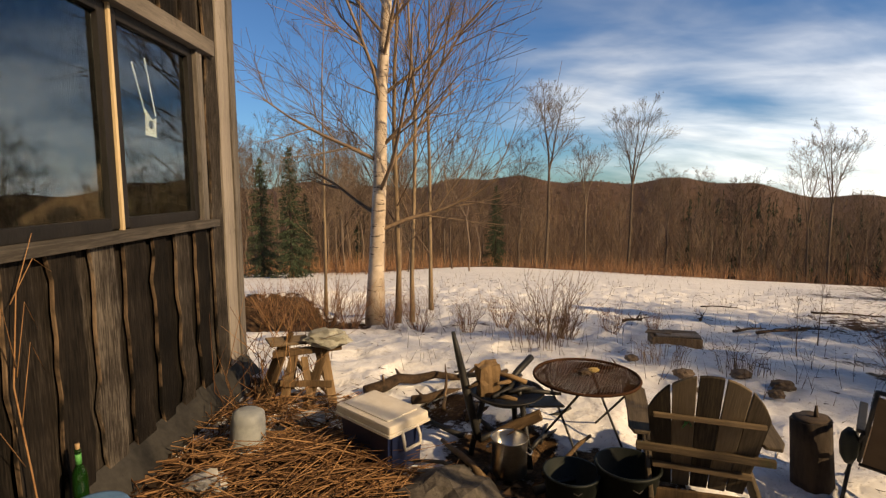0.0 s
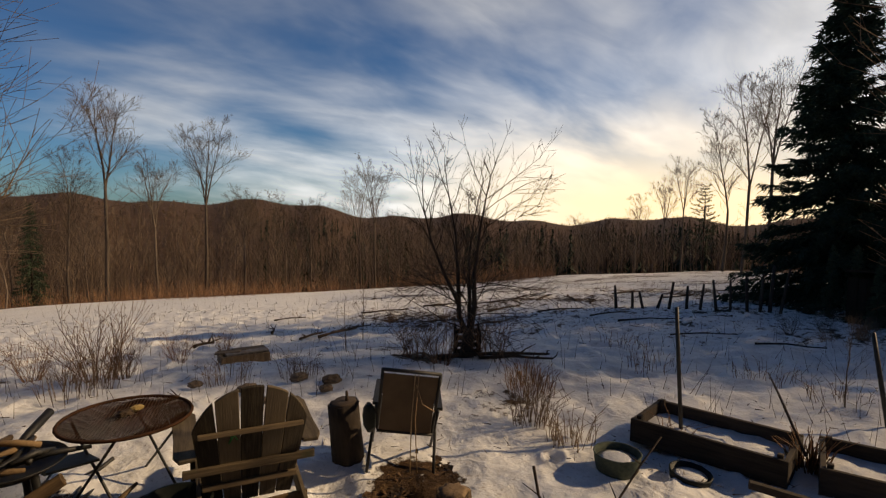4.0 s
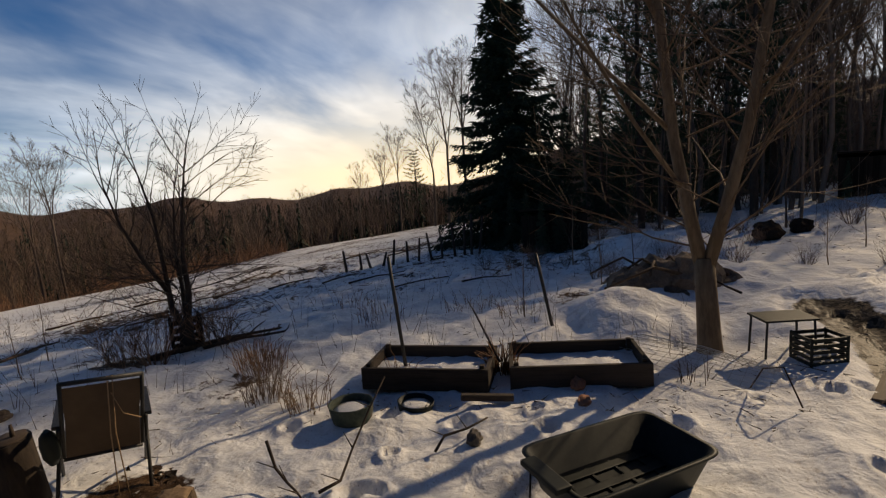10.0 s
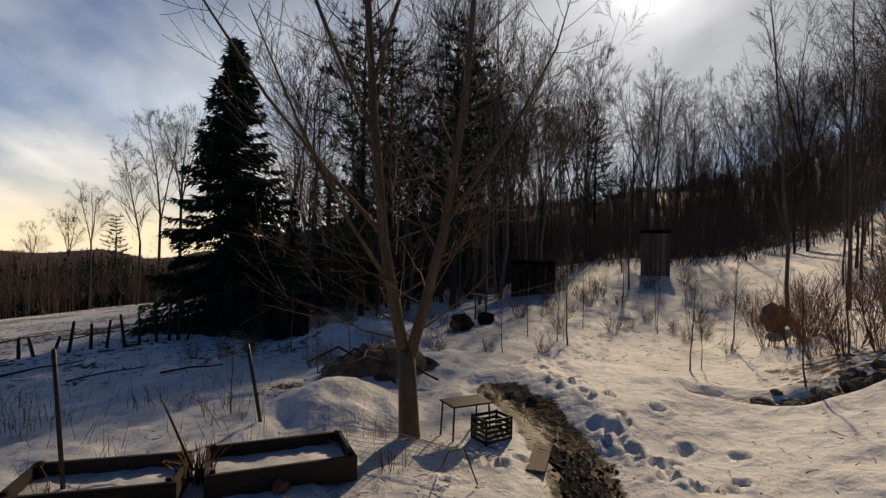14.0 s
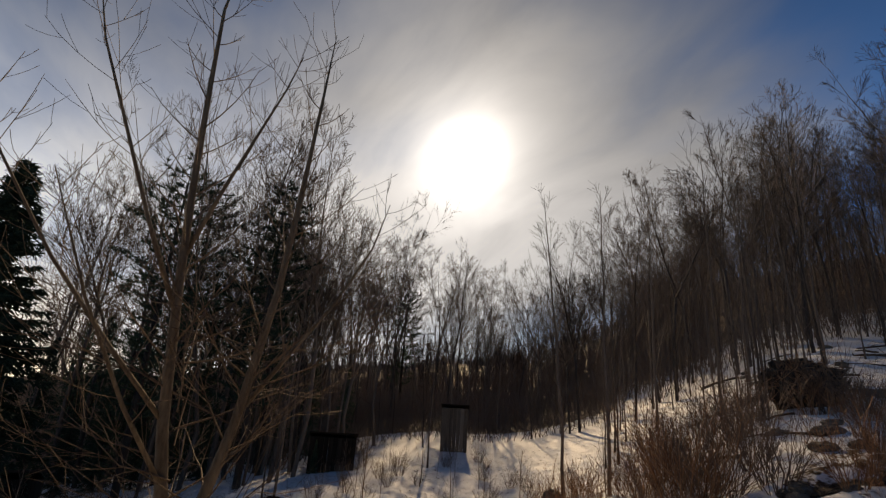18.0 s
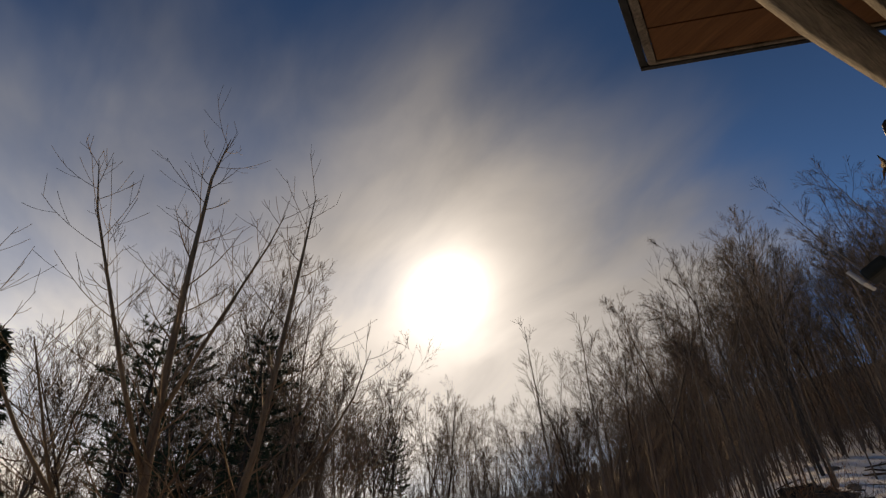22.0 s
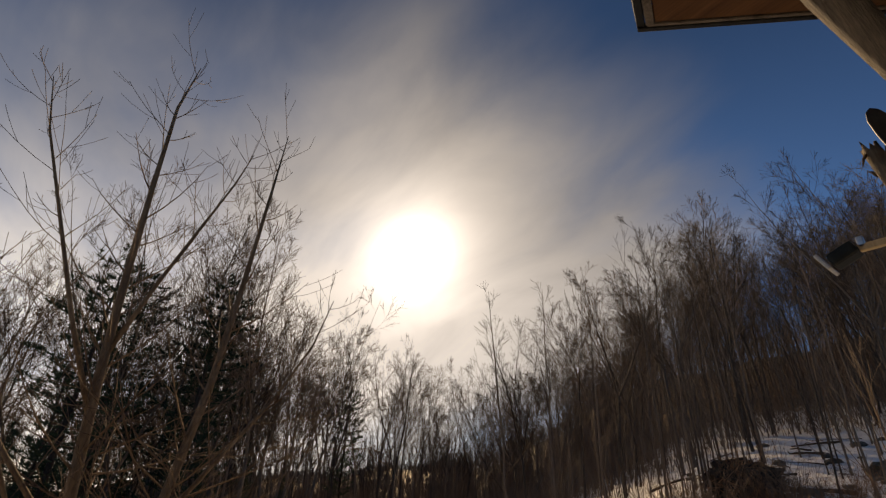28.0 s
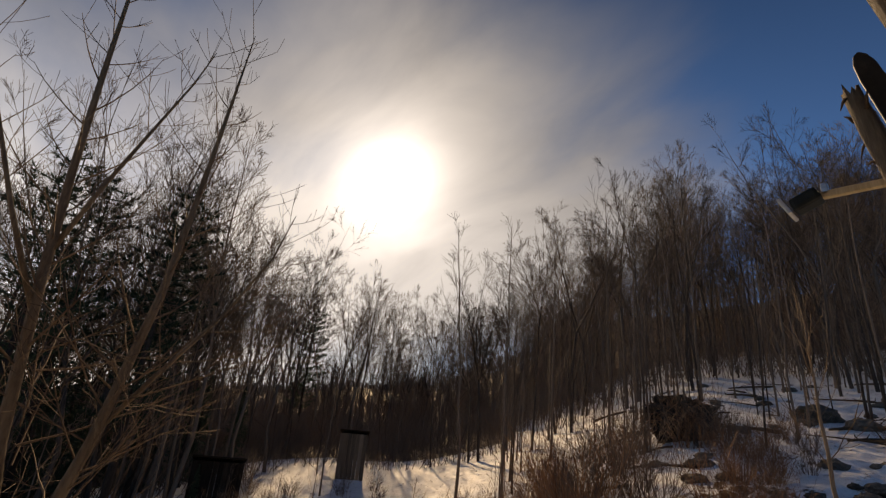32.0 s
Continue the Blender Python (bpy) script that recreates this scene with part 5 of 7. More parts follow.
part("timber", rod([(0.25, -1.10, 4.17), (0.235, -1.76, 4.17), (0.215, -2.12, 4.175), (0.15, -2.74, 4.17), (0.09, -3.30, 4.17)], [0.075, 0.078, 0.08, 0.078, 0.08], 9), M["peeled_y"], beam)
part("timber", rod([(0.06, -1.30, 4.33), (0.03, -2.1, 4.33), (-0.05, -3.30, 4.33)], [0.07, 0.072, 0.07], 9), M["peeled_y"], beam)
b = part("cap_board", box(0.035, 2.2, 0.30, (0.0, 0, 0)), M["old_y"], beam)
b.location, b.rotation_euler = (-0.10, -2.25, 4.40), (0, radians(8), radians(-6))
wing = thing("wall_porch", (0, 0, 0), "board wall closing the porch end", "wall", kind="structure")
part("backing", box(1.7, 0.06, 4.1, (-1.25, -3.3, 2.05), bev=0), M["siding"], wing)

# leaning post with a ski, and the lamp
post = thing("leaning_post", (-0.26, -2.96, 0), "leaning peeled log post with torn bark at the porch", "post")
bm = lathe([(float(np.interp(h, [-0.2, 1.0, 2.2, 2.9, 3.3, 3.7, 4.0], [0.085, 0.075, 0.058, 0.048, 0.042, 0.043, 0.036])), h) for h in np.linspace(-0.2, 3.98, 70)] + [(0.02, 3.95)], 22)
for v in bm.verts:
    a, h = math.atan2(v.co.y, v.co.x), v.co.z
    q = Vector((math.cos(a) * 1.6, math.sin(a) * 1.6, h * 1.1))
    k = 1 + 0.30 * noise.noise(q * 1.3) + 0.16 * noise.noise(Vector((q.x * 4, q.y * 4, h * 2.5)))
    v.co.x, v.co.y = v.co.x * k, v.co.y * k
    if h > 3.8:
        v.co.z += 0.07 * noise.noise(Vector((q.x * 2, q.y * 2, 3.0)))
bmesh.ops.transform(bm, matrix=pose(0, 0, 0, 0, 9.4, 0), verts=bm.verts)
part("log", bm, M["peeled"], post)
rs2 = np.random.RandomState(8)
for k in range(14):
    h, a = rs2.uniform(2.9, 3.95), rs2.uniform(0, 6.28)
    c = np.array([h * math.sin(radians(9.4)) + 0.040 * math.cos(a), 0.040 * math.sin(a), h * math.cos(radians(9.4))])
    tip = c + np.array([math.cos(a) * 0.035, math.sin(a) * 0.035, rs2.uniform(-0.14, 0.08)])
    part("bark_strip", rod([tuple(c), tuple((c + tip) / 2 + (0, 0, 0.01)), tuple(tip)], [0.009, 0.007, 0.002], 4), M["log_bark"], post, "torn strip of bark")
ski = thing("old_ski", pose(0.157, -3.29, 3.24, 0, 9.9, 0), "old dark ski with metal edge and binding, on the post", "ski")
out = [(-0.046, -0.9), (-0.043, 0.0), (-0.052, 0.70), (-0.057, 0.95), (-0.05, 1.06), (-0.03, 1.12), (0.0, 1.145), (0.03, 1.12), (0.05, 1.06), (0.057, 0.95), (0.052, 0.70), (0.043, 0.0), (0.046, -0.9)]
part("blade", slab(out[::-1], 0.014, rot=(90, 0, 25)), M["black_metal"], ski)
part("edge", rod([(-0.045, -0.026, -0.5), (-0.041, -0.028, 0.3), (-0.050, -0.03, 0.9)], 0.004, 6), M["steel"], ski, "bright steel edge")
part("binding", box(0.07, 0.09, 0.30, (0.02, 0.05, 0.28), (12, 0, 0), 0.02), M["black_plastic"], ski, "black boot binding")
part("strap", box(0.10, 0.10, 0.05, (0.02, 0.04, 0.05), bev=0.015), M["steel"], ski, "metal clasp")
lamp = thing("porch_flood_lamp", (0.28, -3.06, 3.475), "small outdoor flood lamp on a yellow wooden arm", "lamp")
part("arm", box(0.46, 0.03, 0.035, (0.10, 0, 0.0), (0, -3, 0)), M["new_wood"], lamp, "yellowish wooden arm")
part("housing", box(0.13, 0.10, 0.07, (0.38, 0, 0.0), (0, 20, 0), 0.02), M["black_plastic"], lamp)
part("lens", box(0.02, 0.12, 0.10, (0.465, 0, -0.02), (0, 25, 0), 0.008), M["lamp_lens"], lamp, "clear rectangular lens")
part("bracket", box(0.03, 0.03, 0.06, (0.30, 0, 0.04)), M["steel"], lamp)

# ---- things by the cabin ----


def turned(az_):
    """Degrees about z that turn +y to a compass bearing."""
    return -az_


def log_piece(length, r, seed, ends=True, mat="log_bark", rough=0.06):
    rs3 = np.random.RandomState(seed)
    prof = [(r * 0.97, 0), (r * rs3.uniform(0.95, 1.05), length * 0.35), (r * rs3.uniform(0.9, 1.0), length * 0.7), (r * 0.92, length)]
    return lathe(prof, 18, rough=rough, seed=seed)


cooler = thing("cooler", pose(-0.46, 3.66, -0.03, 0, 0, -42), "navy blue cool box with a cream-white lid and handle", "cooler")
bm = bmesh.new()
low = [(-0.25, -0.15), (0.25, -0.15), (0.25, 0.15), (-0.25, 0.15)]
a = [bm.verts.new((x, y, 0.0)) for x, y in low]
b = [bm.verts.new((x * 1.1, y * 1.12, 0.34)) for x, y in low]
for k in range(4):
    bm.faces.new((a[k], a[(k + 1) % 4], b[(k + 1) % 4], b[k]))
bm.faces.new(a[::-1])
bm.faces.new(b)
bmesh.ops.bevel(bm, geom=bm.edges[:], offset=0.022, segments=3, affect="EDGES")
body = part("body", bm, M["blue_plastic"], cooler)
lid = part("lid", box(0.585, 0.375, 0.065, (0, 0, 0.372), bev=0.02), M["white_plastic"], cooler, "cream-white lid")
part("lid_panel", box(0.48, 0.28, 0.012, (-0.02, 0, 0.406), bev=0.006), M["white_plastic"], lid)
part("rim", box(0.60, 0.39, 0.02, (0, 0, 0.336), bev=0.008), M["white_plastic"], cooler)
for s in (-1, 1):
    part("handle", rod([(s * 0.29, -0.07, 0.335), (s * 0.315, -0.075, 0.27), (s * 0.318, -0.07, 0.215), (s * 0.318, 0.07, 0.215), (s * 0.315, 0.075, 0.27), (s * 0.29, 0.07, 0.335)], 0.012, 8), M["white_plastic"], cooler, "cream-white swing handle")

jug = thing("plastic_bucket", pose(-1.47, 3.74, 0.02, 0, 4, 0) @ Matrix.Scale(1.12, 4), "upturned pale grey plastic bucket among reeds", "bucket")
part("shell", lathe([(0.115, 0.0), (0.118, 0.03), (0.108, 0.20), (0.10, 0.245), (0.07, 0.262), (0.0, 0.265)], 28), M["grey_plastic"], jug)
part("rim", lathe([(0.112, 0.0), (0.124, 0.004), (0.124, 0.028), (0.112, 0.032)], 28), M["grey_plastic"], jug)

bottle = thing("wine_bottle", (-1.98, 2.72, 0.20), "green glass bottle with a cork, against the wall", "bottle")
part("glass", lathe([(0.034, 0.0), (0.038, 0.01), (0.038, 0.19), (0.030, 0.225), (0.015, 0.255), (0.0135, 0.32), (0.0155, 0.325), (0.0155, 0.345), (0.012, 0.345)], 24), M["bottle"], bottle)
part("cork", lathe([(0.011, 0.33), (0.012, 0.375), (0.0, 0.376)], 12), M["tan_wood"], bottle, "cork stopper")
part("foil", lathe([(0.0155, 0.262), (0.0152, 0.318)], 16), M["sap_green"], bottle, "green neck foil")
tub = thing("blue_tub", pose(-1.82, 2.58, 0.02, 6, 0, 0), "faded blue plastic tub with a broken rim", "tub")
part("shell", lathe([(0.02, 0.01), (0.14, 0.01), (0.165, 0.24), (0.175, 0.26), (0.168, 0.262), (0.155, 0.24), (0.13, 0.03), (0.0, 0.03)], 26), M["tub_blue"], tub)
part("rim", lathe([(0.165, 0.235), (0.182, 0.24), (0.182, 0.262), (0.168, 0.265)], 26), M["tub_blue"], tub)


def crumple(name, at, size, seed, mat, label, cat):
    bm = bmesh.new()
    bmesh.ops.create_icosphere(bm, subdivisions=3, radius=1)
    for v in bm.verts:
        v.co *= 1 + 0.35 * noise.noise(v.co * 2.2 + Vector((seed, 0, 0))) + 0.18 * noise.noise(v.co * 6 + Vector((0, seed, 0)))
        v.co = Vector((v.co.x * size[0], v.co.y * size[1], v.co.z * size[2]))
    me = bpy.data.meshes.new(name)
    bm.to_mesh(me)
    bm.free()
    me.materials.append(mat)
    ob = new(name, me)
    ob.location = at
    return tagged(ob, label, cat)


crumple("plastic_bag", (-1.52, 3.18, 0.07), (0.13, 0.10, 0.08), 1, M["bag"], "crumpled clear plastic bag on dead reeds", "bag")
crumple("plastic_wrap", (-1.12, 4.15, 0.06), (0.14, 0.10, 0.05), 2, M["bag"], "crumpled clear plastic sheet on dead reeds", "bag")


def stems(bag, seed, n, place, length, width, flat=0.1, drift=None):
    """Loose straws strewn over an area."""
    rs3 = np.random.RandomState(seed)
    for _ in range(n):
        x, y, z = place(rs3)
        a = rs3.uniform(0, 6.28) if drift is None else drift + rs3.normal(0, 0.5)
        L = length * rs3.uniform(0.4, 1.2)
        d = np.array([math.cos(a), math.sin(a), rs3.normal(0, flat)]) * L / 2
        c = np.array([x, y, z])
        bend = np.array([0, 0, rs3.uniform(0, 0.04)])
        bag.tube([c - d, c + bend, c + d], [width, width * 0.9, width * 0.5], 3, cap=False)


def heap(cx, cy, rx, ry, h):
    def place(r):
        q, a = math.sqrt(r.uniform(0, 1)), r.uniform(0, 6.28)
        x, y = cx + rx * q * math.cos(a), cy + ry * q * math.sin(a)
        return x, y, ground_z(x, y) + 0.01 + h * (1 - q * q) * r.uniform(0.1, 1.0)

    return place


bag = Bag()
stems(bag, 3, 420, heap(-0.95, 3.35, 0.72, 0.62, 0.20), 0.75, 0.0046, 0.18, 0.5)
stems(bag, 4, 260, heap(-1.35, 4.1, 0.6, 0.6, 0.16), 0.6, 0.0042, 0.22)
stems(bag, 14, 180, heap(-0.6, 2.9, 0.8, 0.5, 0.10), 0.6, 0.0042, 0.16)
stems(bag, 15, 120, heap(-1.75, 3.1, 0.3, 0.9, 0.08), 0.35, 0.005, 0.2)
stems(bag, 16, 40, heap(-1.0, 3.5, 0.8, 0.7, 0.16), 0.9, 0.0075, 0.22)
tagged(new("reed_heap", bag.mesh("reed_heap", M["straw"])), "heap of cut dry reeds and straw beside the cool box", "straw", kind="stuff")


def leaves(seed, n, place, size, tip=0.3):
    rs3, vs, fs = np.random.RandomState(seed), [], []
    for _ in range(n):
        c = np.array(place(rs3))
        u = rs3.normal(size=3) * (1, 1, tip)
        u /= np.linalg.norm(u)
        v = np.cross(u, (rs3.normal(0, tip), rs3.normal(0, tip), 1))
        s = size * rs3.uniform(0.5, 1.3)
        i = len(vs)
        vs.extend([tuple(c - u * s), tuple(c + v * s * 0.6 + (0, 0, 0.01)), tuple(c + u * s), tuple(c - v * s * 0.6 + (0, 0, 0.012))])
        fs.extend([(i, i + 1, i + 2), (i, i + 2, i + 3)])
    return vs, fs


v, f = leaves(6, 700, heap(-1.2, 3.5, 1.0, 1.3, 0.05), 0.045)
v2, f2 = leaves(7, 500, heap(0.4, 2.8, 1.5, 0.7, 0.03), 0.045)
f2 = [tuple(i + len(v) for i in q) for q in f2]
tagged(new("leaf_litter", mesh_of("leaf_litter", v + v2, f + f2, M["leaf"])), "dry brown leaves scattered on bare ground", "leaves", kind="stuff")

# broken trestle with a pale stone on it
trestle = thing("wooden_trestle", pose(-1.32, 4.72, -0.06, 0, 0, 10), "broken tan wooden trestle leaning by the cabin corner", "trestle")
for x0, y0, x1, y1, h, wd in ((-0.18, -0.30, -0.06, 0.05, 0.52, 0.08), (0.02, -0.30, 0.20, 0.03, 0.50, 0.085), (0.30, -0.30, 0.20, 0.02, 0.48, 0.08), (-0.34, -0.22, -0.10, 0.1, 0.66, 0.06), (0.24, 0.30, 0.14, 0.05, 0.5, 0.07), (-0.15, 0.32, -0.08, 0.06, 0.5, 0.07), (-0.42, -0.1, -0.16, 0.16, 0.6, 0.09), (0.12, -0.36, 0.02, 0.0, 0.45, 0.06), (0.38, -0.1, -0.1, 0.1, 0.42, 0.07)):
    a3, b3 = Vector((x0, y0, -0.02)), Vector((x1, y1, h))
    b = part("leg", box(wd, 0.022, (b3 - a3).length, bev=0.004), M["old_tan"], trestle)
    b.matrix_local = Matrix.Translation((a3 + b3) / 2) @ (b3 - a3).to_track_quat("Z", "Y").to_matrix().to_4x4()
part("top_rail", box(0.62, 0.09, 0.05, (0.05, 0.04, 0.50), (0, -3, 4)), M["old_tan"], trestle)
part("brace", box(0.45, 0.02, 0.06, (0.05, -0.18, 0.26), (0, 4, 0)), M["old_tan"], trestle)
part("scrap_board", box(0.40, 0.16, 0.02, (-0.12, 0.10, 0.58), (14, 6, 30)), M["old_x"], trestle)
crumple("pale_stone", (-1.10, 4.80, 0.54), (0.20, 0.14, 0.09), 5, M["pale_stone"], "flat pale greenish stone resting on the trestle", "stone")
bag, rs3 = Bag(), np.random.RandomState(12)
for k in range(46):
    x, y = rs3.uniform(-2.0, -1.2), rs3.uniform(4.2, 5.4)
    bag.tube([(x, y, 0), (x + rs3.normal(0, 0.1), y + rs3.normal(0, 0.1), rs3.uniform(0.2, 0.4)), (x + rs3.normal(0, 0.25), y + rs3.normal(0, 0.25), rs3.uniform(0.45, 1.0))], [0.005, 0.004, 0.002], 3, cap=False)
tagged(new("dry_weeds", bag.mesh("dry_weeds", M["straw"])), "dry weeds standing at the cabin corner", "weeds", kind="stuff")
weed = thing("dead_stalk", (-1.99, 2.42, 0.1), "tall dead branching weed stalk against the wall", "weed")
part("stalk", rod([(0.05, 0.0, 0), (-0.02, 0.03, 0.45), (-0.06, 0.02, 0.9), (-0.04, 0.06, 1.35), (-0.02, 0.16, 1.62)], [0.005, 0.0045, 0.004, 0.003, 0.0015], 6), M["straw"], weed)
for z0, dy, dz in ((0.5, -0.25, 0.25), (0.7, 0.12, 0.4), (0.95, 0.1, 0.35), (1.0, -0.12, 0.3), (1.3, 0.22, 0.2)):
    part("twig", rod([(-0.04, 0.02, z0), (-0.02, 0.02 + dy * 0.6, z0 + dz), (0.0, 0.02 + dy, z0 + dz * 0.6)], [0.0028, 0.002, 0.001], 5), M["straw"], weed)

# driftwood, charred sticks


def driftwood(pts, r, seed, name="fallen_log", label="curved brown driftwood log lying on the snow", group="logs on the snow", mat="drift", twigs=3):
    """A crooked limb through ground points (x, y, height over ground)."""
    rs3 = np.random.RandomState(seed)
    way = [np.array((x, y, ground_z(x, y) + h)) for x, y, h in pts]
    full = [way[0]]
    for a, b in zip(way, way[1:]):
        full.extend([(a + b) / 2 + rs3.normal(0, 0.25 * r, 3), b])
    radii = [r * (1 - 0.5 * k / (len(full) - 1)) * rs3.uniform(0.85, 1.15) for k in range(len(full))]
    lg = thing(name, (0, 0, 0), label, "log", group)
    part("stem", rod([tuple(p) for p in full], radii, 9), M[mat], lg)
    for k in range(twigs):
        q = full[rs3.randint(1, len(full))]
        t_ = q + np.array((rs3.normal(0, 3.5 * r), rs3.normal(0, 3.5 * r), abs(rs3.normal(0, 2.2 * r))))
        part("twig", rod([tuple(q), tuple((q + t_) / 2 + rs3.normal(0, 0.4 * r, 3)), tuple(t_)], [r * 0.4, r * 0.3, r * 0.12], 5), M[mat], lg)
    return lg


driftwood([(-0.75, 4.75, 0.05), (-0.45, 4.98, 0.09), (-0.1, 5.06, 0.10), (0.25, 5.0, 0.06)], 0.062, 1)
driftwood([(-0.30, 4.6, 0.03), (0.0, 4.72, 0.06), (0.35, 4.86, 0.05)], 0.045, 2)
driftwood([(0.10, 5.25, 0.03), (0.5, 5.4, 0.05), (0.95, 5.45, 0.03)], 0.04, 3)
driftwood([(0.30, 4.3, 0.04), (0.55, 4.5, 0.08), (0.95, 4.62, 0.05)], 0.035, 4)
rs4 = np.random.RandomState(55)
for k in range(16):
    x, y, a = rs4.uniform(-0.1, 0.95), rs4.uniform(3.2, 4.6), rs4.uniform(0, 3.1)
    q = rs4.uniform(0.12, 0.3)
    driftwood([(x - q * math.cos(a), y - q * math.sin(a), 0.03), (x, y, 0.06), (x + q * math.cos(a), y + q * math.sin(a), rs4.uniform(0.03, 0.14))], rs4.uniform(0.016, 0.034), 60 + k, "charred_stick", "charred black stick of firewood by the fire bowl", "charred sticks", "black_metal" if k % 3 else "old_tan", 0)


def rough_block(sx, sy, sz, seed):
    """A split billet: chipped, uneven faces."""
    bm = bmesh.new()
    bmesh.ops.create_cube(bm, size=1)
    bmesh.ops.subdivide_edges(bm, edges=bm.edges[:], cuts=4, use_grid_fill=True)
    for v in bm.verts:
        q = v.co.copy()
        v.co = Vector((q.x * sx, q.y * sy, q.z * sz)) * (1 + 0.10 * noise.noise(q * 2.5 + Vector((seed, 0, 0))))
        v.co += Vector((noise.noise(q * 3 + Vector((0, seed, 0))), noise.noise(q * 3 + Vector((5, 0, seed))), noise.noise(q * 4 + Vector((seed, 9, 0))))) * 0.14 * min(sx, sy, sz)
    return bm


# fire bowl on legs
grill = thing("fire_bowl", pose(0.44, 3.70, 0.0, 0, 0, 15), "sooty black iron fire bowl on three legs, holding wood", "grill")
part("bowl", lathe([(0.02, 0.40), (0.16, 0.415), (0.24, 0.46), (0.275, 0.485), (0.27, 0.49), (0.235, 0.475), (0.15, 0.435), (0.0, 0.425)], 28), M["black_metal"], grill)
for k in range(3):
    t_ = radians(120 * k + 50)
    part("leg", rod([(0.17 * math.cos(t_), 0.17 * math.sin(t_), 0.42), (0.26 * math.cos(t_), 0.26 * math.sin(t_), 0.0)], 0.022, 8), M["black_metal"], grill)
part("handle_bar", rod([(0.05, 0.08, 0.50), (0.16, 0.16, 0.56), (0.30, 0.24, 0.63)], 0.026, 8), M["black_metal"], grill)
part("shelf", box(0.30, 0.2, 0.015, (0.28, 0.02, 0.36), (0, 6, 0)), M["black_metal"], grill)
block = thing("split_log", pose(0.30, 3.66, 0.585, 8, -6, 20), "split tan log standing in the fire bowl", "log")
part("block", rough_block(0.15, 0.09, 0.23, 3), M["old_tan"], block)
split = thing("split_log", pose(0.52, 3.55, 0.30, 60, 20, 70), "charred split log under the fire bowl", "log")
part("block", rough_block(0.08, 0.07, 0.32, 8), M["old_tan"], split)
pipe = thing("charred_pole", pose(0.155, 3.66, 0.48, 0, -13, 0), "charred wooden pole propped in the fire bowl", "pole")
part("pole", lathe([(0.026, -0.35), (0.03, 0.0), (0.022, 0.28), (0.012, 0.46)], 9, rough=0.08), M["black_metal"], pipe)
pot = thing("steel_stock_pot", (0.43, 3.40, 0.02), "dented stainless stock pot with ring handles", "pot")
part("body", lathe([(0.105, 0.0), (0.118, 0.012), (0.12, 0.25), (0.128, 0.26), (0.122, 0.262), (0.114, 0.25), (0.11, 0.03), (0.0, 0.025)], 32), M["steel"], pot)
for t_ in (-20, 160):
    c_, s_ = math.cos(radians(t_)), math.sin(radians(t_))
    part("handle", rod([(0.12 * c_ - 0.035 * s_, 0.12 * s_ + 0.035 * c_, 0.19), (0.15 * c_ - 0.03 * s_, 0.15 * s_ + 0.03 * c_, 0.17), (0.15 * c_ + 0.03 * s_, 0.15 * s_ - 0.03 * c_, 0.17), (0.12 * c_ + 0.035 * s_, 0.12 * s_ - 0.035 * c_, 0.19)], 0.005, 6), M["steel"], pot)
rs4 = np.random.RandomState(88)
for k in range(11):
    a, q, z_ = rs4.uniform(0, 6.28), rs4.uniform(0.10, 0.24), rs4.uniform(0.47, 0.56)
    cx, cy = 0.44 + rs4.normal(0, 0.09), 3.70 + rs4.normal(0, 0.09)
    st = thing("charred_stick", (cx, cy, z_), "charred black stick of firewood in the fire bowl", "stick", "charred sticks in the fire bowl")
    part("stem", rod([(-q * math.cos(a), -q * math.sin(a), rs4.uniform(-0.02, 0.02)), (0.01, 0, 0.012), (q * math.cos(a), q * math.sin(a), rs4.uniform(-0.01, 0.07))], [0.017, 0.02, 0.011], 6), M["black_metal" if k % 3 else "old_tan"], st)
boulder = crumple("mossy_boulder", (0.02, 3.10, -0.02), (0.36, 0.30, 0.16), 9, M["stone"], "low mossy boulder half buried beside the cool box", "boulder")

# folding mesh table
table = thing("folding_mesh_table", pose(1.05, 3.83, -0.03, 0, 0, 20), "round rusted wire-mesh folding table in the snow", "table")
bm = rod([(0.385 * math.cos(k * 0.1963), 0.385 * math.sin(k * 0.1963), 0.575) for k in range(33)], 0.011, 6)
part("rim", bm, M["rust"], table)
bag = Bag()
for s in (1, -1):
    for k in range(-18, 19):
        c = k * 0.0205
        half = math.sqrt(max(0.0, 0.38**2 - c * c))
        a3 = radians(45)
        ends = [(half * q * math.cos(a3) - c * s * math.sin(a3), s * half * q * math.sin(a3) + c * math.cos(a3), 0.574 - 0.02 * (1 - abs(q)) ) for q in (-1, -0.4, 0.4, 1)]
        bag.tube(ends, [0.0034] * 4, 4, cap=False)
part("mesh_top", bag.mesh("mesh_top", M["rust"]), None, table, "rusted lattice top")
for x in (-0.24, 0.24):
    part("leg", rod([(x, -0.26, 0.56), (x * 0.95, 0.26, 0.0)], 0.009, 8), M["black_metal"], table)
    part("leg", rod([(x * 0.85, 0.26, 0.56), (x * 0.8, -0.26, 0.0)], 0.009, 8), M["black_metal"], table)
part("stretcher", rod([(-0.23, 0.25, 0.02), (0.23, 0.25, 0.02)], 0.008, 8), M["black_metal"], table)
part("stretcher", rod([(-0.2, -0.25, 0.02), (0.2, -0.25, 0.02)], 0.008, 8), M["black_metal"], table)
crumple("fruit_peel", (1.12, 3.89, 0.568), (0.045, 0.022, 0.02), 3, M["yellow"], "dried yellow fruit peel on the table", "peel")
crumple("pine_cone", (1.04, 3.85, 0.563), (0.05, 0.04, 0.02), 4, M["log_bark"], "small dark pine cone on the table", "cone")
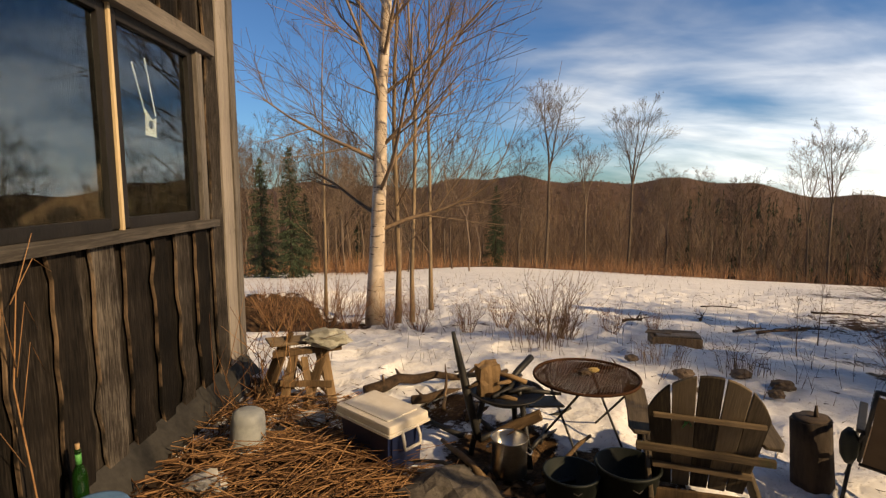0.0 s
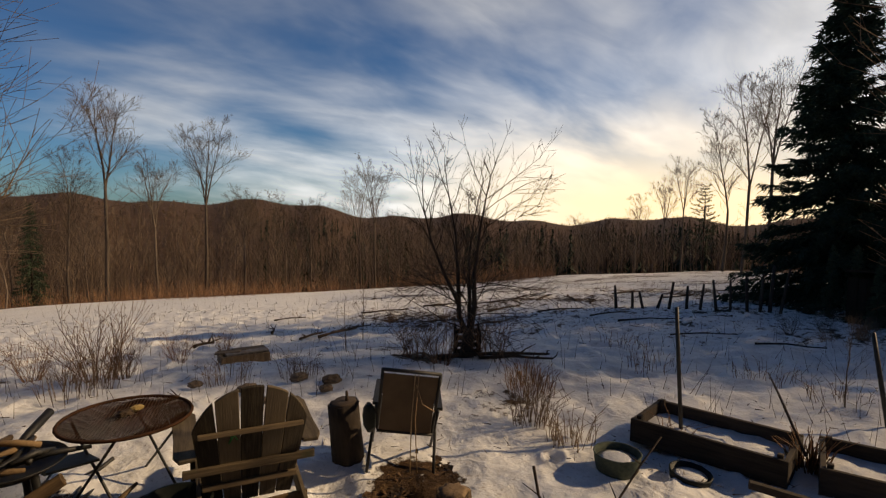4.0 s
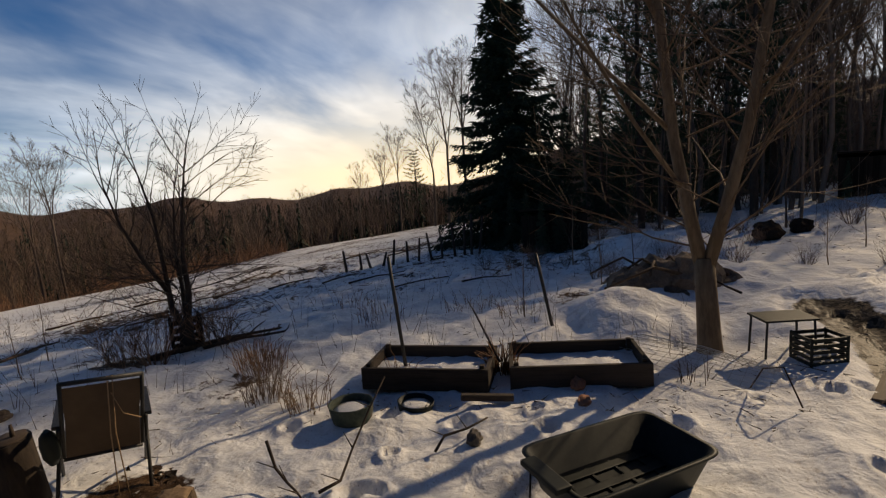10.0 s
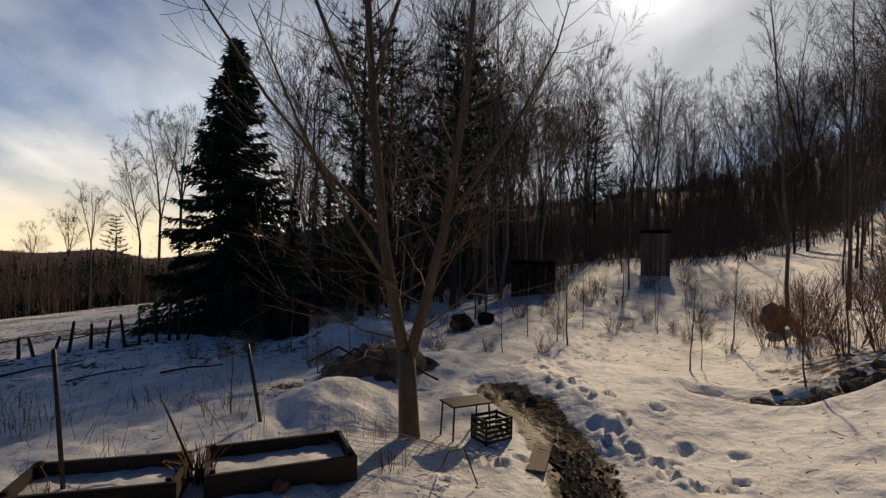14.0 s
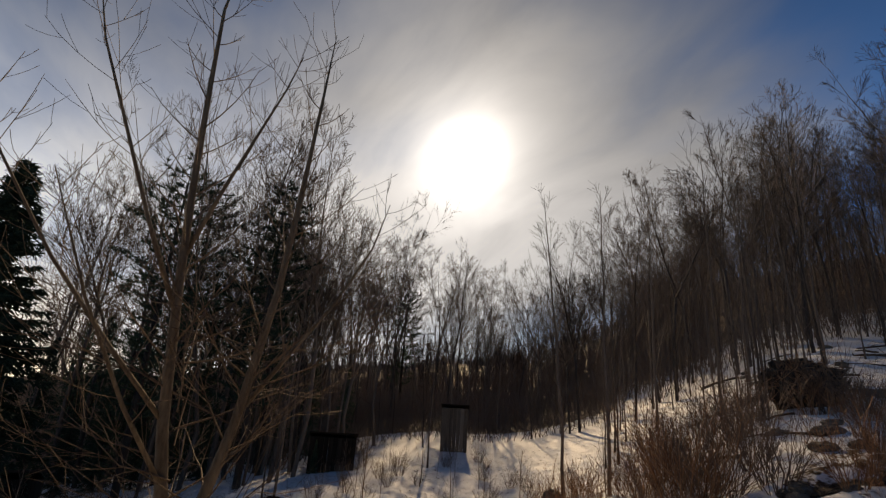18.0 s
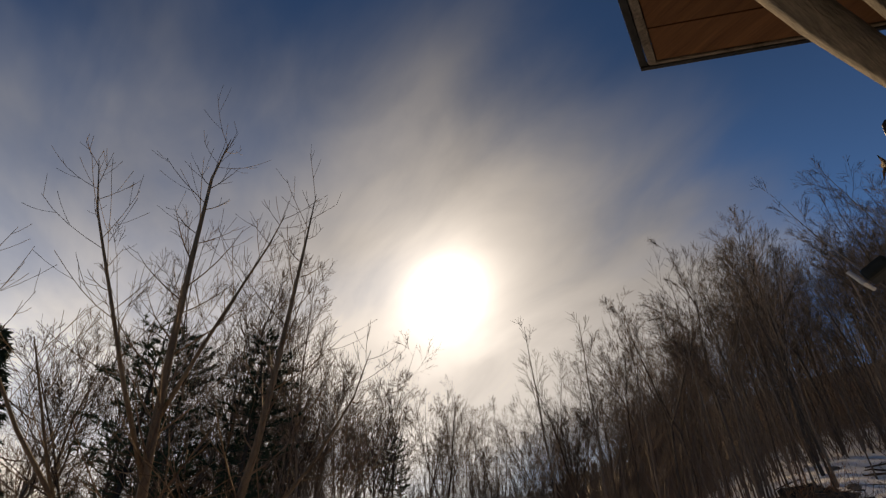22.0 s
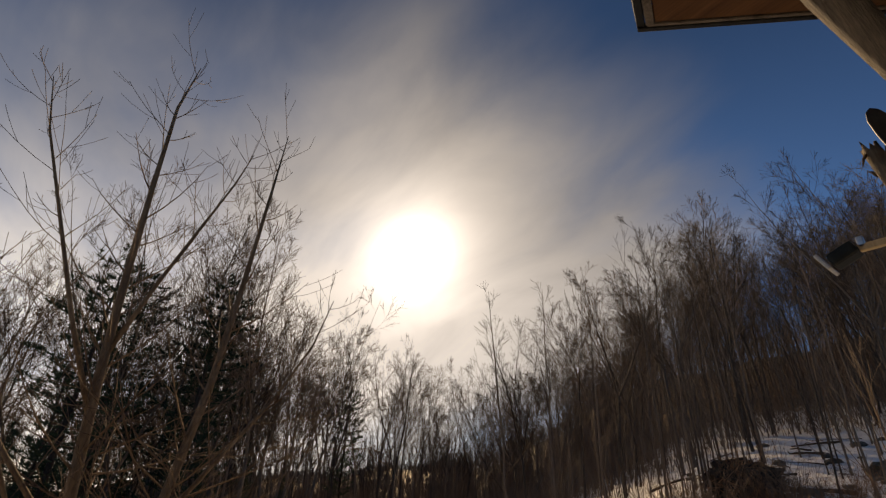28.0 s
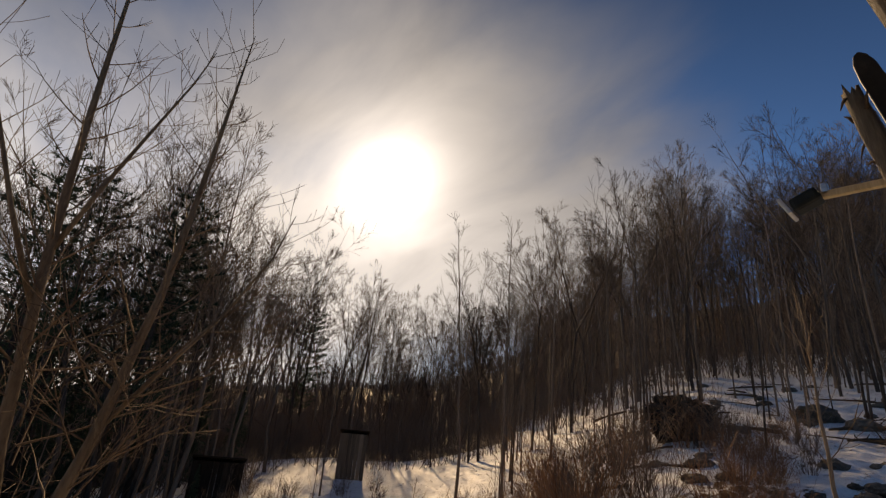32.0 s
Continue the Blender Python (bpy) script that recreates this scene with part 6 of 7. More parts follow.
for at, r, h, lab in (((0.78, 3.12, 0.0), 0.17, 0.20, "open black metal tub in shadow"), ((1.12, 3.10, 0.0), 0.19, 0.26, "black ribbed bucket beside the wooden chair")):
    bk = thing("black_bucket", at, lab, "bucket", "black buckets")
    part("shell", lathe([(0.0, 0.01), (r * 0.85, 0.0), (r * 0.92, h * 0.5), (r * 0.95, h * 0.52), (r * 0.97, h * 0.9), (r * 1.05, h * 0.93), (r * 1.05, h), (r * 0.97, h), (r * 0.85, 0.03), (0.0, 0.03)], 28), M["black_plastic"], bk)
    part("bail", rod([(-r, 0, h * 0.95), (-r * 0.7, -r * 0.5, h * 0.8), (0, -r * 1.05, h * 0.7), (r * 0.7, -r * 0.5, h * 0.8), (r, 0, h * 0.95)], 0.004, 6), M["black_metal"], bk)
stick = thing("pale_stick", (0, 0, 0), "pale peeled stick leaning on the bucket", "stick")
part("stick", rod([(0.88, 3.42, 0.03), (0.95, 3.25, 0.2)], 0.008, 6), M["tan_wood"], stick)

# wooden garden chair, seen from behind
chair = thing("wooden_garden_chair", pose(1.53, 3.05, 0.02, 0, 0, turned(17)), "weathered mossy wooden garden chair with a fan back", "chair")
for k in range(5):
    x0, tilt = (k - 2) * 0.112, radians((k - 2) * 3.0)
    crown_at = [0.36 + 0.45 * math.sqrt(max(0.0, 1 - ((x0 * 1.28 - 0.063 + 0.126 * q / 8) / 0.39) ** 2)) for q in range(9)]
    outline = [(-0.046, 0.0), (-0.060, 0.42)] + [(-0.063 + 0.126 * q / 8, h_) for q, h_ in enumerate(crown_at)] + [(0.060, 0.42), (0.046, 0.0)]
    b = part("back_slat", slab(outline[::-1], 0.02, (0, 0, 0.002 * (k % 2))), M["slat"], chair)
    b.matrix_local = pose(x0 * 0.88, 0.0, 0.12, 90 + 17, 0, 0) @ Euler((0, 0, -tilt)).to_matrix().to_4x4()
for z0, y0, wd, h, sag in ((0.62, -0.19, 0.58, 0.026, 0.5), (0.385, -0.115, 0.74, 0.045, 0), (0.26, -0.065, 0.54, 0.034, 0)):
    part("back_rail", box(wd, 0.03, h, (0.0, y0, z0), (0, 0.6, 0)), M["old_x"], chair)
part("rear_board", box(0.60, 0.025, 0.12, (0.02, -0.14, 0.10), (0, -1.5, 0)), M["old_tan"], chair, "tan rear board")
for s in (-1, 1):
    arm = [(-0.055, -0.19), (-0.085, -0.10), (-0.075, 0.15), (-0.07, 0.45), (-0.03, 0.52), (0.05, 0.52), (0.075, 0.42), (0.06, 0.10), (0.06, -0.12), (0.03, -0.2)]
    part("armrest", slab([(s * x, y) for x, y in arm][:: -s], 0.022, (s * 0.355, 0.04, 0.49), (2, 0, 0)), M["slat"], chair)
    part("front_leg", box(0.03, 0.09, 0.50, (s * 0.31, 0.42, 0.235)), M["slat"], chair)
    part("side_rail", box(0.025, 0.80, 0.11, (s * 0.285, 0.10, 0.20), (11, 0, 0)), M["slat"], chair)
    part("arm_bracket", box(0.02, 0.10, 0.14, (s * 0.34, 0.42, 0.41)), M["slat"], chair)
for k in range(5):
    part("seat_slat", box(0.56, 0.075, 0.018, (0, 0.06 + 0.088 * k, 0.245 + 0.017 * k), (11, 0, 0)), M["slat"], chair)
tie = thing("green_tie", (0, 0, 0), "bit of green twine tied on the chair back", "twine")
part("twine", rod([(1.38, 2.94, 0.625), (1.37, 2.92, 0.60), (1.36, 2.93, 0.57), (1.39, 2.92, 0.615), (1.41, 2.93, 0.58)], 0.005, 5), M["sap_green"], tie)
upright = thing("upright_log", pose(2.42, 3.30, -0.05, -3, -4, 0), "dark bark-covered log standing upright in the snow", "log")
part("bark", log_piece(0.50, 0.122, 21, rough=0.09), M["bark_dark"], upright)
part("cut_end", lathe([(0.108, 0.495), (0.09, 0.512), (0.0, 0.505)], 18, rough=0.08), M["bark_dark"], upright, "ragged dark cut end")
part("splinter", rod([(0.03, 0.0, 0.48), (0.035, 0.0, 0.58)], [0.018, 0.008], 6), M["bark_dark"], upright)

# reclining sling chair, seen from behind
sling = thing("sling_chair", pose(2.64, 2.95, 0.0, 0, 6, turned(40)) @ Matrix.Diagonal((0.86, 1.0, 0.97, 1.0)), "brown mesh sling patio chair with a dark frame", "chair")
part("back_sling", slab([(-0.225, 0), (-0.22, 0.25), (-0.235, 0.50), (0.235, 0.50), (0.22, 0.25), (0.225, 0)][::-1], 0.006, (0, -0.02, 0.28), (90 + 14, 0, 0), bev=0.002), M["sling"], sling, "brown woven sling back")
part("seat_sling", slab([(-0.225, 0), (-0.225, 0.44), (0.225, 0.44), (0.225, 0)][::-1], 0.006, (0, 0.0, 0.30), (8, 0, 0), bev=0.002), M["sling"], sling)
for s in (-1, 1):
    part("frame_rail", rod([(s * 0.24, 0.45, 0.36), (s * 0.24, 0.02, 0.28), (s * 0.24, -0.08, 0.52), (s * 0.24, -0.15, 0.80)], 0.014, 8), M["black_metal"], sling)
    part("leg", rod([(s * 0.27, 0.40, 0.50), (s * 0.28, 0.15, 0.25), (s * 0.285, -0.10, -0.02)], 0.013, 8), M["black_metal"], sling)
    part("leg", rod([(s * 0.26, -0.10, 0.50), (s * 0.27, 0.15, 0.22), (s * 0.28, 0.40, -0.02)], 0.013, 8), M["black_metal"], sling)
    part("armrest", box(0.05, 0.44, 0.025, (s * 0.275, 0.14, 0.52), (4, 0, 0), 0.01), M["black_metal"], sling)
part("top_bar", rod([(-0.24, -0.15, 0.795), (0.24, -0.15, 0.795)], 0.014, 8), M["black_metal"], sling)
part("bottom_bar", rod([(-0.24, -0.02, 0.275), (0.24, -0.02, 0.275)], 0.012, 8), M["black_metal"], sling)
for q in (0.03, 0.06):
    part("cord", rod([(q, -0.155, 0.81), (q + 0.01, -0.16, 0.45), (q * 2 + 0.02, -0.13, 0.02)], 0.0045, 5), M["rope"], sling, "frayed hemp cord")
part("cord", rod([(0.05, -0.15, 0.70), (0.12, -0.13, 0.55), (0.23, -0.12, 0.50)], 0.004, 5), M["rope"], sling, "frayed hemp cord")
part("cloth", lathe([(0.025, 0.0), (0.045, 0.05), (0.05, 0.14), (0.04, 0.21), (0.02, 0.24)], 12, (-0.30, 0.0, 0.26), (14, -8, 0), rough=0.14), M["black_plastic"], sling, "dark wad of cloth hung at the arm")
ring = thing("leaf_filled_ring", (2.62, 2.86, -0.045), "patch of wet brown leaves melted out under the sling chair", "leaves")
bm = bmesh.new()
v, f = leaves(17, 260, heap(0, 0, 0.38, 0.30, 0.004), 0.05, 0.05)
part("leaf_mat", mesh_of("leaf_pile", v, f, M["leaf"]), None, ring)
stump = thing("chopping_stump", pose(2.33, 2.08, -0.02, 0, 0, 0), "tree stump with flared foot and sawn top in the snow", "stump")
part("bark", lathe([(0.20, -0.02), (0.15, 0.05), (0.12, 0.14), (0.105, 0.26), (0.10, 0.29)], 26, rough=0.10, seed=5), M["stump_bark"], stump)
part("sawn_top", lathe([(0.099, 0.289), (0.06, 0.305), (0.0, 0.30)], 26, rough=0.10, seed=5), M["log_end"], stump, "sawn top with torn fibres")

# ---- yard ----
M["snow_cap"] = worn("crusted_snow", (0.62, 0.62, 0.63), (0.88, 0.88, 0.875), 0.6, 6, bump=0.6, dist=0.02, vary=0.0, patch=(0.34, 0.26, 0.18), patch_scale=14, patch_at=0.66)


def raised_bed(at, turn_, wx, wy, lab):
    bed = thing("raised_bed", Matrix.Translation(at) @ Euler((0, 0, radians(turn_))).to_matrix().to_4x4(), lab, "garden bed", "raised garden beds")
    h, t_ = 0.195, 0.036
    for s in (-1, 1):
        part("plank", box(wx, t_, h, (0, s * (wy - t_) / 2, h / 2 - 0.01), (s * 1.5, 0, 0)), M["bed_x"], bed)
        part("plank", box(t_, wy - 2 * t_ - 0.004, h * 0.96, (s * (wx - t_) / 2, 0, h / 2 - 0.012)), M["bed_x"], bed)
    for sx in (-1, 1):
        for sy in (-1, 1):
            part("corner_stake", box(0.04, 0.04, h + 0.03, (sx * (wx / 2 - t_ - 0.022), sy * (wy / 2 - t_ - 0.022), h / 2)), M["bed_x"], bed)
    vs, fs, nx, ny = [], [], 16, 10
    for j in range(ny + 1):
        for i in range(nx + 1):
            x, y = (i / nx - 0.5) * (wx - 2 * t_), (j / ny - 0.5) * (wy - 2 * t_)
            vs.append((x, y, 0.08 + 0.028 * noise.noise((x * 4 + wx * 9, y * 4, 2.0)) + 0.02 * noise.noise((x * 11, y * 11 + wy * 5, 5.0))))
    for j in range(ny):
        for i in range(nx):
            k = j * (nx + 1) + i
            fs.append((k, k + 1, k + nx + 2, k + nx + 1))
    part("snow_fill", mesh_of("snow_fill", vs, fs, M["snow_cap"], True), None, bed, "white snow filling the bed")
    return bed


raised_bed((4.72, 1.46, 0), -86, 1.13, 0.64, "dark wet plank garden bed holding snow")
raised_bed((4.95, 0.20, 0), -79, 1.16, 0.66, "dark plank garden bed filled with snow")


def tuft(name, at, seed, n, h, spread, mat, label, cat="weeds", width=0.0035, branch=0):
    rs3, bag = np.random.RandomState(seed), Bag()
    for _ in range(n):
        a, q = rs3.uniform(0, 6.28), spread * math.sqrt(rs3.uniform(0, 1))
        x, y = 0.45 * q * math.cos(a), 0.45 * q * math.sin(a)
        L = h * rs3.uniform(0.45, 1.1)
        lx, ly = rs3.normal(0, 0.28) + 0.3 * math.cos(a), rs3.normal(0, 0.28) + 0.3 * math.sin(a)
        pts = [np.array((x, y, -0.03)), np.array((x + lx * L * 0.35, y + ly * L * 0.35, L * 0.6)), np.array((x + lx * L * 0.9, y + ly * L * 0.9, L * rs3.uniform(0.75, 1.0)))]
        bag.tube(pts, [width, width * 0.8, width * 0.4], 3, cap=False)
        for _ in range(branch):
            f = rs3.uniform(0.35, 0.95)
            b0 = pts[0] * (1 - f) + pts[2] * f
            b0[2] = np.interp(f, [0, 0.5, 1], [p[2] for p in pts])
            bag.tube([b0, b0 + np.array((rs3.normal(0, 0.16), rs3.normal(0, 0.16), rs3.uniform(0.05, 0.22))) * h], [width * 0.6, width * 0.3], 3, cap=False)
    me = bag.mesh(name, mat)
    ob = new(name, me)
    ob.location = (at[0], at[1], ground_z(at[0], at[1]) if len(at) < 3 else at[2])
    return tagged(ob, label, cat)


tuft("dead_weeds", (4.86, 0.84), 1, 60, 0.32, 0.25, M["straw"], "dead brown weeds hanging between the raised beds", width=0.006)
tuft("dead_weeds", (4.62, 1.72), 2, 14, 0.3, 0.3, M["straw"], "a few dead stems standing in a raised bed")
for az_, d_, z_, lean_, r_, lab in ((70.1, 5.02, 1.22, -4.5, 0.017, "straight black metal stake in the raised bed"), (85.4, 6.25, 0.98, -10, 0.019, "dark leaning fence post in the snow")):
    p = polar(az_, d_)
    st = thing("garden_stake", pose(p.x, p.y, -0.1, lean_, 0, 0), lab, "stake")
    part("shaft", lathe([(r_, 0), (r_ * 0.95, z_ * 0.6), (r_ * 0.9, z_), (0.0, z_ + 0.005)], 8, rough=0.05), M["black_metal"], st)
stick = thing("leaning_stick", (0, 0, 0), "dark stick leaning across the raised bed", "stick")
part("stick", rod([(4.72, 0.83, 0.16), (5.25, 1.15, 0.42), (5.45, 1.28, 0.52)], [0.012, 0.010, 0.006], 6), M["bark_dark"], stick)

# sled
sled = thing("utility_sled", pose(3.24, -0.12, 0.03, 4, 3, -45.5), "deep black plastic utility sled on the snow", "sled")
L, W, H_ = 0.98, 0.54, 0.21


def tray(scale_x, scale_y, h, inset):
    n, pts = 32, []
    for k in range(n):
        a = k * 2 * math.pi / n
        c_, s_ = math.cos(a), math.sin(a)
        e = 0.22
        pts.append((math.copysign(abs(c_) ** e, c_) * (L / 2 - inset) * scale_x, math.copysign(abs(s_) ** e, s_) * (W / 2 - inset) * scale_y, h))
    return pts


bm = bmesh.new()
rings = [[bm.verts.new(p) for p in q] for q in (tray(0.84, 0.80, 0.0, 0), tray(0.97, 0.97, H_ * 0.92, 0), tray(1.03, 1.05, H_ * 0.95, 0), tray(1.03, 1.05, H_, 0), tray(0.985, 0.98, H_, 0.006), tray(0.84, 0.80, 0.014, 0.012))]
for a, b in zip(rings, rings[1:]):
    for k in range(32):
        bm.faces.new((a[k], a[(k + 1) % 32], b[(k + 1) % 32], b[k])).smooth = True
bm.faces.new(rings[0][::-1])
bm.faces.new(rings[-1])
part("shell", bm, M["black_plastic"], sled)
for k in range(3):
    part("floor_rib", box(0.72, 0.055, 0.016, (0.0, -0.13 + 0.13 * k, 0.022), bev=0.007), M["black_plastic"], sled)
for k in range(4):
    part("cross_rib", box(0.02, 0.34, 0.010, (-0.27 + 0.18 * k, 0, 0.020), bev=0.004), M["black_plastic"], sled)
part("tow_lip", box(0.10, 0.30, 0.035, (-L / 2 - 0.03, 0, H_ + 0.004), bev=0.014), M["black_plastic"], sled)
rope = thing("sled_rope", (0, 0, 0), "dark tow rope lying from the sled", "rope")
part("cord", rod([(3.05, 0.33, 0.22), (2.93, 0.33, 0.04), (2.86, 0.22, 0.03), (2.80, 0.10, 0.03)], 0.006, 6), M["bark_dark"], rope)

# pots
big = thing("plant_pot", (3.84, 1.84, -0.07), "mossy green plant pot full of snow", "plant pot")
part("wall", lathe([(0.14, 0.0), (0.165, 0.12), (0.172, 0.17), (0.178, 0.185), (0.168, 0.187), (0.155, 0.15), (0.14, 0.05), (0.0, 0.05)], 26, rough=0.012), M["green_pot"], big)
small = thing("plant_pot", pose(4.12, 1.42, -0.085, 6, 0, 0), "dark sunken plant pot rim showing in the snow", "plant pot")
part("wall", lathe([(0.13, 0.0), (0.145, 0.09), (0.15, 0.115), (0.14, 0.118), (0.125, 0.07), (0.0, 0.06)], 24), M["black_plastic"], small)
for cx, cy, r_, z_, nm in ((3.84, 1.84, 0.152, 0.065, "snow in the green pot"), (4.12, 1.42, 0.125, 0.0, "snow in the sunken pot")):
    me_b = lathe([(r_, z_), (r_ * 0.6, z_ + 0.012), (0.0, z_ + 0.015)], 20, (cx, cy, 0))
    me = bpy.data.meshes.new("snow_fill")
    me_b.to_mesh(me)
    me_b.free()
    me.materials.append(M["snow_cap"])
    tagged(new("snow_fill", me), "white " + nm, "snow")
beam_bit = thing("wood_offcut", pose(4.22, 0.84, 0.05, 0, 6, -70), "dark square timber offcut on the snow", "timber")
part("timber", box(0.42, 0.05, 0.05), M["bed_x"], beam_bit)
for at, sz, sd in (((4.58, 0.16, 0.04), (0.09, 0.06, 0.06), 1), ((4.32, 0.10, 0.02), (0.09, 0.05, 0.03), 2)):
    crumple("pot_shard", at, sz, sd, M["clay"], "broken red-brown clay pot shard in the snow", "shard")
crumple("snow_rock", (3.62, 0.80, 0.02), (0.07, 0.05, 0.06), 4, M["stone"], "small grey stone poking out of the snow", "stone")
for pts in ([(3.02, 2.01, 0.22), (3.0, 1.95, 0.05), (2.9, 1.80, 0.03), (2.80, 1.66, 0.04), (2.76, 1.60, 0.02)], [(2.86, 1.56, 0.02), (2.98, 1.48, 0.03), (3.2, 1.50, 0.12), (3.42, 1.46, 0.30), (3.52, 1.38, 0.48)], [(3.40, 1.01, 0.03), (3.52, 0.98, 0.08), (3.66, 0.86, 0.07), (3.86, 0.76, 0.06)], [(1.9, 1.62, 0.03), (2.2, 1.55, 0.05), (2.35, 1.42, 0.03)]):
    br = thing("fallen_branch", (0, 0, 0), "thin dark branch fallen on the snow", "branch", "fallen branches")
    part("stem", rod(pts, [0.011 - 0.0015 * k for k in range(len(pts))], 6), M["bark_dark"], br)
    for k in range(1, len(pts) - 1):
        q = Vector(pts[k])
        part("twig", rod([q, q + Vector((0.06 * (-1) ** k, 0.09, 0.07))], [0.005, 0.002], 5), M["bark_dark"], br)

# wire cloche on the snow
cloche = thing("wire_netting", (0, 0, 0), "loose chicken wire arched over the snow", "netting")
bag = Bag()
for k in range(15):
    f = k / 14
    a3, b3 = np.array((5.30 - 0.75 * f, -0.05 - 1.15 * f, 0.06)), np.array((5.72 - 0.85 * f, -0.55 - 0.85 * f, 0.05))
    bag.tube([a3, (a3 + b3) / 2 + (0, 0, 0.09 + 0.1 * f), b3], [0.0022] * 3, 3, cap=False)
    c3, d3 = np.array((5.30 + 0.42 * f, -0.05 - 0.5 * f, 0.06)), np.array((4.55 + 0.32 * f, -1.20 - 0.2 * f, 0.06))
    up_ = np.array((0, 0, 0.12 * math.sin(math.pi * f)))
    bag.tube([c3 + up_, (c3 + d3) / 2 + up_ * 1.3, d3 + up_], [0.0022] * 3, 3, cap=False)
part("wire", bag.mesh("wire", M["steel"]), None, cloche)
part("hoop", rod([(4.72, -1.12, 0.02), (4.62, -1.18, 0.22), (4.50, -1.28, 0.28), (4.36, -1.36, 0.04)], 0.006, 6), M["bark_dark"], cloche, "bent dark hoop")

M["brown_stone"] = worn("brown_field_stone", (0.06, 0.042, 0.028), (0.27, 0.20, 0.14), 0.9, 6, bump=0.7, dist=0.02)
# little table, crate and stones behind the two-stemmed tree
bench = thing("garden_table", pose(5.62, -1.58, 0.0, 0, 0, -75) @ Matrix.Scale(0.92, 4), "small green-grey metal garden table in the snow", "table")
part("top", box(0.50, 0.34, 0.022, (0, 0, 0.37), bev=0.008), M["black_plastic"], bench)
for sx in (-1, 1):
    for sy in (-1, 1):
        part("leg", rod([(sx * 0.22, sy * 0.14, 0.36), (sx * 0.24, sy * 0.15, -0.08)], 0.011, 7), M["black_metal"], bench)
crate = thing("wire_crate", pose(5.42, -1.80, 0.0, 0, 0, -70) @ Matrix.Scale(0.88, 4), "dark green slatted plastic crate under the table", "crate")
for s in (-1, 1):
    for k in range(5):
        part("slat", box(0.36, 0.016, 0.036, (0, s * 0.14, 0.03 + 0.058 * k)), M["black_plastic"], crate)
        part("slat", box(0.016, 0.28, 0.036, (s * 0.18, 0, 0.03 + 0.058 * k)), M["black_plastic"], crate)
    for t_ in (-1, 1):
        part("corner", box(0.022, 0.022, 0.29, (s * 0.178, t_ * 0.138, 0.145)), M["black_plastic"], crate)
board = thing("bridge_plank", pose(4.94, -2.12, -0.02, 0, 3, -28), "wet brown plank lying at the edge of the brook", "plank")
part("board", box(0.74, 0.17, 0.03), M["wet_wood"], board)
for k, (az_, d_, sx, sy, sz, dz) in enumerate(((93.2, 8.1, 0.34, 0.40, 0.30, 0.10), (95.6, 8.3, 0.40, 0.42, 0.36, 0.16), (98.3, 8.3, 0.42, 0.40, 0.36, 0.18), (100.6, 8.5, 0.30, 0.34, 0.24, 0.06), (91.6, 8.6, 0.24, 0.26, 0.18, 0.02), (96.8, 7.9, 0.24, 0.22, 0.18, 0.0))):
    p = polar(az_, d_)
    crumple("field_stone", (p.x, p.y, ground_z(p.x, p.y) + dz), (sx, sy, sz), k, M["brown_stone"], "large dark brown stone in a rough pile", "stone")
for az_, d_, s in ((27.1, 5.45, 0.07), (25.0, 5.9, 0.08), (30, 6.2, 0.08), (33.5, 6.0, 0.09), (20, 6.3, 0.06), (33, 5.7, 0.06), (15.5, 5.2, 0.05), (12, 4.9, 0.05)):
    p = polar(az_, d_)
    crumple("snow_rock", (p.x, p.y, ground_z(p.x, p.y) + 0.02), (s * 1.3, s, s * 0.6), int(az_), M["brown_stone"], "brown stone lying on the snow", "stone")
rs3 = np.random.RandomState(30)
for k in range(60):
    f = rs3.uniform(0.22, 1)
    q = f * (len(CREEK_HIGH) - 1)
    i = int(q)
    (ax, ay), (bx, by) = CREEK_HIGH[i], CREEK_HIGH[min(i + 1, len(CREEK_HIGH) - 1)]
    x, y = ax + (bx - ax) * (q - i) + rs3.normal(0, 0.3), ay + (by - ay) * (q - i) + rs3.normal(0, 0.3)
    s = rs3.uniform(0.06, 0.17)
    crumple("brook_stone", (x, y, ground_z(x, y) - 0.02), (s, s * 0.8, s * 0.6), k, M["stone"], "dark wet stone along the brook", "stone")["group"] = "stones along the brook"


def build_brook():
    vs, fs = [], []
    for line in (CREEK, CREEK_HIGH):
        base = len(vs)
        n = 40
        for k in range(n + 1):
            q = k / n * (len(line) - 1)
            i = min(int(q), len(line) - 2)
            (ax, ay), (bx, by) = line[i], line[i + 1]
            x, y = ax + (bx - ax) * (q - i), ay + (by - ay) * (q - i)
            nx, ny = -(by - ay), bx - ax
            l = math.hypot(nx, ny)
            w_ = (0.16 if line is CREEK else 0.11) + 0.05 * math.sin(k * 1.3)
            z_ = ground_z(x, y) - 0.085
            vs.extend([(x + nx / l * w_, y + ny / l * w_, z_), (x - nx / l * w_, y - ny / l * w_, z_)])
        for k in range(n):
            a = base + 2 * k
            fs.append((a, a + 1, a + 3, a + 2))
    return tagged(new("brook", mesh_of("brook", vs, fs, M["water"], True)), "shallow glinting brook between snow banks", "water", kind="structure")


build_brook()

